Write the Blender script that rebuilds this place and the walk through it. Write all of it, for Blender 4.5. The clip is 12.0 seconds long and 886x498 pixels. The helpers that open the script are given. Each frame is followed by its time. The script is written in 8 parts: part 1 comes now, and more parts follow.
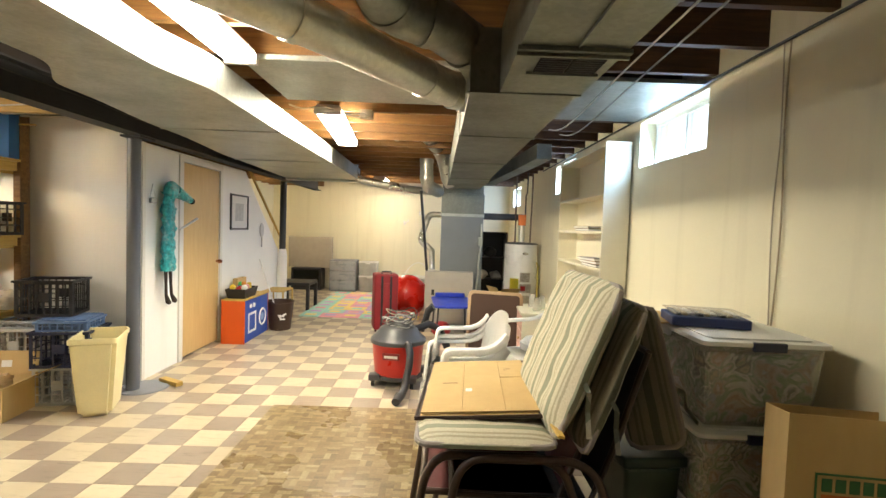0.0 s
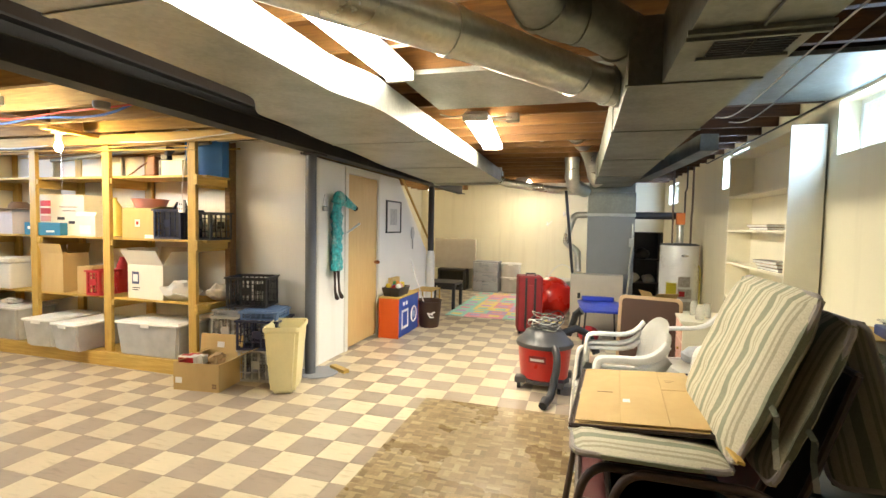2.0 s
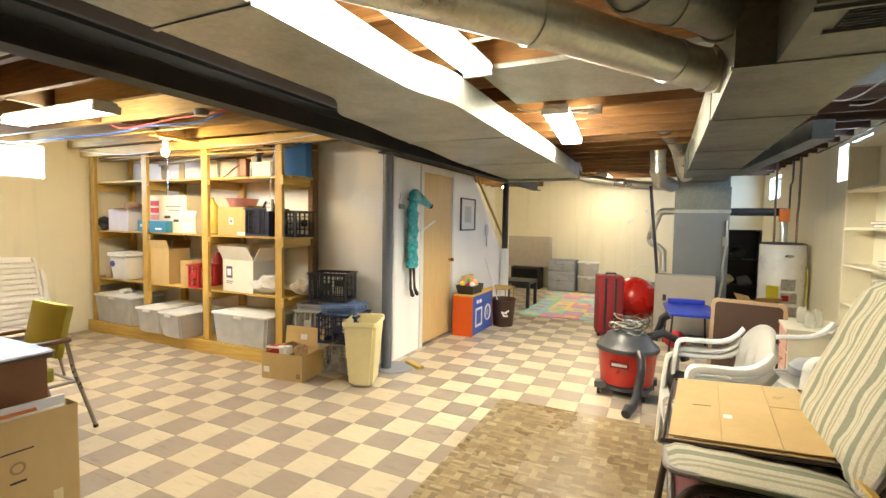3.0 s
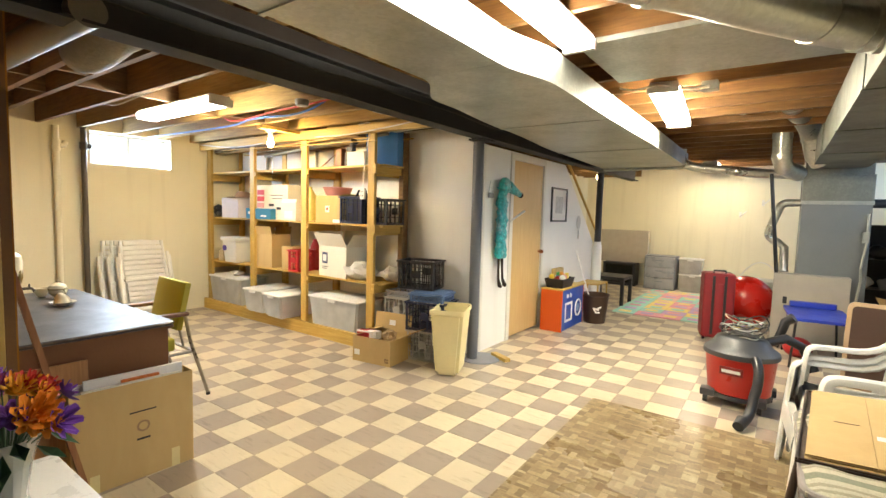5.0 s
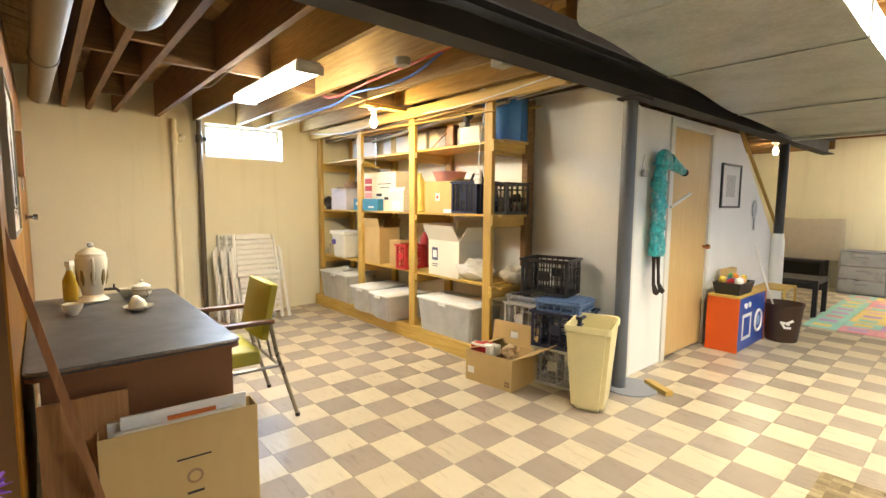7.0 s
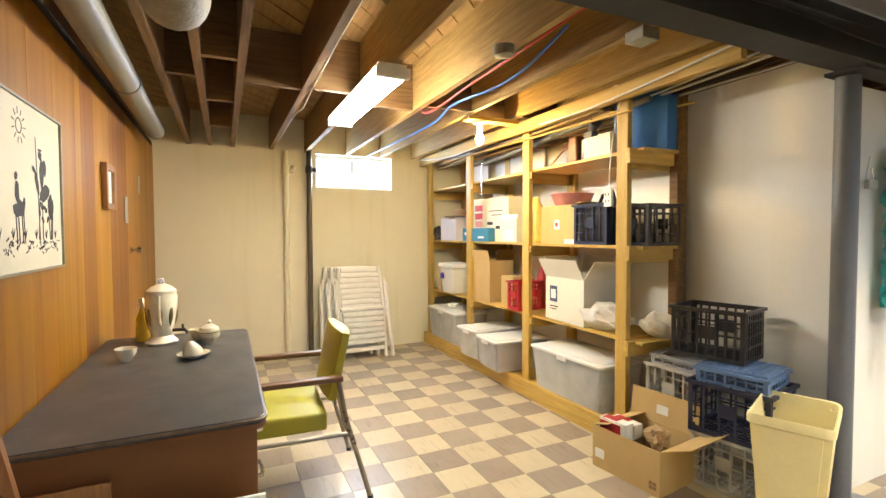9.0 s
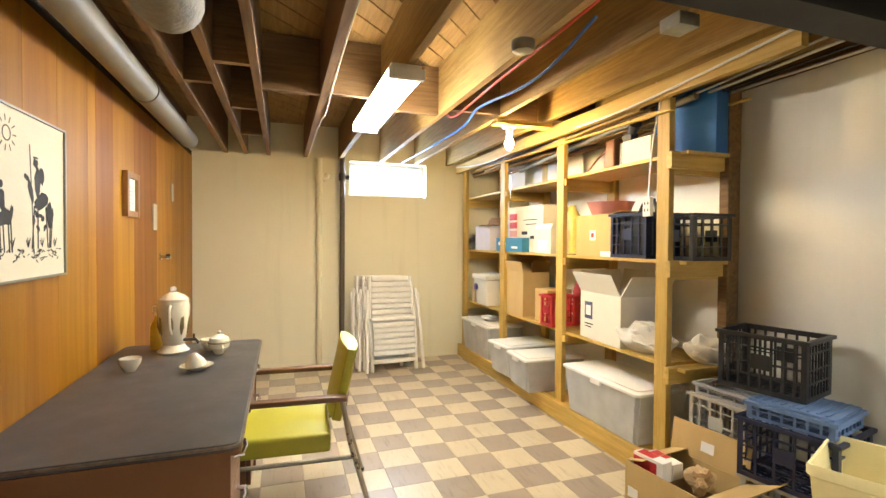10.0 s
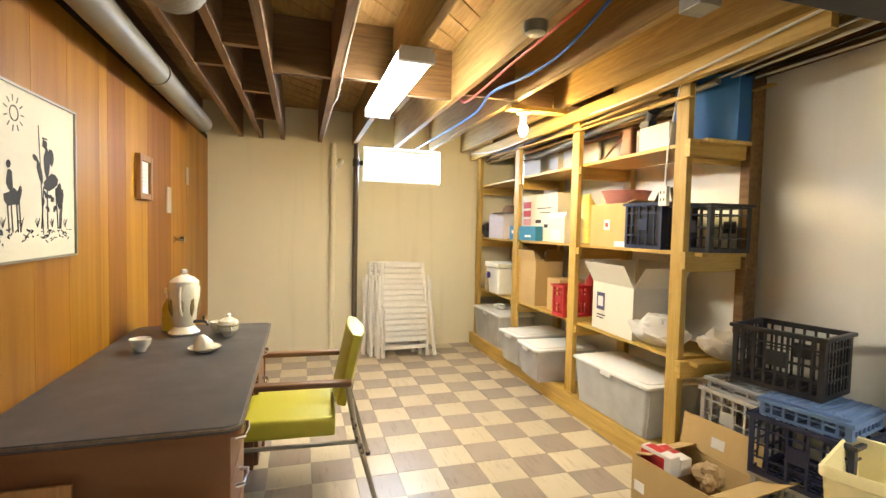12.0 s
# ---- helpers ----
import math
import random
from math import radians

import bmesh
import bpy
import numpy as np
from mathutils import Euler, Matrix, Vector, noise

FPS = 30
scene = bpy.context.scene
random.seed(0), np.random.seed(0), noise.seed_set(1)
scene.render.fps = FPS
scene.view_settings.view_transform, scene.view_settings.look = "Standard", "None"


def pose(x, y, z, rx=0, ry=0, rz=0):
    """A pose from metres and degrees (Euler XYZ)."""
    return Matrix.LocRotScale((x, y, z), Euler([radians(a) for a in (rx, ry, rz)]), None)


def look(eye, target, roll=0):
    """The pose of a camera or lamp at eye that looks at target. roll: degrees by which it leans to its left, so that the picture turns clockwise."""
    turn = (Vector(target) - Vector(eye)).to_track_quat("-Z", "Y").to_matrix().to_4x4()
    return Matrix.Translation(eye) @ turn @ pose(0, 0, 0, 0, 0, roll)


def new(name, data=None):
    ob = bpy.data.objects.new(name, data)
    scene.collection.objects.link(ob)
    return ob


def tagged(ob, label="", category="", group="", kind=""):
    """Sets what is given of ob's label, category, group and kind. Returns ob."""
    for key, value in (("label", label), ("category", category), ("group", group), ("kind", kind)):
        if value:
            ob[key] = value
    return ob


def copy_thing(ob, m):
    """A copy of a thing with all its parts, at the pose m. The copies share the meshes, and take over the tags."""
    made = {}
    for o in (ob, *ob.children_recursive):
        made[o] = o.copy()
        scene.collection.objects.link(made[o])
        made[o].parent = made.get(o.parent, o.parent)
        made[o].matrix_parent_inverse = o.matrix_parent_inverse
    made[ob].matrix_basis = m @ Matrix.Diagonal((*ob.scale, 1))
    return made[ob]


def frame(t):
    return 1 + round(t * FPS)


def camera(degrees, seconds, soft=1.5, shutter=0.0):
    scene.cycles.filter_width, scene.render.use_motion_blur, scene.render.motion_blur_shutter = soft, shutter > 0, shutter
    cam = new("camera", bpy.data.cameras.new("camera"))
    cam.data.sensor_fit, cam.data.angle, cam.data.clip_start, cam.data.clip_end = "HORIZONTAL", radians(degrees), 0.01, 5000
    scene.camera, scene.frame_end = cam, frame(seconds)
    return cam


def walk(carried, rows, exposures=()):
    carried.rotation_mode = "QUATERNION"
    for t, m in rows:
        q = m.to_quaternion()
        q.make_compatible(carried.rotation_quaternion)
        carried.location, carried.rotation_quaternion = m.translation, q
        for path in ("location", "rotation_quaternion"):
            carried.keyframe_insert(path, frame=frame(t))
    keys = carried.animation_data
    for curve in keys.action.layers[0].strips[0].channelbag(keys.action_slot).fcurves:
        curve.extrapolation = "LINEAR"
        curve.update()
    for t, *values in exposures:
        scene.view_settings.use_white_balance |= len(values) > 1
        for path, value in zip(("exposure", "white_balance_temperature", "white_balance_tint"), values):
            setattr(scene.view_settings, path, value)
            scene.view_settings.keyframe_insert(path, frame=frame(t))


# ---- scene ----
cam = camera(86.5, 12.0)
PATH = [
    (0, (0.044, -0.058, 1.424), (0.065, 1.94, 1.334), 2.0),
    (0.5, (0.004, -0.071, 1.417), (-0.071, 1.925, 1.33), 1.8),
    (1, (-0.004, -0.099, 1.424), (-0.234, 1.886, 1.334), 1.4),
    (1.5, (0.001, -0.104, 1.427), (-0.388, 1.856, 1.335), 1.2),
    (2, (-0.003, -0.086, 1.431), (-0.565, 1.831, 1.33), 1.1),
    (2.5, (-0.053, -0.089, 1.438), (-0.757, 1.779, 1.327), 1.0),
    (3, (-0.049, -0.049, 1.433), (-0.895, 1.759, 1.315), 1.0),
    (3.5, (-0.043, -0.052, 1.422), (-1.006, 1.697, 1.3), 1.0),
    (5.3, (-0.17, 0.05, 1.38), (-1.36, 1.649, 1.216), 1.6),
    (5.5, (-0.232, 0.113, 1.374), (-1.448, 1.692, 1.202), 1.6),
    (6, (-0.405, 0.285, 1.37), (-1.694, 1.802, 1.174), 1.5),
    (6.5, (-0.552, 0.434, 1.338), (-1.941, 1.859, 1.144), 1.0),
    (7, (-0.718, 0.624, 1.342), (-2.233, 1.915, 1.147), 0.4),
    (7.2, (-0.771, 0.681, 1.338), (-2.334, 1.916, 1.153), 0.1),
    (9, (-1.217, 1.136, 1.336), (-3.029, 1.981, 1.267), -0.2),
    (9.5, (-1.272, 1.278, 1.352), (-3.134, 2.008, 1.31), -0.1),
    (10, (-1.311, 1.369, 1.355), (-3.203, 2.018, 1.317), 0.4),
    (10.5, (-1.325, 1.397, 1.342), (-3.224, 2.021, 1.306), 0.9),
    (11, (-1.321, 1.408, 1.341), (-3.226, 2.017, 1.292), 1.3),
    (11.5, (-1.32, 1.417, 1.349), (-3.229, 2.008, 1.277), 1.4),
    (12, (-1.324, 1.422, 1.353), (-3.236, 2.002, 1.261), 1.3),
]
walk(cam, [(t, look(eye, target, roll)) for t, eye, target, roll in PATH])

# ---- world and lights ----
EXPOSURE = 0.0
scene.view_settings.exposure = EXPOSURE
world = bpy.data.worlds.new("world")
scene.world = world
world.use_nodes = True
sky = world.node_tree.nodes.new("ShaderNodeTexSky")
sky.sky_type, sky.sun_disc = "NISHITA", False
sky.sun_elevation, sky.sun_rotation = radians(38), radians(200)
world.node_tree.links.new(sky.outputs[0], world.node_tree.nodes["Background"].inputs[0])
world.node_tree.nodes["Background"].inputs[1].default_value = 0.12


def area_lamp(name, m, sx, sy, watts, colour):
    d = bpy.data.lights.new(name, "AREA")
    d.shape, d.size, d.size_y, d.energy, d.color = "RECTANGLE", sx, sy, watts, colour
    o = new(name, d)
    o.matrix_world = m
    return o


# ---- materials ----
def nodes_of(name):
    m = bpy.data.materials.new(name)
    m.use_nodes = True
    nt = m.node_tree
    return m, nt, nt.nodes["Principled BSDF"]


def nd(nt, kind, **inputs):
    n = nt.nodes.new(kind)
    for k, v in inputs.items():
        n.inputs[k.replace("_", " ")].default_value = v
    return n


def lk(nt, a, b):
    nt.links.new(a, b)


def ramp(nt, fac, stops):
    r = nt.nodes.new("ShaderNodeValToRGB")
    e = r.color_ramp.elements
    while len(e) < len(stops):
        e.new(0.5)
    for k, (p, c) in zip(e, stops):
        k.position, k.color = p, (*c, 1)
    lk(nt, fac, r.inputs[0])
    return r.outputs[0]


def mixc(nt, fac, a, b, kind="MIX"):
    n = nt.nodes.new("ShaderNodeMix")
    n.data_type, n.blend_type = "RGBA", kind
    for sock, v in ((n.inputs[0], fac), (n.inputs[6], a), (n.inputs[7], b)):
        if isinstance(v, (int, float)):
            sock.default_value = v
        elif isinstance(v, tuple):
            sock.default_value = (*v, 1)
        else:
            lk(nt, v, sock)
    return n.outputs[2]


def sh(c, k):
    return tuple(min(1, v * k) for v in c)


def M(name, col, rough=0.5, metal=0.0, var=0.12, scale=5.0, bump=0.08, bscale=70.0, rnd=0.0, stain=None, stain_amt=0.0):
    """A plain surface with blotches, grain and relief."""
    m, nt, b = nodes_of(name)
    tc = nt.nodes.new("ShaderNodeTexCoord").outputs["Object"]
    n1 = nd(nt, "ShaderNodeTexNoise", Scale=scale, Detail=6.0, Roughness=0.6)
    n2 = nd(nt, "ShaderNodeTexNoise", Scale=bscale, Detail=4.0)
    lk(nt, tc, n1.inputs[0]), lk(nt, tc, n2.inputs[0])
    c = ramp(nt, n1.outputs[0], [(0.3, sh(col, 1 - var)), (0.7, sh(col, 1 + var))])
    c = mixc(nt, 0.25, c, ramp(nt, n2.outputs[0], [(0.3, sh(col, 1 - var)), (0.7, sh(col, 1 + var))]))
    if stain:
        n3 = nd(nt, "ShaderNodeTexNoise", Scale=scale * 0.35, Detail=8.0, Roughness=0.7)
        lk(nt, tc, n3.inputs[0])
        c = mixc(nt, ramp(nt, n3.outputs[0], [(0.52, (0, 0, 0)), (0.72, (stain_amt,) * 3)]), c, stain)
    if rnd:
        oi = nt.nodes.new("ShaderNodeObjectInfo").outputs["Random"]
        c = mixc(nt, 1.0, c, ramp(nt, oi, [(0, (1 - rnd,) * 3), (1, (1, 1, 1))]), "MULTIPLY")
    lk(nt, c, b.inputs["Base Color"])
    rr = ramp(nt, n1.outputs[0], [(0.3, (max(0.03, rough - 0.08),) * 3), (0.7, (min(1, rough + 0.08),) * 3)])
    lk(nt, rr, b.inputs["Roughness"])
    b.inputs["Metallic"].default_value = metal
    if bump:
        bn = nd(nt, "ShaderNodeBump", Strength=bump, Distance=0.01)
        lk(nt, n2.outputs[0], bn.inputs["Height"]), lk(nt, bn.outputs[0], b.inputs["Normal"])
    return m


def wood(name, dark, light, axis=0, rough=0.55, stretch=14.0, scale=9.0, rnd=0.25, bump=0.12):
    """Wood with its grain along an axis."""
    m, nt, b = nodes_of(name)
    tc = nt.nodes.new("ShaderNodeTexCoord").outputs["Object"]
    mp = nt.nodes.new("ShaderNodeMapping")
    s = [stretch, stretch, stretch]
    s[axis] = 1.0
    mp.inputs["Scale"].default_value = s
    oi = nt.nodes.new("ShaderNodeObjectInfo").outputs["Random"]
    vm = nt.nodes.new("ShaderNodeVectorMath")
    vm.operation = "SCALE"
    vm.inputs[0].default_value = (7, 11, 13)
    lk(nt, oi, vm.inputs["Scale"]), lk(nt, vm.outputs[0], mp.inputs["Location"])
    lk(nt, tc, mp.inputs[0])
    n1 = nd(nt, "ShaderNodeTexNoise", Scale=scale * 0.35, Detail=7.0, Roughness=0.65, Distortion=0.6)
    n2 = nd(nt, "ShaderNodeTexNoise", Scale=1.6, Detail=3.0)
    lk(nt, mp.outputs[0], n1.inputs[0]), lk(nt, tc, n2.inputs[0])
    c = ramp(nt, n1.outputs[0], [(0.28, dark), (0.5, sh([(p + q) / 2 for p, q in zip(dark, light)], 1)), (0.72, light)])
    c = mixc(nt, ramp(nt, n2.outputs[0], [(0.35, (0, 0, 0)), (0.75, (0.35,) * 3)]), c, sh(dark, 0.8))
    if rnd:
        c = mixc(nt, 1.0, c, ramp(nt, oi, [(0, (1 - rnd,) * 3), (1, (1, 1, 1))]), "MULTIPLY")
    lk(nt, c, b.inputs["Base Color"])
    b.inputs["Roughness"].default_value = rough
    bn = nd(nt, "ShaderNodeBump", Strength=bump, Distance=0.004)
    lk(nt, n1.outputs[0], bn.inputs["Height"]), lk(nt, bn.outputs[0], b.inputs["Normal"])
    return m


def glow(name, col, strength):
    m = bpy.data.materials.new(name)
    m.use_nodes = True
    nt = m.node_tree
    nt.nodes.remove(nt.nodes["Principled BSDF"])
    e = nd(nt, "ShaderNodeEmission", Strength=strength)
    e.inputs[0].default_value = (*col, 1)
    lk(nt, e.outputs[0], nt.nodes["Material Output"].inputs[0])
    return m


def clear(name, col, alpha, rough=0.25):
    m, nt, b = nodes_of(name)
    tc = nt.nodes.new("ShaderNodeTexCoord").outputs["Object"]
    n = nd(nt, "ShaderNodeTexNoise", Scale=9.0, Detail=4.0)
    lk(nt, tc, n.inputs[0])
    lk(nt, ramp(nt, n.outputs[0], [(0.3, sh(col, 0.9)), (0.7, col)]), b.inputs["Base Color"])
    b.inputs["Roughness"].default_value = rough
    b.inputs["Alpha"].default_value = alpha
    return m


def frosted(name, col, see=0.3):
    """Cloudy plastic that lets light through."""
    m, nt, b = nodes_of(name)
    b.inputs["Base Color"].default_value, b.inputs["Roughness"].default_value = (*col, 1), 0.3
    tr, cl = nt.nodes.new("ShaderNodeBsdfTranslucent"), nt.nodes.new("ShaderNodeBsdfTransparent")
    tr.inputs[0].default_value = (*col, 1)
    n = nd(nt, "ShaderNodeTexNoise", Scale=7.0, Detail=4.0)
    lk(nt, nt.nodes.new("ShaderNodeTexCoord").outputs["Object"], n.inputs[0])
    m1, m2 = nt.nodes.new("ShaderNodeMixShader"), nt.nodes.new("ShaderNodeMixShader")
    m1.inputs[0].default_value = 0.5
    lk(nt, ramp(nt, n.outputs[0], [(0.3, (see - 0.06,) * 3), (0.7, (see + 0.06,) * 3)]), m2.inputs[0])
    lk(nt, b.outputs[0], m1.inputs[1]), lk(nt, tr.outputs[0], m1.inputs[2])
    lk(nt, m1.outputs[0], m2.inputs[1]), lk(nt, cl.outputs[0], m2.inputs[2])
    lk(nt, m2.outputs[0], nt.nodes["Material Output"].inputs[0])
    return m


def tile_mat(name, base, dark):
    m, nt, b = nodes_of(name)
    tc = nt.nodes.new("ShaderNodeTexCoord").outputs["Object"]
    geo = nt.nodes.new("ShaderNodeNewGeometry")
    oi = nt.nodes.new("ShaderNodeObjectInfo").outputs["Random"]
    add = nt.nodes.new("ShaderNodeMath")
    add.operation = "ADD"
    lk(nt, geo.outputs["Random Per Island"], add.inputs[0]), lk(nt, oi, add.inputs[1])
    vm = nt.nodes.new("ShaderNodeVectorMath")
    vm.operation = "SCALE"
    vm.inputs[0].default_value = (5, 9, 3)
    lk(nt, add.outputs[0], vm.inputs["Scale"])
    va = nt.nodes.new("ShaderNodeVectorMath")
    lk(nt, geo.outputs["Position"], va.inputs[0]), lk(nt, vm.outputs[0], va.inputs[1])
    mp = nt.nodes.new("ShaderNodeMapping")
    mp.inputs["Scale"].default_value = (4, 22, 10)
    mp.inputs["Rotation"].default_value = (0, 0, 0.6)
    lk(nt, va.outputs[0], mp.inputs[0])
    n1 = nd(nt, "ShaderNodeTexNoise", Scale=1.6, Detail=6.0, Roughness=0.6, Distortion=0.4)
    n2 = nd(nt, "ShaderNodeTexNoise", Scale=1.3, Detail=7.0, Roughness=0.65)
    lk(nt, mp.outputs[0], n1.inputs[0]), lk(nt, geo.outputs["Position"], n2.inputs[0])
    c = ramp(nt, n1.outputs[0], [(0.3, dark), (0.45, base), (0.66, base), (0.78, sh(base, 1.22))])
    c = mixc(nt, ramp(nt, n2.outputs[0], [(0.45, (0, 0, 0)), (0.75, (0.4,) * 3)]), c, sh(dark, 0.78))
    md = nt.nodes.new("ShaderNodeMath")
    md.operation = "FRACT"
    lk(nt, add.outputs[0], md.inputs[0])
    c = mixc(nt, 1.0, c, ramp(nt, md.outputs[0], [(0, (0.86, 0.85, 0.84)), (1, (1, 1, 1))]), "MULTIPLY")
    lk(nt, c, b.inputs["Base Color"])
    lk(nt, ramp(nt, n2.outputs[0], [(0.3, (0.27,) * 3), (0.7, (0.35,) * 3)]), b.inputs["Roughness"])
    bn = nd(nt, "ShaderNodeBump", Strength=0.06, Distance=0.003)
    lk(nt, n1.outputs[0], bn.inputs["Height"]), lk(nt, bn.outputs[0], b.inputs["Normal"])
    return m


def wall_mat(name, col, dirt):
    """Painted concrete: roller texture, blotches, faint runs."""
    m, nt, b = nodes_of(name)
    pos = nt.nodes.new("ShaderNodeTexCoord").outputs["Object"]
    n1 = nd(nt, "ShaderNodeTexNoise", Scale=0.9, Detail=8.0, Roughness=0.65)
    n2 = nd(nt, "ShaderNodeTexNoise", Scale=45.0, Detail=6.0, Roughness=0.7)
    mp = nt.nodes.new("ShaderNodeMapping")
    mp.inputs["Scale"].default_value = (6, 6, 0.35)
    lk(nt, pos, mp.inputs[0])
    n3 = nd(nt, "ShaderNodeTexNoise", Scale=1.5, Detail=6.0)
    lk(nt, pos, n1.inputs[0]), lk(nt, pos, n2.inputs[0]), lk(nt, mp.outputs[0], n3.inputs[0])
    c = ramp(nt, n1.outputs[0], [(0.3, sh(col, 0.92)), (0.7, col)])
    c = mixc(nt, ramp(nt, n3.outputs[0], [(0.55, (0, 0, 0)), (0.8, (0.35,) * 3)]), c, dirt)
    lk(nt, c, b.inputs["Base Color"])
    b.inputs["Roughness"].default_value = 0.62
    bn = nd(nt, "ShaderNodeBump", Strength=0.22, Distance=0.006)
    lk(nt, n2.outputs[0], bn.inputs["Height"]), lk(nt, bn.outputs[0], b.inputs["Normal"])
    return m


def mosaic_mat(name):
    """Sheet vinyl printed with small blocks in browns and tans, laid like parquet."""
    m, nt, b = nodes_of(name)
    pos = nt.nodes.new("ShaderNodeTexCoord").outputs["Object"]

    def blocks(sx, sy, seed):
        mp = nt.nodes.new("ShaderNodeMapping")
        mp.inputs["Scale"].default_value = (1 / sx, 1 / sy, 0)
        mp.inputs["Location"].default_value = (seed, seed * 1.7, 0)
        lk(nt, pos, mp.inputs[0])
        fl = nt.nodes.new("ShaderNodeVectorMath")
        fl.operation = "FLOOR"
        lk(nt, mp.outputs[0], fl.inputs[0])
        wn = nt.nodes.new("ShaderNodeTexWhiteNoise")
        wn.noise_dimensions = "3D"
        lk(nt, fl.outputs[0], wn.inputs[0])
        return wn.outputs["Value"]

    ck = nd(nt, "ShaderNodeTexChecker", Scale=1 / 0.076)
    lk(nt, pos, ck.inputs[0])
    stops = [(0.0, (0.16, 0.108, 0.053)), (0.3, (0.22, 0.157, 0.08)), (0.6, (0.265, 0.196, 0.103)), (0.85, (0.33, 0.255, 0.137)), (1.0, (0.41, 0.335, 0.195))]
    c = mixc(nt, ck.outputs[1], ramp(nt, blocks(0.038, 0.076, 3.0), stops), ramp(nt, blocks(0.076, 0.025, 8.0), stops))
    n = nd(nt, "ShaderNodeTexNoise", Scale=60.0, Detail=5.0)
    lk(nt, pos, n.inputs[0])
    c = mixc(nt, 0.5, c, ramp(nt, n.outputs[0], [(0.3, (0.6,) * 3), (0.7, (1.1,) * 3)]), "MULTIPLY")
    lk(nt, c, b.inputs["Base Color"])
    n2 = nd(nt, "ShaderNodeTexNoise", Scale=2.0, Detail=5.0)
    lk(nt, pos, n2.inputs[0])
    lk(nt, ramp(nt, n2.outputs[0], [(0.3, (0.22,) * 3), (0.7, (0.38,) * 3)]), b.inputs["Roughness"])
    bn = nd(nt, "ShaderNodeBump", Strength=0.1, Distance=0.003)
    lk(nt, n.outputs[0], bn.inputs["Height"]), lk(nt, bn.outputs[0], b.inputs["Normal"])
    return m


def galvanised(name, col, rough=0.38):
    m, nt, b = nodes_of(name)
    pos = nt.nodes.new("ShaderNodeTexCoord").outputs["Object"]
    v = nd(nt, "ShaderNodeTexVoronoi", Scale=55.0)
    n = nd(nt, "ShaderNodeTexNoise", Scale=2.2, Detail=7.0, Roughness=0.65)
    lk(nt, pos, v.inputs[0]), lk(nt, pos, n.inputs[0])
    c = ramp(nt, v.outputs["Color"], [(0.2, sh(col, 0.92)), (0.8, sh(col, 1.06))])
    c = mixc(nt, ramp(nt, n.outputs[0], [(0.45, (0, 0, 0)), (0.75, (0.55,) * 3)]), c, sh(col, 0.62))
    lk(nt, c, b.inputs["Base Color"])
    b.inputs["Metallic"].default_value = 0.85
    lk(nt, ramp(nt, n.outputs[0], [(0.3, (rough - 0.08,) * 3), (0.75, (rough + 0.17,) * 3)]), b.inputs["Roughness"])
    bn = nd(nt, "ShaderNodeBump", Strength=0.15, Distance=0.02)
    lk(nt, n.outputs[0], bn.inputs["Height"]), lk(nt, bn.outputs[0], b.inputs["Normal"])
    return m


def stripes_mat(name, k=1.0):
    """Woven cushion cloth: cream with sage and tan stripes along the length."""
    m, nt, b = nodes_of(name)
    pos = nt.nodes.new("ShaderNodeTexCoord").outputs["Object"]
    sp = nt.nodes.new("ShaderNodeSeparateXYZ")
    lk(nt, pos, sp.inputs[0])
    mu = nd(nt, "ShaderNodeMath")
    mu.operation = "MULTIPLY"
    mu.inputs[1].default_value = 8.2
    lk(nt, sp.outputs[0], mu.inputs[0])
    fr = nd(nt, "ShaderNodeMath")
    fr.operation = "FRACT"
    lk(nt, mu.outputs[0], fr.inputs[0])
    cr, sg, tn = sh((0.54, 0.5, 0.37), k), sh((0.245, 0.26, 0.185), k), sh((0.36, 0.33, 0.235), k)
    r = nt.nodes.new("ShaderNodeValToRGB")
    r.color_ramp.interpolation = "CONSTANT"
    e = r.color_ramp.elements
    for j in range(6):
        if j > 1:
            e.new(0.5)
    for j, (p, c) in zip(e, [(0, sg), (0.28, cr), (0.5, tn), (0.6, cr), (0.68, tn), (0.76, cr)]):
        j.position, j.color = p, (*c, 1)
    lk(nt, fr.outputs[0], r.inputs[0])
    n = nd(nt, "ShaderNodeTexNoise", Scale=180.0, Detail=3.0)
    lk(nt, pos, n.inputs[0])
    c = mixc(nt, 0.6, r.outputs[0], ramp(nt, n.outputs[0], [(0.3, (0.7,) * 3), (0.7, (1.1,) * 3)]), "MULTIPLY")
    lk(nt, c, b.inputs["Base Color"])
    b.inputs["Roughness"].default_value = 0.85
    bn = nd(nt, "ShaderNodeBump", Strength=0.2, Distance=0.003)
    lk(nt, n.outputs[0], bn.inputs["Height"]), lk(nt, bn.outputs[0], b.inputs["Normal"])
    return m


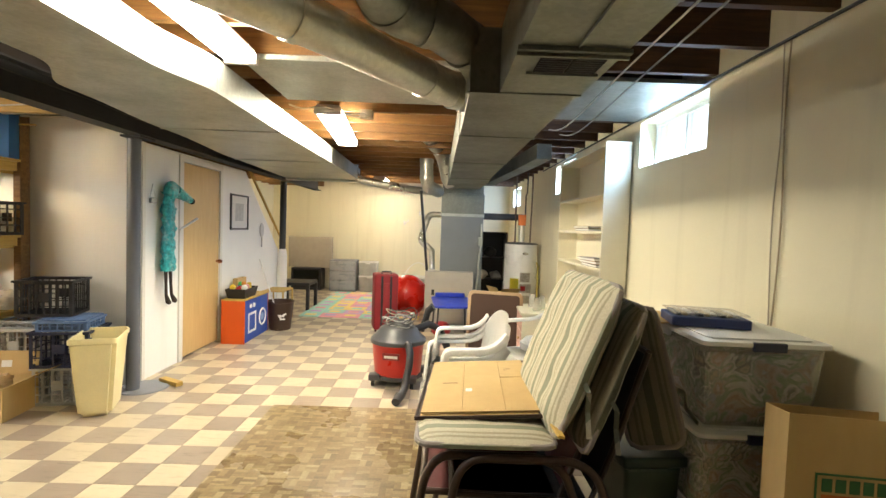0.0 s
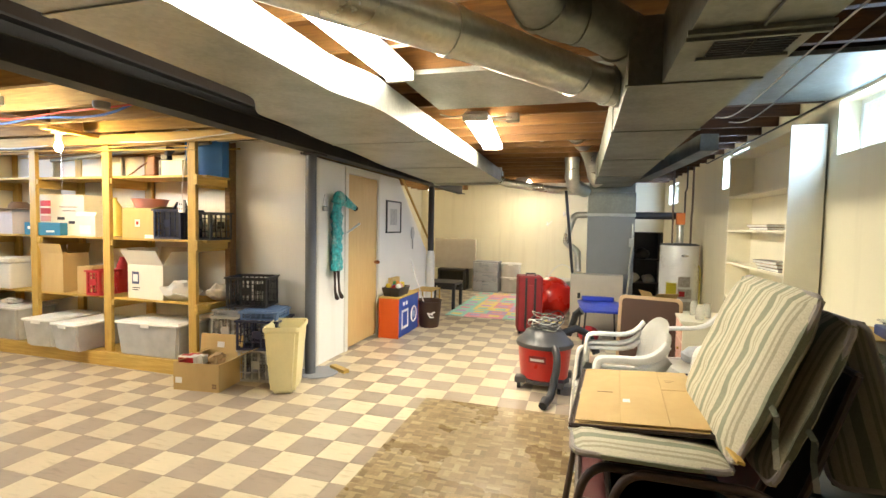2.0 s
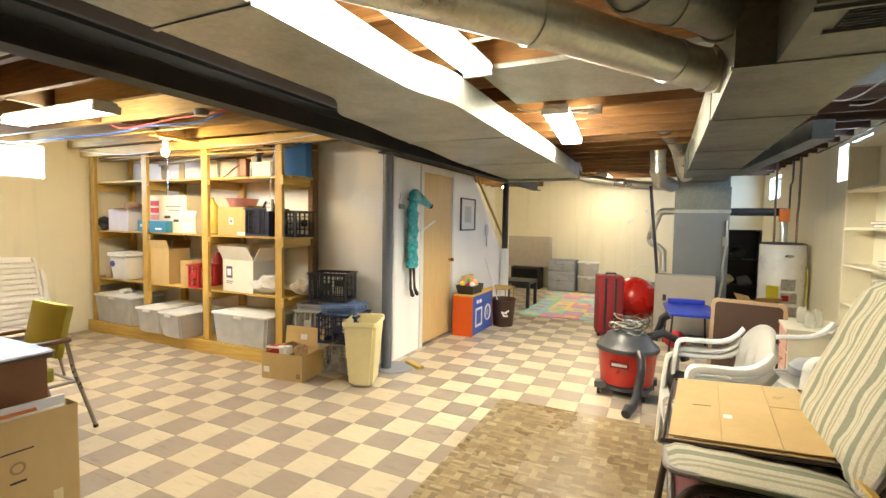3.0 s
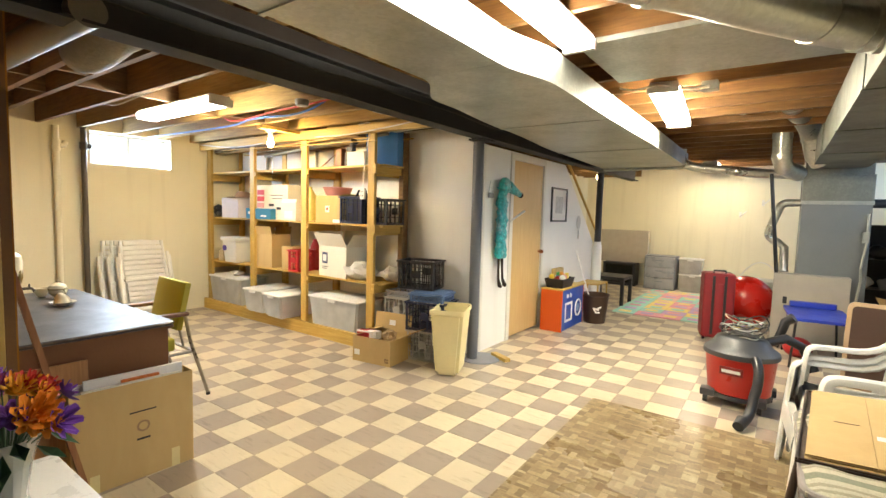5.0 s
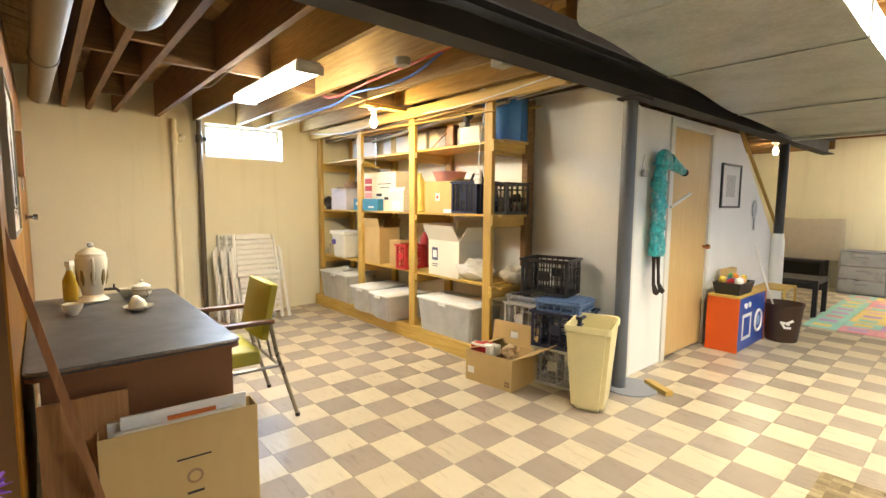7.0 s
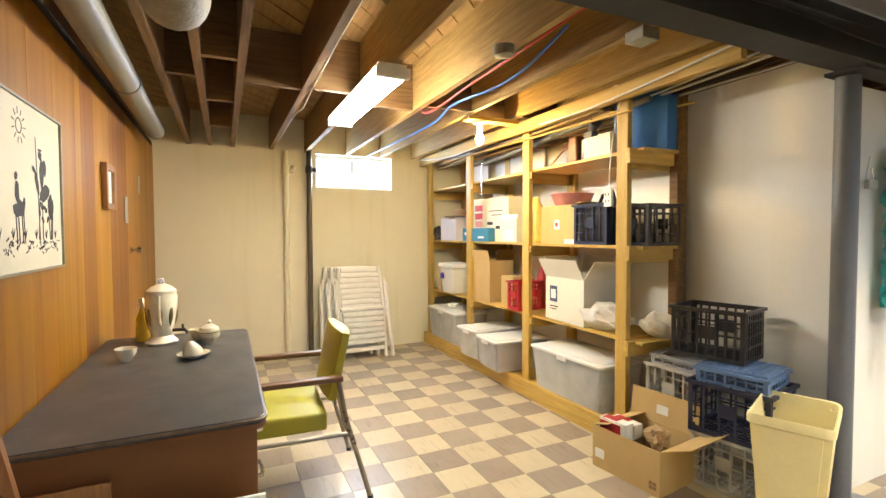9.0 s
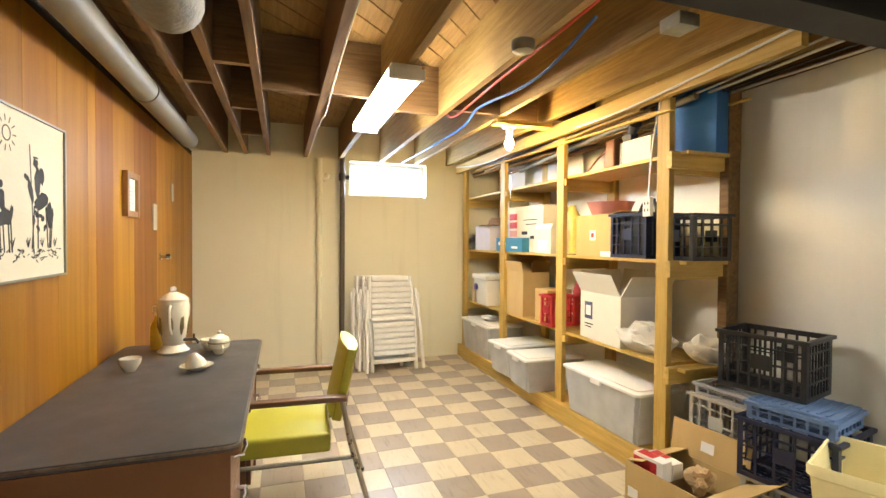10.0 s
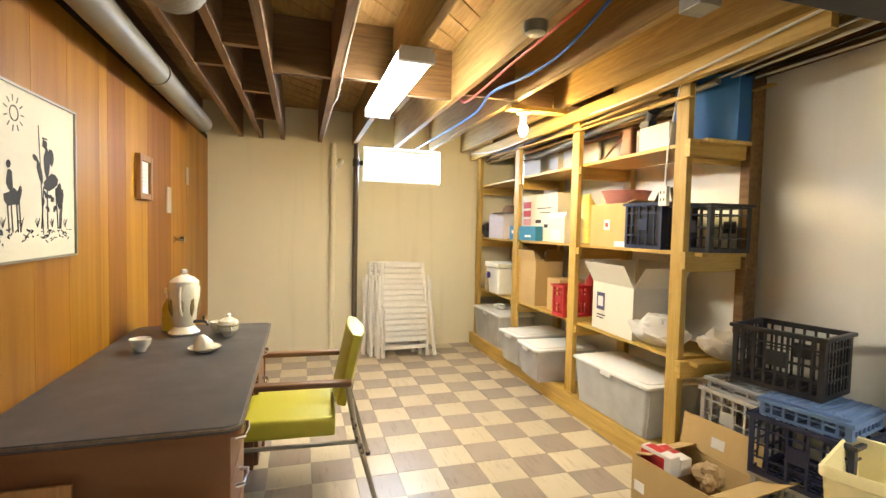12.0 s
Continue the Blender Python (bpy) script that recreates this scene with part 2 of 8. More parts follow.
def panel_mat(name, tone=1.0, yellow=1.0):
    """Varnished plywood panelling, grain upright, each strip a tone of its own."""
    m, nt, b = nodes_of(name)
    pos = nt.nodes.new("ShaderNodeTexCoord").outputs["Object"]
    oi = nt.nodes.new("ShaderNodeObjectInfo").outputs["Random"]
    mp = nt.nodes.new("ShaderNodeMapping")
    mp.inputs["Scale"].default_value = (3.5, 3.5, 0.22)
    vm = nt.nodes.new("ShaderNodeVectorMath")
    vm.operation = "SCALE"
    vm.inputs[0].default_value = (9, 5, 17)
    lk(nt, oi, vm.inputs["Scale"]), lk(nt, vm.outputs[0], mp.inputs["Location"]), lk(nt, pos, mp.inputs[0])
    n1 = nd(nt, "ShaderNodeTexNoise", Scale=2.2, Detail=8.0, Roughness=0.6, Distortion=0.8)
    n2 = nd(nt, "ShaderNodeTexNoise", Scale=14.0, Detail=4.0)
    lk(nt, mp.outputs[0], n1.inputs[0]), lk(nt, mp.outputs[0], n2.inputs[0])
    c = ramp(nt, n1.outputs[0], [(0.3, (0.27 * tone, 0.098 * tone * yellow, 0.006 * tone)), (0.5, (0.37 * tone, 0.155 * tone * yellow, 0.01 * tone)), (0.72, (0.45 * tone, 0.21 * tone * yellow, 0.018 * tone))])
    c = mixc(nt, 0.14, c, ramp(nt, n2.outputs[0], [(0.3, (0.55,) * 3), (0.6, (1, 1, 1))]), "MULTIPLY")
    c = mixc(nt, 1.0, c, ramp(nt, oi, [(0, (0.85, 0.8, 0.75)), (1, (1.1, 1.15, 1.15))]), "MULTIPLY")
    lk(nt, c, b.inputs["Base Color"])
    b.inputs["Roughness"].default_value = 0.42
    b.inputs["Specular IOR Level"].default_value = 0.25
    bn = nd(nt, "ShaderNodeBump", Strength=0.08, Distance=0.003)
    lk(nt, n1.outputs[0], bn.inputs["Height"]), lk(nt, bn.outputs[0], b.inputs["Normal"])
    return m


cream_wall = wall_mat("cream wall paint", (0.785, 0.735, 0.55), (0.52, 0.47, 0.32))
white_wall = wall_mat("white wall paint", (0.87, 0.86, 0.82), (0.72, 0.69, 0.63))
concrete = M("concrete", (0.28, 0.27, 0.25), 0.85, bump=0.3)
tile_light = tile_mat("cream vinyl tile", (0.6, 0.52, 0.37), (0.48, 0.41, 0.28))
tile_dark = tile_mat("taupe vinyl tile", (0.335, 0.272, 0.215), (0.255, 0.205, 0.16))
mosaic = mosaic_mat("mosaic sheet vinyl")
pale_joist = wood("pale yellow joist wood", (0.22, 0.128, 0.034), (0.44, 0.29, 0.09), 0, 0.7)
# one joist wood in two tones: lamplight and lack of light painted in
lit_joist = wood("lamplit joist wood", (0.15, 0.065, 0.016), (0.36, 0.18, 0.05), 0, 0.65)
unlit_joist = wood("unlit joist wood", (0.045, 0.02, 0.009), (0.12, 0.058, 0.023), 0, 0.75)
block_wood = wood("joist blocking wood", (0.1, 0.05, 0.017), (0.27, 0.155, 0.055), 1, 0.7)
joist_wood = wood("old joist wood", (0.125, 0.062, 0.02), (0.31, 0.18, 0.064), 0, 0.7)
deck_wood = wood("subfloor boards", (0.28, 0.15, 0.045), (0.52, 0.33, 0.12), 0, 0.7)
deck_gap = M("dark gaps behind the boards", (0.03, 0.018, 0.01), 0.9)
pine_x = wood("pine along x", (0.47, 0.285, 0.055), (0.7, 0.485, 0.13), 0)
pine_y = wood("pine along y", (0.47, 0.285, 0.055), (0.7, 0.485, 0.13), 1)
pine_z = wood("pine upright", (0.47, 0.285, 0.055), (0.7, 0.485, 0.13), 2)
post_paint = M("slate grey post paint", (0.12, 0.13, 0.15), 0.42, 0.0, 0.12, 3, 0.05)
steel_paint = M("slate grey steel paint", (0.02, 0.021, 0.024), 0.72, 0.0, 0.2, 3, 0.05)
dark_steel = M("dark steel paint", (0.035, 0.035, 0.04), 0.5, 0.0, 0.2, 3, 0.1)
duct_metal = galvanised("galvanised duct", (0.46, 0.48, 0.44), 0.4)
pipe_metal = galvanised("bright sheet metal", (0.6, 0.6, 0.54), 0.3)
old_duct = galvanised("dull duct metal", (0.22, 0.23, 0.2), 0.46)
furnace_paint = M("blue grey furnace enamel", (0.2, 0.215, 0.22), 0.4, 0.3, 0.1, 2, 0.04)
beige_paint = M("beige enamel", (0.42, 0.38, 0.31), 0.5, 0, 0.08)
white_enamel = M("white enamel", (0.72, 0.71, 0.68), 0.3, 0, 0.05)
black_plastic = M("black plastic", (0.016, 0.016, 0.018), 0.42, 0, 0.3, 8, 0.06)
white_plastic = M("white plastic", (0.76, 0.75, 0.71), 0.38, 0, 0.05, 6, 0.02)
cream_plastic = M("cream plastic", (0.8, 0.71, 0.39), 0.4, 0, 0.06)
card = wood("corrugated cardboard", (0.54, 0.37, 0.15), (0.6, 0.425, 0.185), 2, 0.85, 3.0, 8, 0.12, 0.04)
card_dark = M("cardboard inside", (0.24, 0.15, 0.075), 0.9, 0, 0.1)
paper_white = M("white paper", (0.74, 0.73, 0.70), 0.7, 0, 0.04)
ink = M("black ink", (0.02, 0.02, 0.022), 0.7, 0, 0.1)
chrome = M("chrome", (0.7, 0.7, 0.7), 0.18, 1.0, 0.05)
brass = M("brass", (0.5, 0.36, 0.14), 0.3, 1.0, 0.1)
glass = clear("window glass", (0.85, 0.9, 0.92), 0.12, 0.05)
tube_dim = glow("dim fluorescent diffuser", (1.0, 0.86, 0.62), 46.0)
tube_main = glow("bright fluorescent diffuser", (1.0, 0.9, 0.69), 122.0)
tube_soft = glow("soft fluorescent diffuser", (1.0, 0.92, 0.74), 98.0)
tube_glow = glow("fluorescent diffuser", (1.0, 0.905, 0.72), 76.0)
stair_glow = glow("stair bulb glow", (1.0, 0.78, 0.42), 650.0)
bulb_glow = glow("bulb glow", (1.0, 0.7, 0.28), 1050.0)
day_glow = glow("daylight backdrop", (0.72, 0.85, 1.0), 2.6)


# ---- mesh helpers ----
def bmn():
    return bmesh.new()


def box(bm, x0, x1, y0, y1, z0, z1):
    v = [bm.verts.new(p) for p in ((x0, y0, z0), (x1, y0, z0), (x1, y1, z0), (x0, y1, z0), (x0, y0, z1), (x1, y0, z1), (x1, y1, z1), (x0, y1, z1))]
    for f in ((3, 2, 1, 0), (4, 5, 6, 7), (0, 1, 5, 4), (1, 2, 6, 5), (2, 3, 7, 6), (3, 0, 4, 7)):
        bm.faces.new([v[i] for i in f])
    return v


def turn(verts, m):
    for v in verts:
        v.co = m @ v.co
    return verts


def taper_box(bm, bot, top, z0, z1, wall=0.0):
    """A box whose rectangle (x half, y half) goes from bot to top."""
    (a, b), (c, d) = bot, top
    v = [bm.verts.new(p) for p in ((-a, -b, z0), (a, -b, z0), (a, b, z0), (-a, b, z0), (-c, -d, z1), (c, -d, z1), (c, d, z1), (-c, d, z1))]
    for f in ((3, 2, 1, 0), (4, 5, 6, 7), (0, 1, 5, 4), (1, 2, 6, 5), (2, 3, 7, 6), (3, 0, 4, 7)):
        bm.faces.new([v[i] for i in f])
    return v


def cyl(bm, p, q, r, r2=None, n=12, cap=True):
    p, q = Vector(p), Vector(q)
    r2 = r if r2 is None else r2
    a = (q - p).normalized()
    u = a.orthogonal().normalized()
    w = a.cross(u)
    A = [bm.verts.new(p + (u * math.cos(t) + w * math.sin(t)) * r) for t in (2 * math.pi * k / n for k in range(n))]
    B = [bm.verts.new(q + (u * math.cos(t) + w * math.sin(t)) * r2) for t in (2 * math.pi * k / n for k in range(n))]
    for k in range(n):
        bm.faces.new((A[k], A[(k + 1) % n], B[(k + 1) % n], B[k]))
    if cap:
        bm.faces.new(A[::-1]), bm.faces.new(B)
    return A + B


def tube(bm, pts, r, n=8, closed=False):
    pts = [Vector(p) for p in pts]
    rings, u = [], None
    for k, p in enumerate(pts):
        if closed:
            d = pts[(k + 1) % len(pts)] - pts[k - 1]
        else:
            d = pts[min(k + 1, len(pts) - 1)] - pts[max(k - 1, 0)]
        d.normalize()
        u = d.orthogonal() if u is None else u - d * u.dot(d)
        u.normalize()
        w = d.cross(u)
        rr = r[k] if isinstance(r, (list, tuple)) else r
        rings.append([bm.verts.new(p + (u * math.cos(t) + w * math.sin(t)) * rr) for t in (2 * math.pi * j / n for j in range(n))])
    m = len(rings)
    for k in range(m if closed else m - 1):
        A, B = rings[k], rings[(k + 1) % m]
        for j in range(n):
            bm.faces.new((A[j], A[(j + 1) % n], B[(j + 1) % n], B[j]))
    if not closed:
        bm.faces.new(rings[0][::-1]), bm.faces.new(rings[-1])


def arc(p0, p1, p2, n=8):
    """Points on a quadratic curve."""
    p0, p1, p2 = Vector(p0), Vector(p1), Vector(p2)
    return [p0 * (1 - t) ** 2 + p1 * 2 * t * (1 - t) + p2 * t * t for t in (k / n for k in range(n + 1))]


def lathe(bm, prof, n=20, c=(0, 0, 0)):
    c = Vector(c)
    rings = []
    for r, z in prof:
        rings.append([bm.verts.new(c + Vector((r * math.cos(t), r * math.sin(t), z))) for t in (2 * math.pi * k / n for k in range(n))])
    for A, B in zip(rings, rings[1:]):
        for k in range(n):
            bm.faces.new((A[k], A[(k + 1) % n], B[(k + 1) % n], B[k]))
    bm.faces.new(rings[0][::-1]), bm.faces.new(rings[-1])


def prism(bm, poly, axis, a, b):
    """A polygon of (u, v) pushed along an axis from a to b."""
    def at(u, v, w):
        return {0: (w, u, v), 1: (u, w, v), 2: (u, v, w)}[axis]
    A = [bm.verts.new(at(u, v, a)) for u, v in poly]
    B = [bm.verts.new(at(u, v, b)) for u, v in poly]
    bm.faces.new(A[::-1]), bm.faces.new(B)
    for k in range(len(A)):
        bm.faces.new((A[k], A[(k + 1) % len(A)], B[(k + 1) % len(A)], B[k]))


def bev(bm, w=0.004, seg=2):
    bmesh.ops.recalc_face_normals(bm, faces=bm.faces[:])
    bmesh.ops.bevel(bm, geom=[e for e in bm.edges if len(e.link_faces) == 2 and e.calc_face_angle(0) > 0.5], offset=w, segments=seg, profile=0.6, affect="EDGES", clamp_overlap=True)
    return bm


def part(name, bm, material, parent=None, label="", smooth=False):
    bmesh.ops.recalc_face_normals(bm, faces=bm.faces[:])
    me = bpy.data.meshes.new(name)
    bm.to_mesh(me), bm.free()
    me.materials.append(material)
    if smooth:
        me.polygons.foreach_set("use_smooth", [True] * len(me.polygons))
        me.set_sharp_from_angle(angle=radians(38))
    ob = new(name, me)
    if parent:
        ob.parent = parent
    if label:
        ob["label"] = label
    return ob


def thing(name, label, category, m=None, group=""):
    ob = new(name)
    ob.empty_display_size = 0.1
    if m is not None:
        ob.matrix_basis = m
    return tagged(ob, label, category, group)


def setting(ob, label, category):
    return tagged(ob, label, category, kind="structure")


def one(bm, *boxes):
    for b in boxes:
        box(bm, *b)
    return bm


# ---- large structure ----
XL, XR, YB, YF = -6.52, 1.6, -2.6, 10.4
JL, JR, DECK = 2.22, 2.345, 2.56
TILE, TX, TY = 0.2286, -1.7516, 1.9466

floor = setting(part("floor", one(bmn(), (XL - 0.2, XR + 0.2, YB - 0.2, YF + 0.2, -0.15, -0.004)), concrete), "checkered vinyl tile floor over a concrete slab", "floor")


def wall_x(name, x0, x1, y0, y1, z0, z1, holes, material, label):
    """A wall along y with openings (ya, yb, za, zb)."""
    bm = bmn()
    ys = y0
    for ya, yb, za, zb in sorted(holes):
        box(bm, x0, x1, ys, ya, z0, z1)
        if za > z0:
            box(bm, x0, x1, ya, yb, z0, za)
        if zb < z1:
            box(bm, x0, x1, ya, yb, zb, z1)
        ys = yb
    box(bm, x0, x1, ys, y1, z0, z1)
    return setting(part(name, bm, material), label, "wall")


WIN_L = (2.07, 2.94, 1.84, 2.21)
WINS_R = [(2.72, 3.66, 1.945, 2.295), (5.4, 6.3, 1.92, 2.285), (9.0, 9.9, 1.9, 2.27)]
wall_x("wall_west", XL - 0.22, XL, YB, YF, 0, DECK, [WIN_L], cream_wall, "cream painted concrete foundation wall with a small high window")
wall_x("wall_east", XR, XR + 0.22, YB, YF, 0, DECK, WINS_R, cream_wall, "cream painted concrete foundation wall with small high windows")
setting(part("wall_north", one(bmn(), (XL, XR, YF, YF + 0.2, 0, DECK)), cream_wall), "cream painted end wall of the basement", "wall")
setting(part("wall_south", one(bmn(), (XL, XR, YB - 0.2, YB, 0, DECK)), cream_wall), "cream painted end wall of the basement", "wall")
setting(part("wall_storage", one(bmn(), (XL, -2.5, 3.88, 3.98, 0, JL)), white_wall), "white painted partition behind the wooden shelving", "wall")
DOOR = (4.64, 5.43, 0, 1.985)
bm = bmn()
one(bm, (-2.6, -2.5, 3.985, DOOR[0], 0, 2.067), (-2.6, -2.5, DOOR[0], DOOR[1], DOOR[3], 2.067), (-2.6, -2.5, DOOR[1], 6.15, 0, 2.067))
prism(bm, [(6.15, 0), (7.45, 0), (7.45, 0.98), (6.15, 2.067)], 0, -2.6, -2.5)
setting(part("wall_stair", bm, white_wall), "white painted partition under the stairs, cut off on a slope", "wall")
setting(part("wall_stair_back", one(bmn(), (-3.72, -3.62, 3.985, YF, 0, DECK)), cream_wall), "cream wall beyond the basement stairs", "wall")

# stairs behind the sloping partition
stairs = thing("staircase", "plain wooden basement stairs rising behind the white partition", "stairs", pose(-3.1, 8.3, 0))
for k in range(11):
    part("tread", one(bmn(), (-0.48, 0.48, -0.25 * (k + 1), -0.25 * k + 0.02, 0.19 * (k + 1) - 0.03, 0.19 * (k + 1))), pine_x, stairs)
bm = bmn()
tube(bm, [(0.5, -0.2, 1.0), (0.5, -2.3, 2.5)], 0.02)
part("handrail", bm, pine_y, stairs, smooth=True)

# windows in the foundation
def cellar_window(name, x_in, x_out, w, frame_mat, panes):
    ya, yb, za, zb = w
    s = 1 if x_out > x_in else -1
    th = thing(name, "small high basement window bright with daylight", "window", pose(x_in, ya, za))
    th["kind"] = "structure"
    L, Hh = yb - ya, zb - za
    a, b = sorted((0.12 * s, 0.16 * s))
    f = 0.03
    part("window_frame", one(bmn(), (a, b, 0, L, 0, f), (a, b, 0, L, Hh - f, Hh), (a, b, 0, f, f, Hh - f), (a, b, L - f, L, f, Hh - f)), frame_mat, th)
    n = panes
    for k in range(n):
        y0, y1 = f + (L - 2 * f) * k / n, f + (L - 2 * f) * (k + 1) / n
        if k:
            part("mullion", one(bmn(), (a, b, y0 - 0.012, y0 + 0.012, f, Hh - f)), frame_mat, th)
        p = part("pane", one(bmn(), ((a + b) / 2 - 0.002, (a + b) / 2 + 0.002, y0 + 0.013, y1 - 0.013, f, Hh - f)), glass, th)
        p.visible_shadow = False
    xa, xb = sorted((0.62 * s, 0.64 * s))
    bd = part("backdrop", one(bmn(), (x_in + xa, x_in + xb, ya - 3.0, yb + 3.0, za - 1.2, zb + 1.5)), day_glow)
    setting(bd, "plain bright sky outside a basement window", "sky")


win_white = M("white window paint", (0.7, 0.7, 0.68), 0.5, 0, 0.06)
cellar_window("window_1", XL, XL - 0.22, WIN_L, win_white, 2)
cellar_window("window_2", XR, XR + 0.22, WINS_R[0], win_white, 2)
cellar_window("window_3", XR, XR + 0.22, WINS_R[1], win_white, 2)
cellar_window("window_4", XR, XR + 0.22, WINS_R[2], win_white, 2)
area_lamp("daylight_west", look((XL - 0.1, 2.505, 2.02), (XL + 2, 2.505, 1.5)), 0.8, 0.3, 40, (0.6, 0.76, 1.0))
for k, w in enumerate(WINS_R):
    yc = (w[0] + w[1]) / 2
    area_lamp("daylight_east", look((XR + 0.1, yc, 2.1), (XR - 2, yc, 1.5)), 0.85, 0.3, 26, (0.45, 0.66, 1.0))

# steel beam on posts
def i_beam(bm, x, y0, y1, z0, z1, w):
    one(bm, (x - w / 2, x + w / 2, y0, y1, z0, z0 + 0.012), (x - w / 2, x + w / 2, y0, y1, z1 - 0.012, z1), (x - 0.005, x + 0.005, y0, y1, z0 + 0.012, z1 - 0.012))


bm = bmn()
i_beam(bm, -2.37, YB, 9.3, 2.07, 2.27, 0.14)
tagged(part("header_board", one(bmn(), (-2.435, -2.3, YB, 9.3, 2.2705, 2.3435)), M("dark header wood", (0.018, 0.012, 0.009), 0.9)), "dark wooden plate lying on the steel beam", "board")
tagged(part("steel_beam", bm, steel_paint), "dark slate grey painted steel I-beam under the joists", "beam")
post = thing("steel_post", "slate grey painted round steel post on a painted footing", "post", pose(-2.43, 3.79, 0))
bm = bmn()
cyl(bm, (0, 0, 0.012), (0, 0, 2.053), 0.05, n=24)
part("shaft", bm, post_paint, post, smooth=True)
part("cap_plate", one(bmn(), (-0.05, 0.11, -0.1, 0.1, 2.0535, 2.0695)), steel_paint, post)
bm = bmn()
lathe(bm, [(0.19, 0.0), (0.185, 0.008), (0.06, 0.012)], 28, (0.05, 0.06, 0))
part("footing_patch", bm, M("grey floor paint", (0.24, 0.25, 0.28), 0.6), post)
post2 = thing("steel_post", "dark steel post at the stairs with a white wrapped foot", "post", pose(-2.43, 7.45, 0))
bm = bmn()
cyl(bm, (0, 0, 1.0), (0, 0, 2.0695), 0.05, n=20)
part("shaft", bm, dark_steel, post2, smooth=True)
bm = bmn()
lathe(bm, [(0.075, 0), (0.075, 0.4), (0.07, 0.9), (0.055, 1.0)], 20)
part("wrapping", bm, white_wall, post2, "white wrapped foot", True)

# joists, blocking and subfloor
setting(part("ceiling", one(bmn(), (XL, XR, YB, YF, DECK + 0.022, DECK + 0.08)), deck_gap), "underside of the wooden floor above", "ceiling")
bm = bmn()
rng = random.Random(4)
m45 = Matrix.Rotation(radians(-45), 4, "Z")
for k in range(-52, 53):
    u = k * 0.142
    pl = box(bm, -7.2, 7.2, u + 0.005, u + 0.137, DECK, DECK + 0.02)
    turn(pl, Matrix.Translation((-2.4, 3.9, 0)) @ m45)
for n_, co in (((1, 0, 0), (XR, 0, 0)), ((-1, 0, 0), (XL, 0, 0)), ((0, 1, 0), (0, YF, 0)), ((0, -1, 0), (0, YB, 0))):
    g_ = bm.verts[:] + bm.edges[:] + bm.faces[:]
    bmesh.ops.bisect_plane(bm, geom=g_, plane_co=co, plane_no=n_, clear_outer=True)
sub = part("ceiling_boards", bm, deck_wood)
setting(sub, "diagonal subfloor boards above the joists", "ceiling")

LEFT_Y = [-2.3, -1.9, -1.5, -1.1, -0.7, -0.3, 0.1, 0.47, 0.84, 1.03, 1.24, 1.61, 1.97, 2.42, 2.82, 3.2, 3.6]
for y in LEFT_Y + [4.0 + 0.4064 * k for k in range(16)]:
    # joists around the bulb get paler yellow wood, its light put into the colour
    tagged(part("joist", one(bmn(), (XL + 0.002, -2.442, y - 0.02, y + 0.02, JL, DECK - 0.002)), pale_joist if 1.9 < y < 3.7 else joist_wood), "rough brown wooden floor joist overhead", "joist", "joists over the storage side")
for y in [-2.3 + 0.4064 * k for k in range(31)]:
    # orange half glows with painted lamplight, east half is painted dark as unlit
    tagged(part("joist", one(bmn(), (-2.43, 0.45, y + 0.022, y + 0.062, JR, DECK - 0.002)), lit_joist), "orange lamplit wooden floor joist overhead", "joist", "joists over the main side")
    tagged(part("joist", one(bmn(), (0.3, XR + 0.1, y + 0.0625, y + 0.1025, JR, DECK - 0.002)), unlit_joist), "unlit dark wooden floor joist by the east wall", "joist", "joists by the east wall")
for (x, ya, yb) in ((-4.24, 0.862, 1.008), (-3.88, 1.052, 1.218), (-4.74, 1.052, 1.218), (-5.58, 1.052, 1.218), (-4.26, 1.262, 1.588), (-4.22, 1.632, 1.948), (-4.45, 1.992, 2.398), (-4.3, 2.442, 2.798), (-4.45, 2.842, 3.178), (-4.3, 3.222, 3.578)):
    tagged(part("joist_blocking", one(bmn(), (x - 0.02, x + 0.02, ya, yb, JL + 0.004, DECK - 0.01)), block_wood), "short wooden blocking board between two joists", "blocking", "blocking between joists")

# sheet-metal trunk over the walk
trunk = thing("supply_duct", "wide galvanised sheet-metal duct hung beside the beam", "duct", pose(0, 0, 0))
ZB, ZT = 2.088, 2.262


def duct_piece(nm, ya, yb, xa, xb, xa2=None, xb2=None, z0=ZB, z1=ZT, mat_=duct_metal, parent=trunk):
    xa2 = xa if xa2 is None else xa2
    xb2 = xb if xb2 is None else xb2
    bm = bmn()
    n = 1 if (xa == xa2 and xb == xb2) else 8
    rows = []
    for k in range(n + 1):
        t = k / n
        s = t * t * (3 - 2 * t)
        y = ya + (yb - ya) * t
        a, b = xa + (xa2 - xa) * s, xb + (xb2 - xb) * s
        rows.append([bm.verts.new(p) for p in ((a, y, z0), (b, y, z0), (b, y, z1), (a, y, z1))])
    for A, B in zip(rows, rows[1:]):
        for j in range(4):
            bm.faces.new((A[j], A[(j + 1) % 4], B[(j + 1) % 4], B[j]))
    bm.faces.new(rows[0][::-1]), bm.faces.new(rows[-1])
    return part(nm, bm, mat_, parent)


def seam(y, xa, xb, z0=ZB, z1=ZT, parent=trunk, mat_=duct_metal):
    part("seam_strip", one(bmn(), (xa - 0.006, xb + 0.006, y - 0.012, y + 0.012, z0 - 0.006, z0 - 0.0005), (xb + 0.0005, xb + 0.006, y - 0.012, y + 0.012, z0, z1)), mat_, parent)


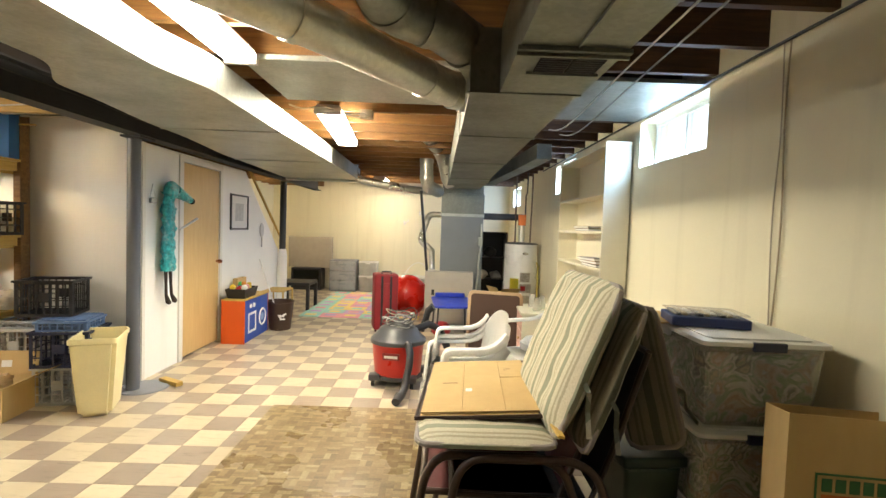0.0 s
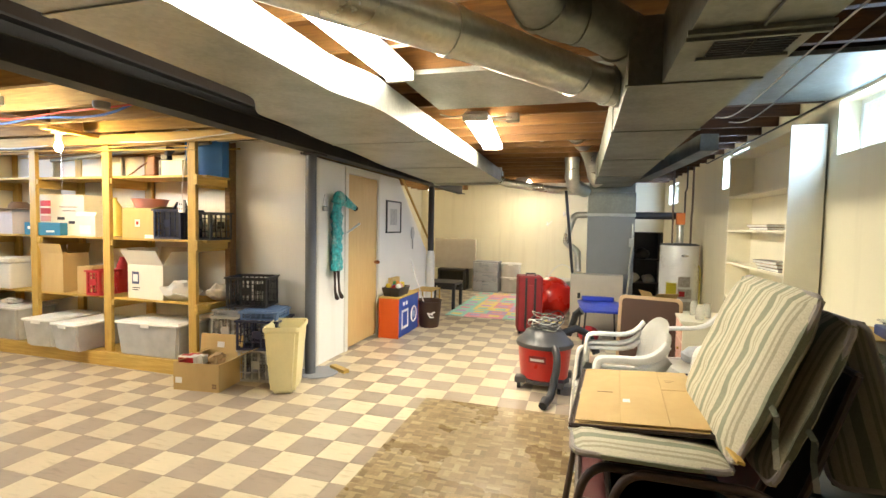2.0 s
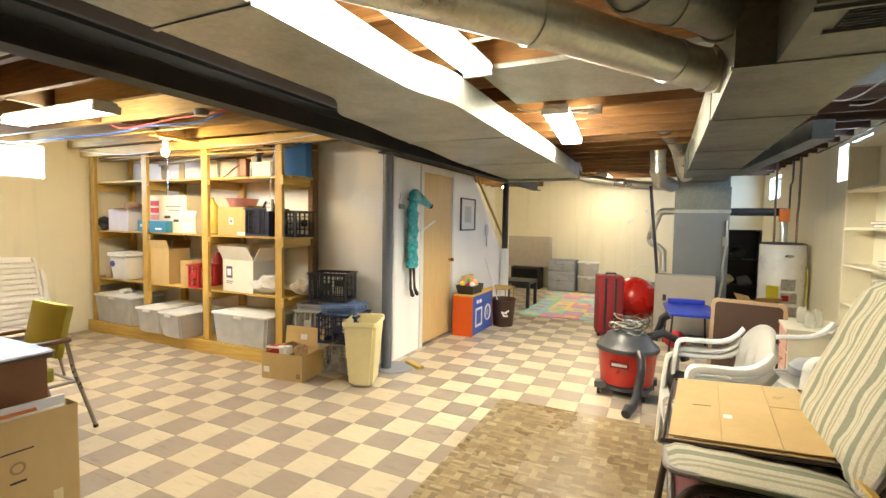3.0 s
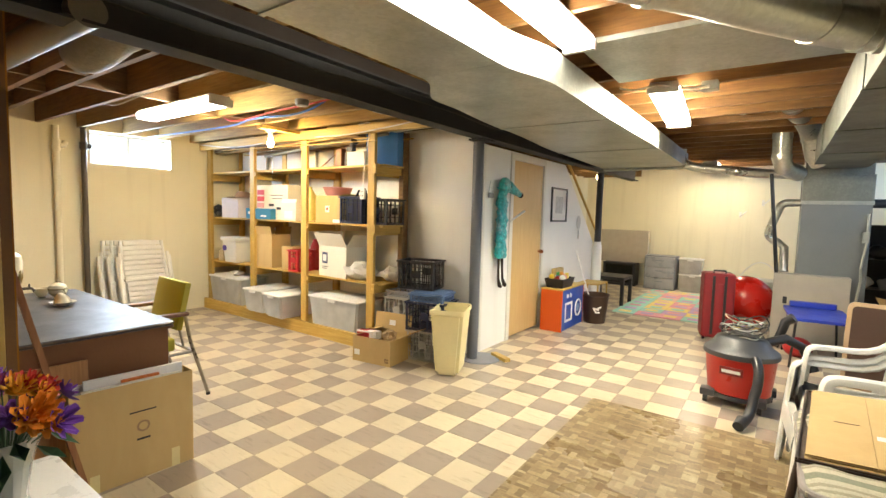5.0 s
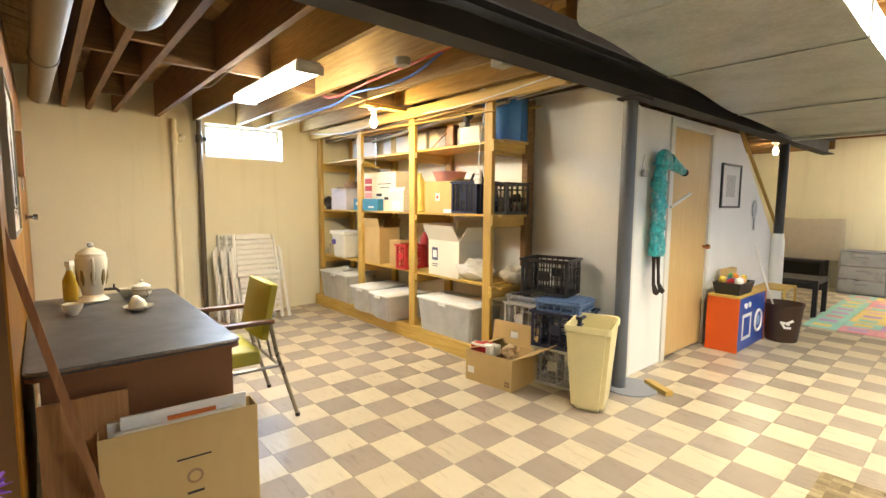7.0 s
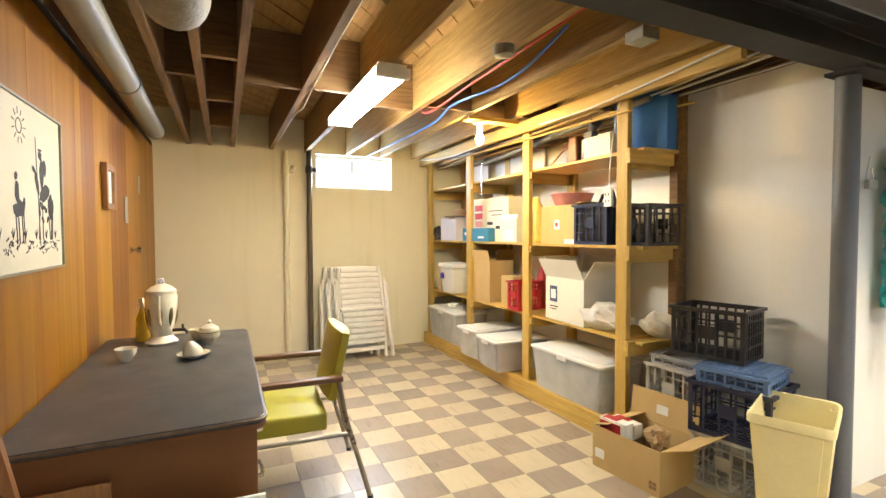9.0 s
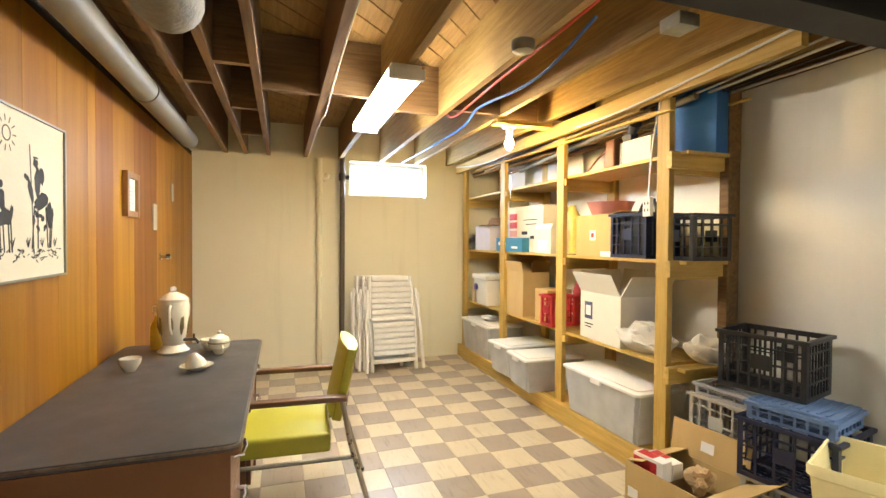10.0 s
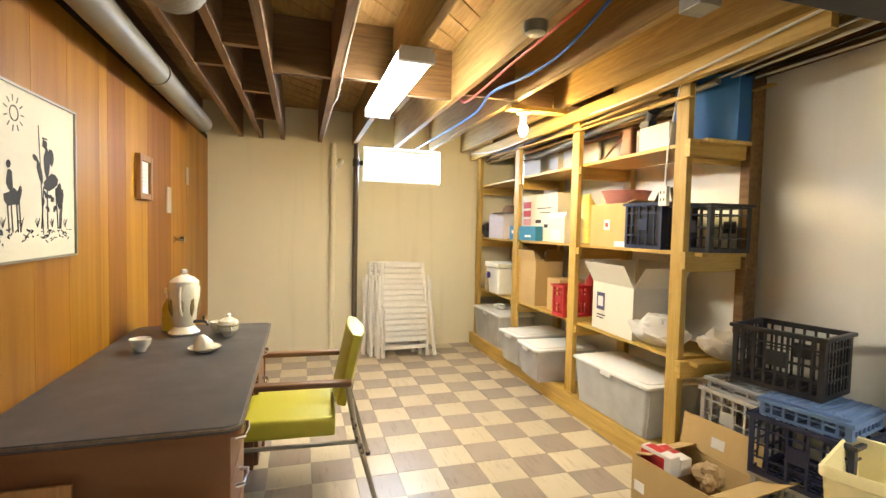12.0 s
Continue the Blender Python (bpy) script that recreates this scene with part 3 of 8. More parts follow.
duct_piece("duct_section", YB, 1.05, -1.69, -1.225)
duct_piece("duct_section", 1.053, 1.985, -1.69, -1.225)
duct_piece("transition", 1.988, 2.45, -1.69, -1.225, -1.93, -1.14)
duct_piece("duct_section", 2.453, 3.48, -1.93, -1.14, -2.03, -1.15)
duct_piece("duct_section", 3.483, 5.1, -2.03, -1.15, -2.18, -1.15)
duct_piece("duct_section", 5.103, 6.98, -2.18, -1.15, -2.25, -1.17)
duct_piece("end_cap", 6.983, 7.08, -2.25, -1.17, z0=ZB - 0.03)
for y, a, b in ((1.05, -1.69, -1.225), (3.48, -2.03, -1.15), (5.1, -2.18, -1.15)):
    seam(y, a, b)

# trunk from the furnace
trunk2 = thing("supply_duct", "dull sheet-metal supply duct running from the furnace", "duct", pose(0, 0, 0))
for ya, yb, a, b in ((-2.5, -0.2, 0.3, 0.62), (-0.197, 1.1, 0.3, 0.62), (1.103, 1.95, 0.28, 0.62), (1.953, 2.9, 0.155, 0.61), (2.903, 4.1, 0.15, 0.61), (4.103, 5.4, 0.15, 0.61), (5.403, 6.85, 0.14, 0.62)):
    duct_piece("duct_section", ya, yb, a, b, z0=2.0, z1=2.27, mat_=old_duct, parent=trunk2)
for y in (1.1, 1.95, 2.9, 4.1, 5.4):
    seam(y, 0.15 if y > 1.9 else 0.28, 0.615, 2.0, 2.27, trunk2, old_duct)
black_void = M("black vent opening", (0.008, 0.008, 0.008), 0.9)
for x0 in (0.362, 0.474):
    vt = part("vent", one(bmn(), (x0, x0 + 0.106, 1.505, 1.655, 1.993, 1.9985)), black_void, trunk2, "dark louvred vent in the underside")
    for j in range(7):
        part("louvre", one(bmn(), (x0 + 0.002, x0 + 0.104, 1.512 + 0.021 * j, 1.516 + 0.021 * j, 1.989, 1.9925)), dark_steel, vt)
part("flange", one(bmn(), (0.27, 0.63, 1.425, 1.445, 1.985, 1.9988)), old_duct, trunk2)
part("flange", one(bmn(), (0.27, 0.63, 1.45, 1.462, 1.975, 1.9988)), old_duct, trunk2)
part("fold_ridge", one(bmn(), (0.455, 0.463, -0.19, 1.42, 1.99, 1.9988)), old_duct, trunk2)
for k in range(2):
    part("vent_flange", one(bmn(), (0.34, 0.6, 1.48 + 0.185 * k, 1.495 + 0.185 * k, 1.988, 1.9985)), old_duct, trunk2)


def round_duct(label, pts, r, material, rings=(), n=20):
    th = thing("round_duct", label, "duct", pose(0, 0, 0))
    bm = bmn()
    tube(bm, pts, r, n)
    part("pipe", bm, material, th, smooth=True)
    for p, d in rings:
        p, d = Vector(p), Vector(d).normalized()
        bm = bmn()
        cyl(bm, p - d * 0.02, p + d * 0.02, r + 0.006, n=n)
        part("collar", bm, material, th, smooth=True)
    return th


round_duct("shiny round galvanised duct slanting across the ceiling", [(0.27, 2.52, 2.13), (0.16, 2.48, 2.14), *arc((0.12, 2.465, 2.145), (0.02, 2.4, 2.155), (-0.04, 2.32, 2.16)), (-0.19, 2.11, 2.16), (-0.4, 1.79, 2.16), (-0.65, 1.45, 2.16), (-1.17, 0.75, 2.16)], 0.09, pipe_metal, [((0.15, 2.477, 2.14), (0.9, 0.3, 0)), ((0.1, 2.455, 2.147), (0.8, 0.5, 0)), ((-0.05, 2.31, 2.16), (0.55, 0.8, 0)), ((-0.5, 1.655, 2.16), (0.6, 0.8, 0))])
round_duct("dull round duct bending into the supply trunk", [(0.27, 2.12, 2.1), *arc((0.24, 2.12, 2.13), (0.2, 2.12, 2.22), (0.12, 2.03, 2.235)), (0.03, 1.9, 2.24), *arc((-0.04, 1.83, 2.24), (-0.14, 1.78, 2.24), (-0.18, 1.66, 2.25)), (-0.22, 1.3, 2.27), (-0.25, 0.8, 2.29), (-0.3, -0.5, 2.3)], 0.1, old_duct, [((0.13, 2.045, 2.23), (0.6, 0.8, 0)), ((-0.03, 1.835, 2.24), (0.8, 0.5, 0)), ((-0.17, 1.7, 2.248), (0.3, 0.9, 0))])

rg = random.Random(5)
old_wire = M("dusty grey wiring", (0.06, 0.058, 0.05), 0.85)
th_ = thing("cable", "old thin wire clipped along the beam", "cable", pose(0, 0, 0))
bm = bmn()
tube(bm, [(-2.356 + 0.003 * rg.uniform(-1, 1), -2.4 + 0.3 * j, 2.2 + 0.012 * rg.uniform(-1, 1)) for j in range(39)], 0.004, 6)
part("wire", bm, old_wire, th_, smooth=True)

# ---- lamps ----
def fluorescent(m, length, label, shine=tube_glow, k=1.0):
    """A surface fixture with a white tray and a wrap diffuser; its length lies along y."""
    th = thing("fluorescent_light", label, "ceiling light", m)
    L = length / 2
    part("tray", bev(one(bmn(), (-0.1 * k, 0.1 * k, -L, L, 0.0505, 0.075)), 0.004), white_enamel, th)
    bm = bmn()
    prism(bm, [(x * k, z_) for x, z_ in ((-0.112, 0.05), (-0.112, 0.032), (-0.104, 0.014), (-0.085, 0.003), (-0.06, 0.0), (0.06, 0.0), (0.085, 0.003), (0.104, 0.014), (0.112, 0.032), (0.112, 0.05))], 1, -L + 0.02, L - 0.02)
    part("diffuser", bm, shine, th, "glowing white diffuser")
    for s in (-1, 1):
        part("end_cap", bev(one(bmn(), (-0.115 * k, 0.115 * k, s * L - 0.018, s * L + 0.018, -0.002, 0.0515)), 0.003), white_enamel, th)
    return th


fluorescent(pose(-1.05, 1.86, 2.268), 1.34, "lit white fluorescent fixture hung under the joists", tube_glow, 0.75)
fluorescent(pose(-0.905, 4.34, 2.268, 0, 0, 5), 1.44, "lit white fluorescent fixture hung under the joists", tube_main, 0.9)
fluorescent(pose(-1.1, 9.4, 2.268), 1.2, "lit white fluorescent fixture near the end wall", tube_dim)
fluorescent(pose(-4.18, 1.95, 2.143, 0, 0, 90), 1.22, "lit white fluorescent fixture hung under the joists", tube_soft, 0.78)


def bulb(m, label, shine=bulb_glow):
    th = thing("light_bulb", label, "light bulb", m)
    bm = bmn()
    lathe(bm, [(0.012, 0.0), (0.02, 0.01), (0.031, 0.035), (0.029, 0.055), (0.015, 0.085), (0.013, 0.1)], 16)
    part("glass", bm, shine, th, "glowing glass bulb", True)
    bm = bmn()
    lathe(bm, [(0.02, 0.095), (0.024, 0.1), (0.026, 0.15), (0.05, 0.155), (0.05, 0.17)], 16)
    part("socket", bm, white_plastic, th, smooth=True)
    return th


b1 = bulb(pose(-4.34, 2.9, 2.0), "bare lit bulb in a porcelain socket on a pull chain")
bm = bmn()
cyl(bm, (0.03, 0, 0.1), (0.03, 0, -0.42), 0.0015, n=5)
part("pull_chain", bm, chrome, b1)
part("mounting_board", one(bmn(), (-0.05, 0.05, -0.12, 0.32, 0.171, 0.2)), pine_y, b1)
b2 = bulb(pose(-2.8, 8.5, 2.049), "bare lit bulb by the stairs", stair_glow)

# ---- floor finish ----
sheet = part("vinyl_sheet", one(bmn(), (-1.19, 0.75, -2.0, 3.56, 0.0005, 0.004)), mosaic)
tagged(sheet, "brown mosaic-patterned sheet vinyl laid over the tiles", "floor covering")

# ================= storage side =================
PANEL_Y = 0.535
varnishes = [panel_mat("varnished plywood panelling", 0.86), panel_mat("dark varnished plywood", 0.7, 0.9), panel_mat("light varnished plywood", 1.02, 1.15), panel_mat("amber varnished plywood", 0.84, 1.05)]
seam_dark = M("dark seam", (0.13, 0.06, 0.016), 0.7)
pw = setting(part("wall_panelled", one(bmn(), (XL, -2.56, 0.43, PANEL_Y - 0.007, 0, JL - 0.003)), seam_dark), "stud partition faced with varnished orange-brown plywood strips", "wall")
strips = (-2.565, -2.95, -3.3, -3.563, -3.87, -3.97, -4.21, -4.58, -5.12, -5.6, -6.1, -6.515)
for k, (a, b) in enumerate(zip(strips, strips[1:])):
    part("panel", one(bmn(), (b + 0.002, a, PANEL_Y - 0.0065, PANEL_Y, 0.01, JL - 0.055)), varnishes[(0, 3, 0, 3, 2, 1, 2, 1, 0, 3, 0)[k]], pw)
# black strip painted for the shade in the gap above the panels
part("gap_shade", one(bmn(), (XL + 0.002, -2.565, PANEL_Y - 0.0069, PANEL_Y - 0.004, JL - 0.0545, JL - 0.004)), M("black gap shade", (0.012, 0.008, 0.005), 0.9), pw)
tagged(part("wall_stud", bev(one(bmn(), (-2.555, -2.46, 0.43, 0.475, 0, JL - 0.002)), 0.003), pine_z), "bare pine stud at the end of the panelled wall", "stud")
hw = thing("door_knob", "small chrome knob of a flush panelled door", "door knob", pose(-5.2, PANEL_Y, 1.22))
bm = bmn()
cyl(bm, (0, 0.0005, 0), (0, 0.012, 0), 0.025, n=16), cyl(bm, (0, 0.012, 0), (0, 0.045, 0), 0.012, n=12), cyl(bm, (0, 0.045, 0), (0, 0.07, 0), 0.024, 0.02, n=16)
part("knob", bm, chrome, hw, smooth=True)
for x, z, w, h in ((-5.05, 1.5, 0.05, 0.09), (-5.6, 1.72, 0.04, 0.07)):
    p = thing("wall_plate", "small plain plate on the panelled wall", "switch plate", pose(x, PANEL_Y, z))
    part("plate", bev(one(bmn(), (-w, w, 0.0005, 0.008, -h, h)), 0.003), beige_paint, p)

# poster: two riders in black ink, drawn as plain shapes
poster = thing("poster", "off-white print of black ink riders under a small sun", "poster", pose(-2.9, PANEL_Y, 1.215))
PW, PH = 0.68, 0.555
part("sheet", one(bmn(), (-PW, 0, 0.006, 0.012, 0, PH)), M("poster board", (0.68, 0.64, 0.52), 0.6, 0, 0.04), poster)
part("frame_edge", one(bmn(), (-PW - 0.008, -PW - 0.0005, 0.0005, 0.02, -0.008, PH + 0.008), (0.0005, 0.008, 0.0005, 0.02, -0.008, PH + 0.008), (-PW, 0, 0.0005, 0.02, -0.008, -0.0005), (-PW, 0, 0.0005, 0.02, PH + 0.0005, PH + 0.008)), M("grey metal frame", (0.3, 0.28, 0.22), 0.4, 0.6), poster)
bm = bmn()


def blot(u, v, ru, rv, rot=0.0, n=9, seed=0):
    rg = random.Random(seed * 7 + 3)
    ps = []
    for k in range(n):
        t = 2 * math.pi * k / n
        r = 0.75 + 0.5 * rg.random()
        x, z = ru * r * math.cos(t), rv * r * math.sin(t)
        ps.append((-(u + x * math.cos(rot) - z * math.sin(rot)), v + x * math.sin(rot) + z * math.cos(rot)))
    prism(bm, ps, 1, 0.0125, 0.0132)


def stroke(u0, v0, u1, v1, w):
    d = Vector((u1 - u0, v1 - v0)).normalized() * w
    prism(bm, [(-(u0 - d.y), v0 + d.x), (-(u1 - d.y), v1 + d.x), (-(u1 + d.y), v1 - d.x), (-(u0 + d.y), v0 - d.x)], 1, 0.0125, 0.0131)


for k in range(11):
    t = 2 * math.pi * k / 11
    stroke(0.27 + 0.038 * math.cos(t), 0.47 + 0.038 * math.sin(t), 0.27 + 0.058 * math.cos(t), 0.47 + 0.058 * math.sin(t), 0.0018)
    stroke(0.27 + 0.024 * math.cos(t), 0.47 + 0.024 * math.sin(t), 0.27 + 0.024 * math.cos(t + 0.58), 0.47 + 0.024 * math.sin(t + 0.58), 0.002)
blot(0.5, 0.27, 0.05, 0.03, 0.3, seed=1), blot(0.47, 0.33, 0.02, 0.055, 0.1, seed=2), blot(0.455, 0.4, 0.017, 0.016, seed=3), blot(0.5, 0.36, 0.025, 0.03, seed=4)
blot(0.42, 0.3, 0.014, 0.05, 0.4, seed=5), blot(0.39, 0.345, 0.02, 0.011, -0.5, seed=6), blot(0.56, 0.23, 0.025, 0.04, seed=7)
for a in (0.445, 0.47, 0.53, 0.57, 0.585):
    stroke(a, 0.25, a + 0.02 * math.sin(a * 40), 0.1, 0.004)
stroke(0.415, 0.46, 0.44, 0.08, 0.0025), stroke(0.44, 0.42, 0.475, 0.42, 0.003)
blot(0.25, 0.2, 0.04, 0.028, seed=8), blot(0.24, 0.26, 0.018, 0.035, seed=9), blot(0.235, 0.305, 0.013, 0.014, seed=10), blot(0.29, 0.21, 0.012, 0.03, -0.4, seed=11)
for a in (0.225, 0.245, 0.275, 0.29):
    stroke(a, 0.19, a + 0.008, 0.09, 0.0035)
rg = random.Random(6)
for k in range(70):
    u, v = 0.12 + 0.53 * rg.random(), 0.055 + 0.045 * rg.random()
    a = rg.uniform(-0.7, 0.9)
    L = rg.uniform(0.008, 0.022)
    stroke(u, v, u + L * math.cos(a), v + L * math.sin(a), rg.uniform(0.0012, 0.0034))
for k in range(6):
    u = 0.1 + k * 0.1
    for j in range(4):
        stroke(u, 0.105, u + 0.01 * (j - 1.5), 0.13 + 0.008 * (j % 2), 0.0013)
for k in range(9):
    blot(0.44 + 0.016 * k, 0.2 + 0.03 * math.sin(2.3 * k), 0.009, 0.016, 0.5 * k, 7, seed=40 + k)
part("ink_drawing", bm, ink, poster, "black ink brush drawing")

frame_wood = wood("frame wood", (0.26, 0.12, 0.035), (0.42, 0.22, 0.075), 2, 0.4)
pf = thing("certificate_frame", "small brown wooden frame holding a white certificate", "picture frame", pose(-4.585, PANEL_Y, 1.475))
part("moulding", bev(one(bmn(), (0, 0.035, 0.0005, 0.03, 0, 0.255), (0.2, 0.235, 0.0005, 0.03, 0, 0.255), (0.0352, 0.1998, 0.0005, 0.029, 0, 0.035), (0.0352, 0.1998, 0.0005, 0.029, 0.22, 0.255)), 0.003), frame_wood, pf)
part("certificate", one(bmn(), (0.0355, 0.1995, 0.004, 0.012, 0.0355, 0.2195)), paper_white, pf)
part("writing", one(bmn(), *[(0.07, 0.165 - 0.02 * (k % 2), 0.0125, 0.0128, 0.08 + 0.022 * k, 0.084 + 0.022 * k) for k in range(5)]), M("grey ink", (0.3, 0.3, 0.3), 0.7), pf)

# desk
desk_brown = M("brown desk enamel", (0.17, 0.068, 0.024), 0.45, 0.1, 0.12, 2, 0.05)
lino = M("slate grey linoleum", (0.062, 0.06, 0.063), 0.4, 0, 0.15, 7, 0.1, 120, stain=(0.3, 0.27, 0.22), stain_amt=0.12)
DX0, DX1, DY0, DY1 = -4.36, -2.81, 0.545, 1.255
desk = thing("desk", "old brown steel desk with a worn grey linoleum top", "desk", pose((DX0 + DX1) / 2, (DY0 + DY1) / 2, 0))
W, D = (DX1 - DX0) / 2, (DY1 - DY0) / 2


def rounded(w, d, r, n=6):
    ps = []
    for cx, cy, a0 in ((w - r, d - r, 0), (-w + r, d - r, 90), (-w + r, -d + r, 180), (w - r, -d + r, 270)):
        for k in range(n + 1):
            a = radians(a0 + 90 * k / n)
            ps.append((cx + r * math.cos(a), cy + r * math.sin(a)))
    return ps


bm = bmn()
prism(bm, rounded(W - 0.003, D - 0.003, 0.037), 2, 0.7285, 0.75)
part("desktop", bev(bm, 0.003), lino, desk, "worn slate grey linoleum top")
bm = bmn()
prism(bm, rounded(W, D, 0.04), 2, 0.715, 0.728)
part("edge_band", bm, desk_brown, desk)
bm = bmn()
ps = rounded(W, D, 0.04)
tube(bm, [(x, y, 0.742) for x, y in ps], 0.005, 6, True)
part("metal_edge", bm, M("worn brown edging", (0.16, 0.12, 0.085), 0.45, 0.3, 0.5, 30), desk, "thin worn metal edging")
part("end_panel", bev(one(bmn(), (W - 0.05, W - 0.03, -D + 0.04, D - 0.03, 0.0, 0.714)), 0.003), desk_brown, desk)
part("end_panel", bev(one(bmn(), (-W + 0.03, -W + 0.05, -D + 0.04, D - 0.03, 0.0, 0.714)), 0.003), desk_brown, desk)
part("back_panel", one(bmn(), (-W + 0.051, W - 0.051, -D + 0.042, -D + 0.055, 0.05, 0.713)), desk_brown, desk)
for s in (-1, 1):
    x0, x1 = sorted((s * (W - 0.052), s * (W - 0.45)))
    part("pedestal", one(bmn(), (x0, x1, -D + 0.06, D - 0.06, 0.06, 0.7)), desk_brown, desk)
    for k, (z0, z1) in enumerate(((0.08, 0.36), (0.365, 0.53), (0.535, 0.695))):
        dr = part("drawer_front", bev(one(bmn(), (x0 + 0.006, x1 - 0.006, D - 0.059, D - 0.036, z0, z1)), 0.004), desk_brown, desk)
        bm = bmn()
        xc, zc = (x0 + x1) / 2, (z0 + z1) / 2 + 0.02
        tube(bm, [(xc - 0.06, D - 0.036, zc), (xc - 0.055, D - 0.008, zc), (xc, D - 0.002, zc), (xc + 0.055, D - 0.008, zc), (xc + 0.06, D - 0.036, zc)], 0.008, 8)
        part("handle", bm, chrome, dr, "bright metal pull", True)
part("centre_drawer", bev(one(bmn(), (-W + 0.455, W - 0.455, D - 0.06, D - 0.036, 0.62, 0.71)), 0.003), desk_brown, desk)

# china on the desk
china = M("ivory china", (0.72, 0.68, 0.55), 0.22, 0, 0.05)
china_rim = M("gilt decoration", (0.25, 0.2, 0.08), 0.35, 0.4)
pot = thing("coffee_urn", "ivory electric coffee percolator with a spigot and handles", "percolator", pose(-4.12, 0.83, 0.7505))
bm = bmn()
lathe(bm, [(0.07, 0), (0.078, 0.012), (0.06, 0.03), (0.05, 0.045), (0.06, 0.09), (0.075, 0.19), (0.078, 0.25), (0.07, 0.27)], 24)
part("body", bm, china, pot, smooth=True)
bm = bmn()
lathe(bm, [(0.074, 0.2705), (0.072, 0.285), (0.05, 0.305), (0.025, 0.315), (0.02, 0.32)], 24)
part("lid", bm, china, pot, smooth=True)
bm = bmn()
lathe(bm, [(0.01, 0.3202), (0.017, 0.33), (0.015, 0.345), (0.005, 0.35)], 14)
part("glass_knob", bm, clear("clear glass knob", (0.8, 0.8, 0.78), 0.5), pot, smooth=True)
for s in (-1, 1):
    bm = bmn()
    tube(bm, [(s * 0.07, 0, 0.25), (s * 0.1, 0, 0.26), (s * 0.112, 0, 0.22), (s * 0.1, 0, 0.15), (s * 0.065, 0, 0.11)], 0.008, 8)
    part("handle", bm, china, pot, smooth=True)
bm = bmn()
tube(bm, [(0.02, 0.05, 0.07), (0.03, 0.11, 0.07), (0.033, 0.125, 0.05)], 0.009, 8)
cyl(bm, (0.028, 0.1, 0.075), (0.028, 0.1, 0.1), 0.006, n=8)
part("spigot", bm, M("dark metal", (0.1, 0.09, 0.08), 0.35, 0.8), pot, smooth=True)
for k in range(8):
    a = 2 * math.pi * k / 8
    bm = bmn()
    lathe(bm, [(0.002, 0.1), (0.014, 0.14), (0.014, 0.19), (0.002, 0.235)], 6, (0.064 * math.cos(a), 0.064 * math.sin(a), 0))
    part("painted_panel", bm, china_rim, pot)


def spray_bottle(m):
    th = thing("spray_bottle", "yellow plastic spray bottle with a white trigger", "spray bottle", m)
    bm = bmn()
    lathe(bm, [(0.035, 0), (0.038, 0.01), (0.037, 0.12), (0.02, 0.16), (0.014, 0.18)], 16)
    part("bottle", bm, M("yellow liquid bottle", (0.62, 0.45, 0.05), 0.3), th, smooth=True)
    bm = bmn()
    one(bm, (-0.014, 0.014, -0.02, 0.05, 0.205, 0.235), (-0.01, 0.01, 0.015, 0.024, 0.165, 0.205))
    cyl(bm, (0, 0, 0.18), (0, 0, 0.206), 0.015, n=12)
    part("trigger", bev(bm, 0.002), white_plastic, th)


spray_bottle(pose(-4.24, 0.73, 0.7505, 0, 0, 60))


def teacup(m, label, lid=False):
    th = thing("sugar_bowl" if lid else "teacup", label, "china", m)
    bm = bmn()
    k = 1.15 if lid else 1.0
    lathe(bm, [(0.022, 0), (0.024, 0.006), (0.03, 0.015), (0.043 * k, 0.035), (0.046 * k, 0.06 * k), (0.044 * k, 0.06 * k), (0.038, 0.035), (0.004, 0.02)], 22)
    part("bowl", bm, china, th, smooth=True)
    sides = (-1, 1) if lid else (1,)
    for s in sides:
        bm = bmn()
        tube(bm, [(s * 0.042, 0, 0.052), (s * 0.062, 0, 0.055), (s * 0.068, 0, 0.04), (s * 0.06, 0, 0.025), (s * 0.038, 0, 0.022)], 0.0045, 8)
        part("handle", bm, china, th, smooth=True)
    if lid:
        bm = bmn()
        lathe(bm, [(0.05, 0.07), (0.045, 0.085), (0.02, 0.1), (0.006, 0.104), (0.012, 0.115), (0.004, 0.124)], 22)
        part("lid", bm, china, th, smooth=True)
        bm = bmn()
        tube(bm, [(0.053 * math.cos(a), 0.053 * math.sin(a), 0.062) for a in (2 * math.pi * j / 20 for j in range(20))], 0.003, 6, True)
        part("gilt_band", bm, china_rim, th)
    return th


teacup(pose(-3.78, 0.72, 0.7505, 0, 0, 200), "ivory china teacup standing on the desk")
teacup(pose(-4.02, 1.06, 0.7505, 0, 0, 20), "ivory china sugar bowl with two handles and lid", True)
teacup(pose(-4.13, 1.0, 0.7505, 0, 0, 70), "ivory china creamer standing behind the sugar bowl")
sc = thing("saucer", "ivory china saucer with an upturned cup on it", "china", pose(-3.72, 1.0, 0.7505))
bm = bmn()
lathe(bm, [(0.03, 0), (0.034, 0.006), (0.07, 0.02), (0.072, 0.023), (0.066, 0.022), (0.03, 0.009), (0.003, 0.009)], 24)
part("plate", bm, china, sc, smooth=True)
bm = bmn()
lathe(bm, [(0.045, 0.0), (0.04, 0.025), (0.022, 0.05), (0.014, 0.06), (0.002, 0.064)], 20, (0.005, 0, 0.012))
turn(bm.verts, pose(0, 0, 0.006, 12, 0, 0))
part("upturned_cup", bm, china, sc, smooth=True)

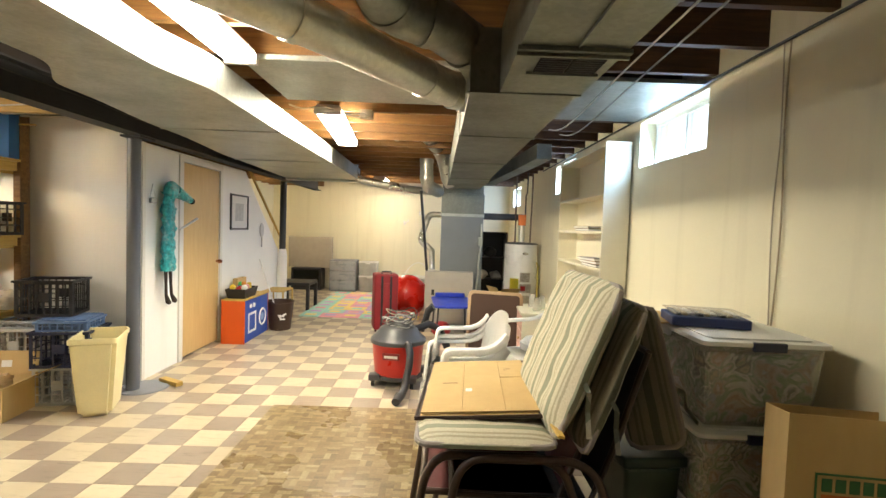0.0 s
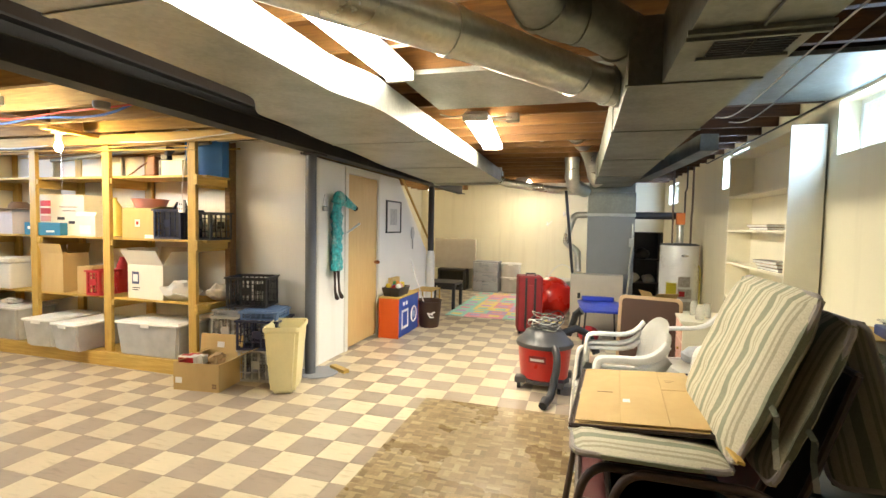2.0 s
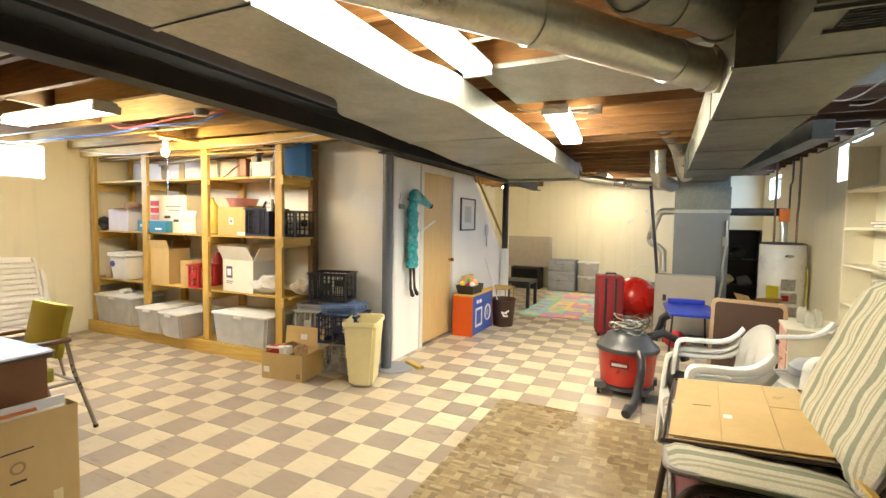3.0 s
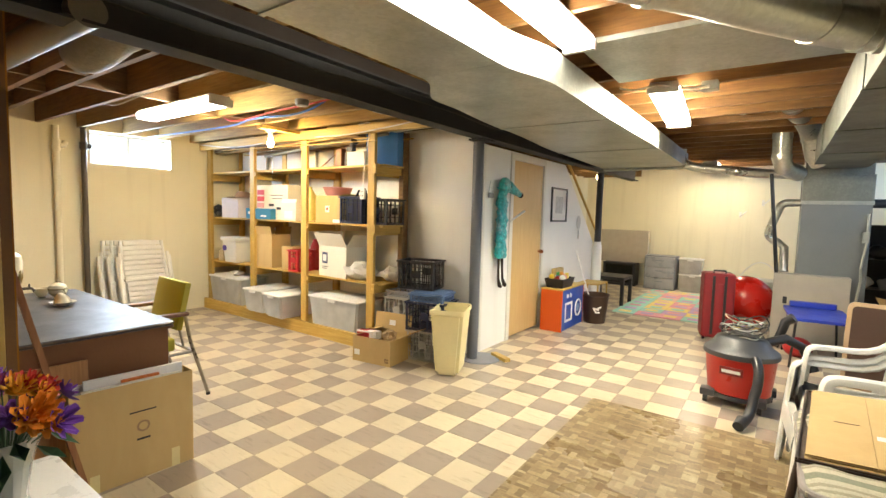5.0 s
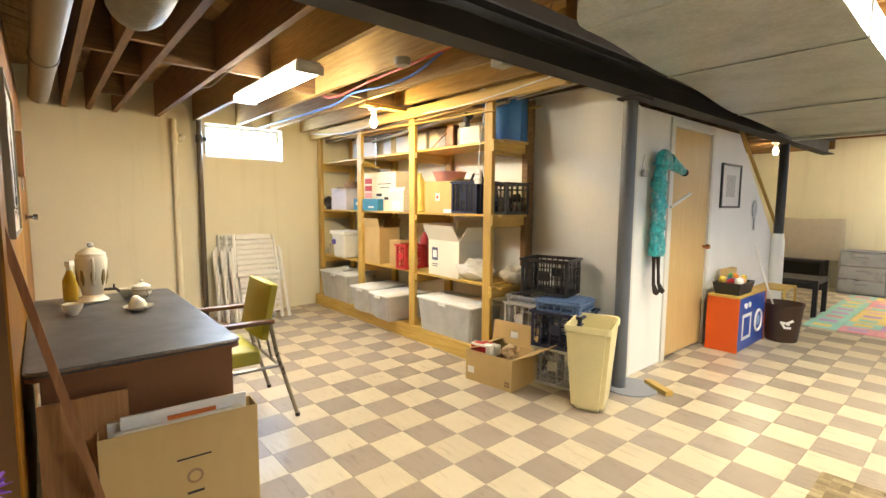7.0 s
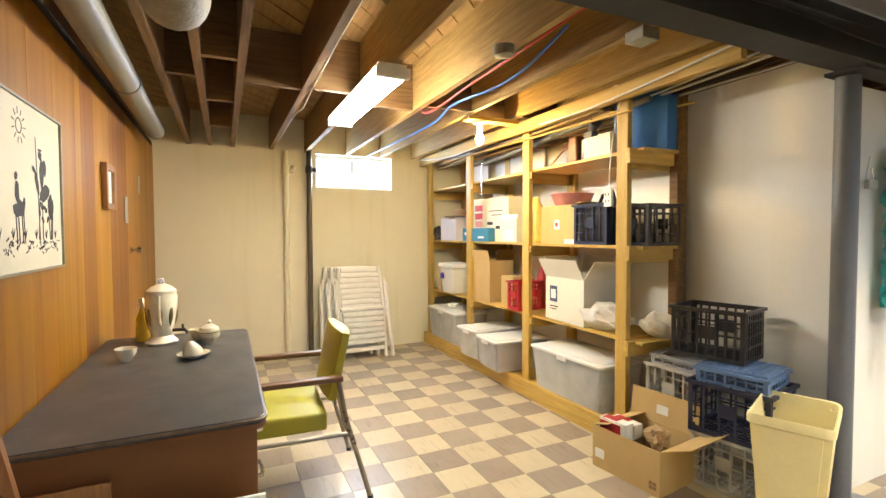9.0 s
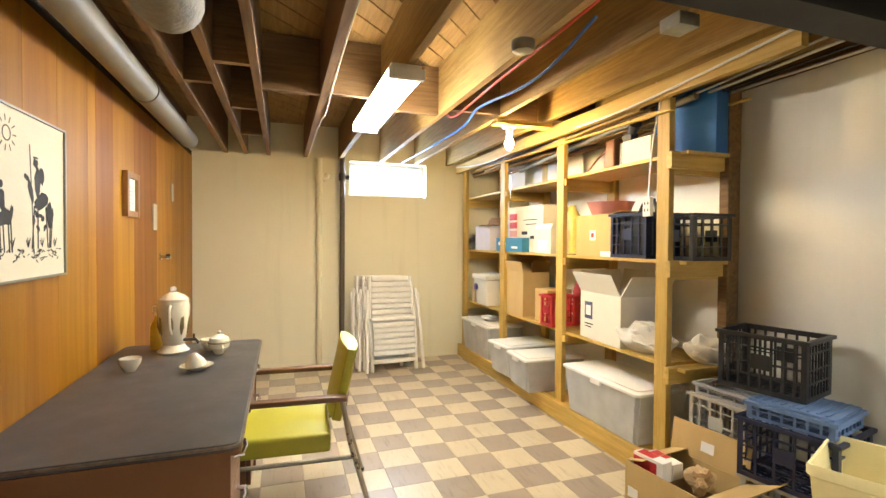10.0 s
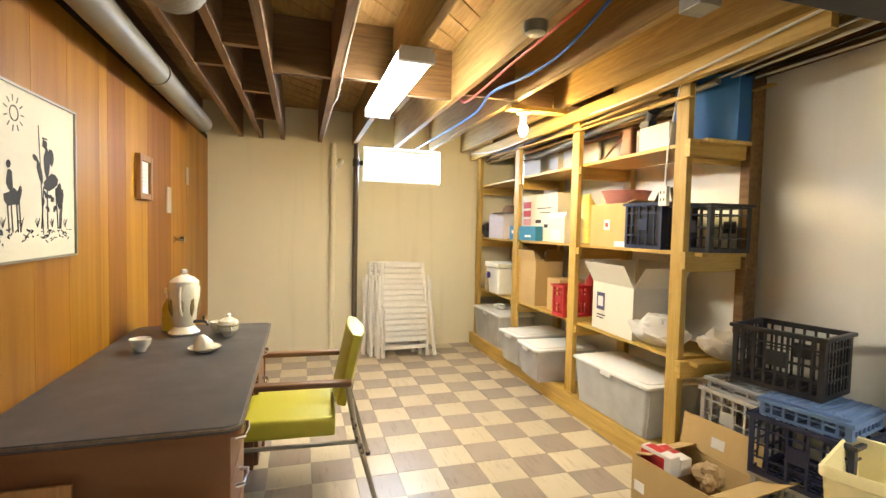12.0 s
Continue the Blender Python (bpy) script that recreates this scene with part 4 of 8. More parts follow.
# chair with mustard vinyl
vinyl = M("mustard green vinyl", (0.42, 0.38, 0.03), 0.42, 0, 0.1, 6, 0.08, 150)
arm_wood = wood("walnut arm", (0.14, 0.06, 0.025), (0.28, 0.14, 0.06), 1, 0.4)
leg_metal = M("grey tube metal", (0.33, 0.3, 0.25), 0.35, 0.7)


def office_chair(m):
    th = thing("armchair", "mustard green vinyl armchair with wooden arms and metal legs", "chair", m)
    bm = bmn()
    box(bm, -0.235, 0.235, -0.27, 0.2, 0.36, 0.45)
    bmesh.ops.subdivide_edges(bm, edges=bm.edges[:], cuts=3, use_grid_fill=True)
    for v in bm.verts:
        if v.co.z > 0.44:
            v.co.z += 0.02 * (1 - (v.co.x / 0.235) ** 2) * (1 - ((v.co.y + 0.035) / 0.235) ** 2)
    part("seat", bev(bm, 0.018, 3), vinyl, th, smooth=True)
    bm = bmn()
    vs = box(bm, -0.235, 0.235, -0.035, 0.035, 0, 0.34)
    bmesh.ops.subdivide_edges(bm, edges=bm.edges[:], cuts=3, use_grid_fill=True)
    for v in bm.verts:
        v.co.y += -0.02 * (1 - (v.co.x / 0.235) ** 2) if v.co.y < 0 else 0.03 * (v.co.x / 0.235) ** 2 * -1
    turn(bm.verts, pose(0, 0.24, 0.5, -12, 0, 0))
    part("backrest", bev(bm, 0.015, 3), vinyl, th, smooth=True)
    for s in (-1, 1):
        x = s * 0.275
        bm = bmn()
        tube(bm, [(x * 1.04, 0.4, 0.012), (x, 0.285, 0.42), (x, 0.25, 0.615)], 0.0125, 8)
        part("leg", bm, leg_metal, th, smooth=True)
        bm = bmn()
        tube(bm, [(x * 1.02, -0.3, 0.012), (x, -0.255, 0.4), (x, -0.23, 0.61)], 0.0125, 8)
        part("leg", bm, leg_metal, th, smooth=True)
        part("arm", bev(one(bmn(), (x - 0.025, x + 0.025, -0.3, 0.27, 0.612, 0.638)), 0.008, 3), arm_wood, th, "dark wooden armrest", True)
        bm = bmn()
        tube(bm, [(x, -0.26, 0.345), (x, 0.31, 0.345)], 0.011, 8)
        part("side_rail", bm, leg_metal, th, smooth=True)
        for y in (-0.3, 0.4):
            bm = bmn()
            cyl(bm, (x * (1.04 if y > 0 else 1.02), y, 0), (x * (1.04 if y > 0 else 1.02), y, 0.02), 0.015, n=10)
            part("foot", bm, black_plastic, th)
    for y in (-0.24, 0.3):
        bm = bmn()
        tube(bm, [(-0.275, y, 0.345), (0.275, y, 0.345)], 0.011, 8)
        part("cross_rail", bm, leg_metal, th, smooth=True)
    bm = bmn()
    for s in (-1, 1):
        tube(bm, [(s * 0.12, 0.3, 0.35), (s * 0.12, 0.27, 0.5), (s * 0.12, 0.285, 0.6)], 0.009, 6)
    part("back_support", bm, leg_metal, th)
    return th


office_chair(pose(-3.79, 1.4, 0, 0, 0, -3))


# cartons, totes and crates
def carton(m, w, d, h, label, flaps=(), mat_=None, name="cardboard_box", open_top=True, angles=None):
    """An open carton; flaps: sides ('n','s','e','w') with an opening angle from upright outward."""
    mat_ = mat_ or card
    th = thing(name, label, "box", m)
    t = 0.004
    part("bottom", one(bmn(), (-w, w, -d, d, 0, t)), mat_, th)
    part("side", one(bmn(), (-w, w, -d, -d + t, t, h)), mat_, th)
    part("side", one(bmn(), (-w, w, d - t, d, t, h)), mat_, th)
    part("side", one(bmn(), (-w, -w + t, -d + t, d - t, t, h)), mat_, th)
    part("side", one(bmn(), (w - t, w, -d + t, d - t, t, h)), mat_, th)
    for side, ang, size in flaps:
        L = (w if side in "ns" else d) - 0.002
        bm = bmn()
        box(bm, -L, L, -t / 2, t / 2, 0.001, size)
        rz = {"s": 0, "n": 180, "e": 90, "w": -90}[side]
        off = {"s": (0, -d + t / 2, h), "n": (0, d - t / 2, h), "e": (w - t / 2, 0, h), "w": (-w + t / 2, 0, h)}[side]
        turn(bm.verts, Matrix.Translation(off) @ pose(0, 0, 0, 0, 0, rz) @ pose(0, 0, 0, ang, 0, 0))
        part("flap", bm, mat_, th)
    if not open_top:
        part("top_flap", one(bmn(), (-w, w, -d, -0.001, h + 0.0005, h + t)), mat_, th)
        part("top_flap", one(bmn(), (-w, w, 0.001, d, h + 0.0005, h + t)), mat_, th)
    return th


tub_clear = frosted("frosted clear plastic", (0.9, 0.91, 0.9), 0.45)


def packed(name, cols):
    """Jumbled packed things: patches of several colours with creases."""
    m, nt, b = nodes_of(name)
    pos = nt.nodes.new("ShaderNodeTexCoord").outputs["Object"]
    n = nd(nt, "ShaderNodeTexNoise", Scale=7.0, Detail=3.0, Roughness=0.5, Distortion=1.2)
    lk(nt, pos, n.inputs[0])
    st = nd(nt, "ShaderNodeMapRange")
    st.inputs[1].default_value, st.inputs[2].default_value = 0.3, 0.7
    lk(nt, n.outputs[0], st.inputs[0])
    r = nt.nodes.new("ShaderNodeValToRGB")
    r.color_ramp.interpolation = "EASE"
    for k in range(len(cols) - 2):
        r.color_ramp.elements.new(0.5)
    for k, (e, col) in enumerate(zip(r.color_ramp.elements, cols)):
        e.position, e.color = k / len(cols), (*col, 1)
    lk(nt, st.outputs[0], r.inputs[0])
    lk(nt, r.outputs[0], b.inputs["Base Color"])
    b.inputs["Roughness"].default_value = 0.7
    return m


jumble = packed("jumbled packed things", [(0.06, 0.16, 0.06), (0.45, 0.36, 0.26), (0.03, 0.05, 0.04), (0.62, 0.6, 0.54), (0.1, 0.2, 0.09), (0.4, 0.38, 0.36), (0.3, 0.16, 0.1), (0.5, 0.49, 0.47)])
tub_thin = frosted("thin clear plastic", (0.92, 0.92, 0.9), 0.78)


def tote(m, w, d, h, label, lid_mat, fill=(), latch=None):
    th = thing("storage_tote", label, "storage tote", m)
    bm = bmn()
    t = 0.9
    taper_box(bm, (w * t, d * t), (w, d), 0, h - 0.02)
    bm.faces.ensure_lookup_table()
    bmesh.ops.delete(bm, geom=[f for f in bm.faces if f.calc_center_median().z > h - 0.021], context="FACES_ONLY")
    bmesh.ops.bevel(bm, geom=[e for e in bm.edges if len(e.link_faces) == 2], offset=0.02, segments=3, affect="EDGES")
    bmesh.ops.solidify(bm, geom=bm.faces[:], thickness=0.003)
    part("tub", bm, tub_thin if latch else tub_clear, th, "cloudy see-through tub", True)
    bm = bmn()
    prism(bm, rounded(w + 0.012, d + 0.012, 0.03), 2, h - 0.026, h - 0.008)
    prism(bm, rounded(w - 0.03, d - 0.03, 0.03), 2, h - 0.0078, h)
    part("lid", bev(bm, 0.004), lid_mat, th, "white snap-on lid", True)
    rg = random.Random(int(w * 1000 + d * 77))
    if latch:
        bm = bmn()
        taper_box(bm, (w * 0.84, d * 0.84), (w * 0.92, d * 0.92), 0.008, h * 0.84)
        bmesh.ops.subdivide_edges(bm, edges=bm.edges[:], cuts=7, use_grid_fill=True)
        for v in bm.verts:
            v.co *= 0.97 + 0.1 * noise.noise(v.co * 11 + Vector((h, m[2][3] * 7, 0)))
            v.co.z = max(v.co.z, 0.006)
        part("contents", bm, jumble, th, "green and brown things packed inside", True)
        fill = ()
    for k, col in enumerate(fill):
        x = (-0.62 + 1.24 * (k + 0.5) / len(fill)) * w
        bm = bmn()
        taper_box(bm, (w * 0.6 / len(fill) + 0.015, d * 0.74), (w * 0.66 / len(fill) + 0.015, d * 0.78), 0.006, h * (0.5 + 0.35 * rg.random()))
        turn(bm.verts, pose(x, rg.uniform(-0.1, 0.1) * d, 0, 0, 0, rg.uniform(-6, 6)))
        part("contents", bev(bm, 0.015, 2), col, th, "packed things seen through the plastic")
    if latch:
        for s in (-1, 1):
            x0, x1 = sorted((s * (w + 0.004), s * (w + 0.022)))
            part("end_latch", bev(one(bmn(), (x0, x1, -0.06, 0.06, h - 0.04, h - 0.006)), 0.004), latch, th, "dark snap latch")
    for s in (-1, 1):
        part("latch", bev(one(bmn(), (-0.05, 0.05, s * (d + 0.008) - 0.008, s * (d + 0.008) + 0.008, h - 0.05, h - 0.012)), 0.003), lid_mat, th)
    return th


def lattice(bm, us, zs, v0, v1, at):
    """One moulded openwork panel: bars (a, b) upright at us and level at zs, from depth v0 to v1."""
    def cuts(bars):
        out = []
        for p, q in sorted(bars):
            if out and p - out[-1][1] > 1e-5:
                out.append((out[-1][1], p, False))
            out.append((p, q, True))
        return out
    U, Z = cuts(us), cuts(zs)
    known = {}

    def vert(u, v, z):
        k = (round(u, 5), round(v, 5), round(z, 5))
        if k not in known:
            known[k] = bm.verts.new(at(u, v, z))
        return known[k]

    def full(i, j):
        return 0 <= i < len(U) and 0 <= j < len(Z) and (U[i][2] or Z[j][2])
    for i, (u0, u1, _) in enumerate(U):
        for j, (z0, z1, _) in enumerate(Z):
            if not full(i, j):
                continue
            for v in (v0, v1):
                bm.faces.new((vert(u0, v, z0), vert(u1, v, z0), vert(u1, v, z1), vert(u0, v, z1)))
            for di, dj, p, q in ((-1, 0, (u0, z0), (u0, z1)), (1, 0, (u1, z0), (u1, z1)), (0, -1, (u0, z0), (u1, z0)), (0, 1, (u0, z1), (u1, z1))):
                if not full(i + di, j + dj):
                    bm.faces.new((vert(p[0], v0, p[1]), vert(q[0], v0, q[1]), vert(q[0], v1, q[1]), vert(p[0], v1, p[1])))


def crate(m, w, d, h, material, label, holes=6):
    """An openwork plastic crate: base grid, four side grids with a hand hole bar, and a rim."""
    th = thing("milk_crate", label, "crate", m)
    t = 0.007
    level = [(0, 0.022), (h * 0.28, h * 0.28 + 0.007), (h * 0.5, h * 0.5 + 0.006), (h * 0.76, h * 0.76 + 0.008), (h - 0.024, h)] if h > 0.15 else [(0, 0.014), (h * 0.5, h * 0.5 + 0.007), (h - 0.014, h)]

    def bars(a, n):
        return [(-a, -a + 0.022)] + [(-a + 2 * a * k / n - 0.005, -a + 2 * a * k / n + 0.005) for k in range(1, n)] + [(a - 0.022, a)]
    for y0 in (-d, d - t):
        bm = bmn()
        lattice(bm, bars(w, holes), level, y0, y0 + t, lambda u, v, z: (u, v, z))
        grid_ = part("side_grid", bm, material, th)
        if h > 0.2:
            part("grip_panel", bev(one(bmn(), (-0.04, 0.04, y0 - 0.0012, y0 + t + 0.0012, h * 0.4, h * 0.66)), 0.003, 1), material, grid_)
    for x0 in (-w, w - t):
        bm = bmn()
        lattice(bm, bars(d - t - 0.0005, holes), level, x0, x0 + t, lambda u, v, z: (v, u, z))
        part("side_grid", bm, material, th)
    bm = bmn()
    lattice(bm, bars(w - t - 0.0005, 9), bars(d - t - 0.0005, 9), 0.001, 0.009, lambda u, v, z: (u, z, v))
    part("base_grid", bm, material, th)
    bm = bmn()
    f = 0.012
    lattice(bm, [(-w - f, -w - 0.0005), (w + 0.0005, w + f)], [(-d - f, -d - 0.0005), (d + 0.0005, d + f)], h - 0.016, h, lambda u, v, z: (u, z, v))
    part("rim", bm, material, th)
    return th


# wooden shelving built from two-by-fours
unit = thing("shelving_unit", "tall home-built pine shelving loaded with boxes", "shelving", pose(0, 0, 0))
SY0, SY1 = 3.42, 3.865
UP = (-6.42, -5.42, -4.43, -3.405)
for x in UP:
    part("upright", bev(one(bmn(), (x - 0.045, x + 0.045, SY0 - 0.04, SY0 - 0.001, 0.0, JL + 0.03)), 0.003, 1), pine_z, unit)
    part("rear_upright", one(bmn(), (x - 0.02, x + 0.07, SY1 - 0.04, SY1, 0, JL - 0.004)), pine_z, unit)
part("rear_upright", bev(one(bmn(), (-3.36, -3.3, SY1 - 0.12, SY1 - 0.03, 0, JL - 0.004)), 0.003, 1), joist_wood, unit)
LEVELS = (0.665, 1.25, 1.845)
for z in LEVELS:
    for a, b in zip(UP, UP[1:]):
        part("shelf_board", one(bmn(), (a - 0.01 if a > -6 else XL + 0.003, b - 0.0115, SY0 + 0.001, SY1 - 0.042, z - 0.02, z)), pine_x, unit)
    for x in UP:
        part("cleat", one(bmn(), (x - 0.02, x + 0.02, SY0 + 0.002, SY1 - 0.043, z - 0.11, z - 0.0205)), pine_y, unit)
    for x in UP[1:]:
        part("cleat_end", bev(one(bmn(), (x + 0.0455, x + 0.075, SY0 - 0.035, SY0 - 0.002, z - 0.075, z - 0.022)), 0.003, 1), pine_y, unit)
    part("end_rail", one(bmn(), (-3.36, -3.322, SY0 - 0.06, SY1 - 0.125, z - 0.09, z + 0.0)), pine_y, unit)
    part("front_lip", one(bmn(), (-3.33, -3.27, SY0 + 0.0, SY1 - 0.15, z - 0.02, z - 0.001)), pine_x, unit)
part("plinth", bev(one(bmn(), (-6.5, -3.2, SY0 - 0.082, SY0 - 0.042, 0.0, 0.135)), 0.003, 1), pine_x, unit)
part("base_shelf", one(bmn(), (-6.5, -3.25, SY0 - 0.0415, SY1 - 0.05, 0.105, 0.125)), pine_x, unit)

# things on the shelving
BZ = 0.1255
grey_lid = M("white tote lid", (0.8, 0.8, 0.78), 0.35, 0, 0.04)
cloth_a, cloth_b, cloth_c = M("tan cloth", (0.45, 0.36, 0.22), 0.9), M("grey cloth", (0.3, 0.31, 0.33), 0.9), M("brown cloth", (0.2, 0.12, 0.07), 0.9)
cloth_g, cloth_r = M("green foliage plastic", (0.03, 0.1, 0.04), 0.7), M("red cloth", (0.35, 0.05, 0.04), 0.8)
tote(pose(-5.98, 3.53, BZ), 0.36, 0.2, 0.36, "frosted plastic tote with a white lid on the bottom shelf", grey_lid, (cloth_b, cloth_a))
tote(pose(-5.2, 3.5, 0.1365, 0, 0, 4), 0.18, 0.27, 0.29, "clear tote with a white lid jutting from the shelf", grey_lid, (cloth_a,))
tote(pose(-4.76, 3.47, 0.1365, 0, 0, -3), 0.18, 0.27, 0.28, "clear tote of grey things with a white lid", grey_lid, (cloth_b, cloth_r))
tote(pose(-3.9, 3.53, BZ, 0, 0, 1), 0.37, 0.2, 0.34, "large clear tote with a white lid, half full", grey_lid, (cloth_b, cloth_a, cloth_b))
tb = thing("paper_bundle", "crumpled pale paper bundle on a tote lid", "paper", pose(-5.95, 3.5, BZ + 0.3605))
bm = bmn()
bmesh.ops.create_icosphere(bm, subdivisions=3, radius=0.09)
for v in bm.verts:
    v.co *= 0.8 + 0.5 * noise.noise(v.co * 18)
    v.co.z = max(0, v.co.z * 0.45 + 0.03)
part("paper", bm, paper_white, tb)

white_box = M("white printed carton", (0.68, 0.64, 0.54), 0.7, 0, 0.04)
blue_mat = M("teal blue carton", (0.03, 0.19, 0.33), 0.6)
navy = M("navy plastic", (0.011, 0.015, 0.045), 0.42)
lav = M("pale lavender plastic", (0.52, 0.48, 0.5), 0.5)
red_pl = M("red plastic", (0.45, 0.02, 0.025), 0.45)
pink = M("pink plastic", (0.62, 0.27, 0.24), 0.45)

# first level
bk = thing("ice_cream_bucket", "white plastic tub with a lid and purple emblem", "tub", pose(-5.93, 3.5, LEVELS[0] + 0.0005))
bm = bmn()
taper_box(bm, (0.13, 0.11), (0.16, 0.13), 0, 0.28)
part("tub", bev(bm, 0.02, 3), white_plastic, bk, smooth=True)
bm = bmn()
box(bm, -0.175, 0.175, -0.145, 0.145, 0.2805, 0.33)
part("lid", bev(bm, 0.012, 3), white_plastic, bk, smooth=True)
bm = bmn()
for k in range(14):
    box(bm, -0.165 + 0.024 * k, -0.155 + 0.024 * k, -0.149, -0.1452, 0.283, 0.318)
part("lid_ribs", bm, white_plastic, bk)
bm = bmn()
prism(bm, [(0.03 * math.cos(a) - 0.09, 0.19 + 0.035 * math.sin(a)) for a in (2 * math.pi * k / 10 for k in range(10))], 1, -0.148, -0.1205)
part("emblem", bm, M("purple print", (0.08, 0.06, 0.3), 0.5), bk)
carton(pose(-5.24, 3.56, LEVELS[0] + 0.0005, 0, 0, 3), 0.15, 0.14, 0.4, "tall open brown cardboard box with printed letters", (("s", 14, 0.1), ("w", 8, 0.14), ("n", 10, 0.1)))
carton(pose(-4.86, 3.6, LEVELS[0] + 0.0005), 0.1, 0.12, 0.27, "brown box with a white label on the shelf", (), open_top=False)
crate(pose(-4.645, 3.52, LEVELS[0] + 0.0005), 0.085, 0.12, 0.25, red_pl, "small bright red plastic crate on the shelf", 4)
rj = thing("red_jug", "red plastic jug above the red crate", "jug", pose(-4.62, 3.7, LEVELS[0] + 0.0005))
bm = bmn()
lathe(bm, [(0.05, 0), (0.055, 0.02), (0.055, 0.28), (0.03, 0.34), (0.025, 0.37)], 16)
part("body", bm, red_pl, rj, smooth=True)
ob_ = carton(pose(-4.0, 3.6, LEVELS[0] + 0.0005, 0, 0, -3), 0.23, 0.17, 0.33, "open white carton with its flaps up", (("s", 28, 0.16), ("e", 38, 0.17), ("w", 5, 0.15), ("n", 12, 0.16)), white_box)
part("printed_label", one(bmn(), (-0.17, -0.08, -0.1735, -0.1705, 0.14, 0.26)), M("dark blue print", (0.06, 0.07, 0.14), 0.6), ob_)
part("printed_label", one(bmn(), (-0.155, -0.095, -0.1745, -0.1736, 0.165, 0.235)), paper_white, ob_)
part("writing", one(bmn(), (-0.17, -0.07, -0.172, -0.1705, 0.1, 0.108), (-0.17, -0.09, -0.172, -0.1705, 0.08, 0.087)), ink, ob_)


def plastic_bag(m, r, label, seed, sx=1.3):
    th = thing("plastic_bag", label, "plastic bag", m)
    bm = bmn()
    bmesh.ops.create_icosphere(bm, subdivisions=4, radius=1)
    off = Vector((seed * 3.1, seed * 1.7, 0))
    for v in bm.verts:
        c = v.co.copy()
        k = 1 + 0.3 * noise.noise(c * 1.7 + off) + 0.13 * abs(noise.noise(c * 5 + off)) + 0.05 * noise.noise(c * 12 + off)
        v.co = Vector((c.x * r * sx * k, c.y * r * 0.75 * k, max(0, (c.z * 0.62 + 0.55) * r * k)))
    part("bag", bm, clear("thin white plastic film", (0.75, 0.73, 0.68), 0.75, 0.35), th, smooth=True)
    bm = bmn()
    for k in range(5):
        bmesh.ops.create_icosphere(bm, subdivisions=2, radius=r * 0.33, matrix=pose((k - 2) * r * 0.42, 0.03 * (k % 2), r * 0.42))
    part("contents", bm, M("pale bundled things", (0.6, 0.5, 0.4), 0.8, 0, 0.3, 14), th, smooth=True)


plastic_bag(pose(-3.68, 3.52, LEVELS[0] + 0.0005), 0.15, "knotted thin white plastic bag of small things", 1)
plastic_bag(pose(-3.34, 3.66, LEVELS[0] + 0.0005), 0.12, "thin clear plastic bag slumped at the shelf end", 2, 1.0)
dk = thing("jar_row", "small jars at the end of the shelf", "jar", pose(-6.28, 3.55, LEVELS[0] + 0.0005))
for k in range(3):
    bm = bmn()
    lathe(bm, [(0.035, 0), (0.038, 0.01), (0.036, 0.1), (0.028, 0.12), (0.03, 0.14)], 14, (0.02 + 0.01 * k, -0.09 + 0.085 * k, 0))
    part("jar", bm, (cloth_a, cloth_c, brass)[k], dk, smooth=True)

# second level
z = LEVELS[1] + 0.0005
bn = carton(pose(-5.98, 3.56, z), 0.19, 0.14, 0.26, "lavender grey plastic bin on the shelf", (), lav, "storage_bin")
hat = thing("felt_hat", "soft brown felt hat lying on the bin", "hat", pose(-5.9, 3.56, z + 0.2605))
bm = bmn()
lathe(bm, [(0.2, 0), (0.2, 0.006), (0.1, 0.015), (0.09, 0.06), (0.06, 0.085), (0.003, 0.08)], 20)
part("crown", bm, cloth_c, hat, smooth=True)
dj = thing("dark_bag", "dark crumpled bag hanging at the shelf end", "bag", pose(-6.36, 3.5, z))
bm = bmn()
bmesh.ops.create_icosphere(bm, subdivisions=3, radius=0.1)
for v in bm.verts:
    v.co *= 0.8 + 0.5 * noise.noise(v.co * 14)
    v.co.z = max(0, v.co.z + 0.08)
part("bag", bm, black_plastic, dj)
pb = carton(pose(-5.2, 3.62, z, 0, 0, 2), 0.31, 0.12, 0.42, "white carton printed with red and blue lettering", (("w", 14, 0.18),), white_box)
for k, (a, b, z0, z1, mt) in enumerate(((-0.28, -0.14, 0.3, 0.36, red_pl), (-0.28, -0.14, 0.22, 0.28, red_pl), (-0.28, -0.14, 0.14, 0.2, pink), (-0.02, 0.22, 0.29, 0.298, ink), (0.02, 0.2, 0.25, 0.258, ink), (-0.05, 0.05, 0.16, 0.19, ink), (0.1, 0.22, 0.12, 0.15, ink))):
    part("printed_bar", one(bmn(), (a, b, -0.1225, -0.1205, z0, z1)), mt, pb)
bb = thing("blue_carton", "flat teal blue carton in front of the white one", "box", pose(-5.33, 3.46, z, 0, 0, 6))
part("body", bev(one(bmn(), (-0.22, 0.22, -0.06, 0.035, 0, 0.13)), 0.003), blue_mat, bb)
part("printed_bar", one(bmn(), (-0.18, -0.05, -0.0612, -0.0602, 0.06, 0.09), (0.05, 0.15, -0.0612, -0.0602, 0.03, 0.05)), paper_white, bb)
sb = carton(pose(-4.78, 3.52, z, 0, 0, -4), 0.15, 0.08, 0.2, "small white carton with a handwritten label", (("s", -25, 0.05),), white_box)
part("label_paper", one(bmn(), (-0.08, 0.09, -0.0825, -0.0802, 0.02, 0.11)), paper_white, sb)
yj = thing("yellow_jug", "yellow plastic jug with a handle tipped on the box", "jug", pose(-4.62, 3.66, z))
bm = bmn()
lathe(bm, [(0.06, 0), (0.065, 0.02), (0.065, 0.3), (0.03, 0.37), (0.025, 0.4)], 16)
turn(bm.verts, pose(0, 0, 0, 0, -8, 0))
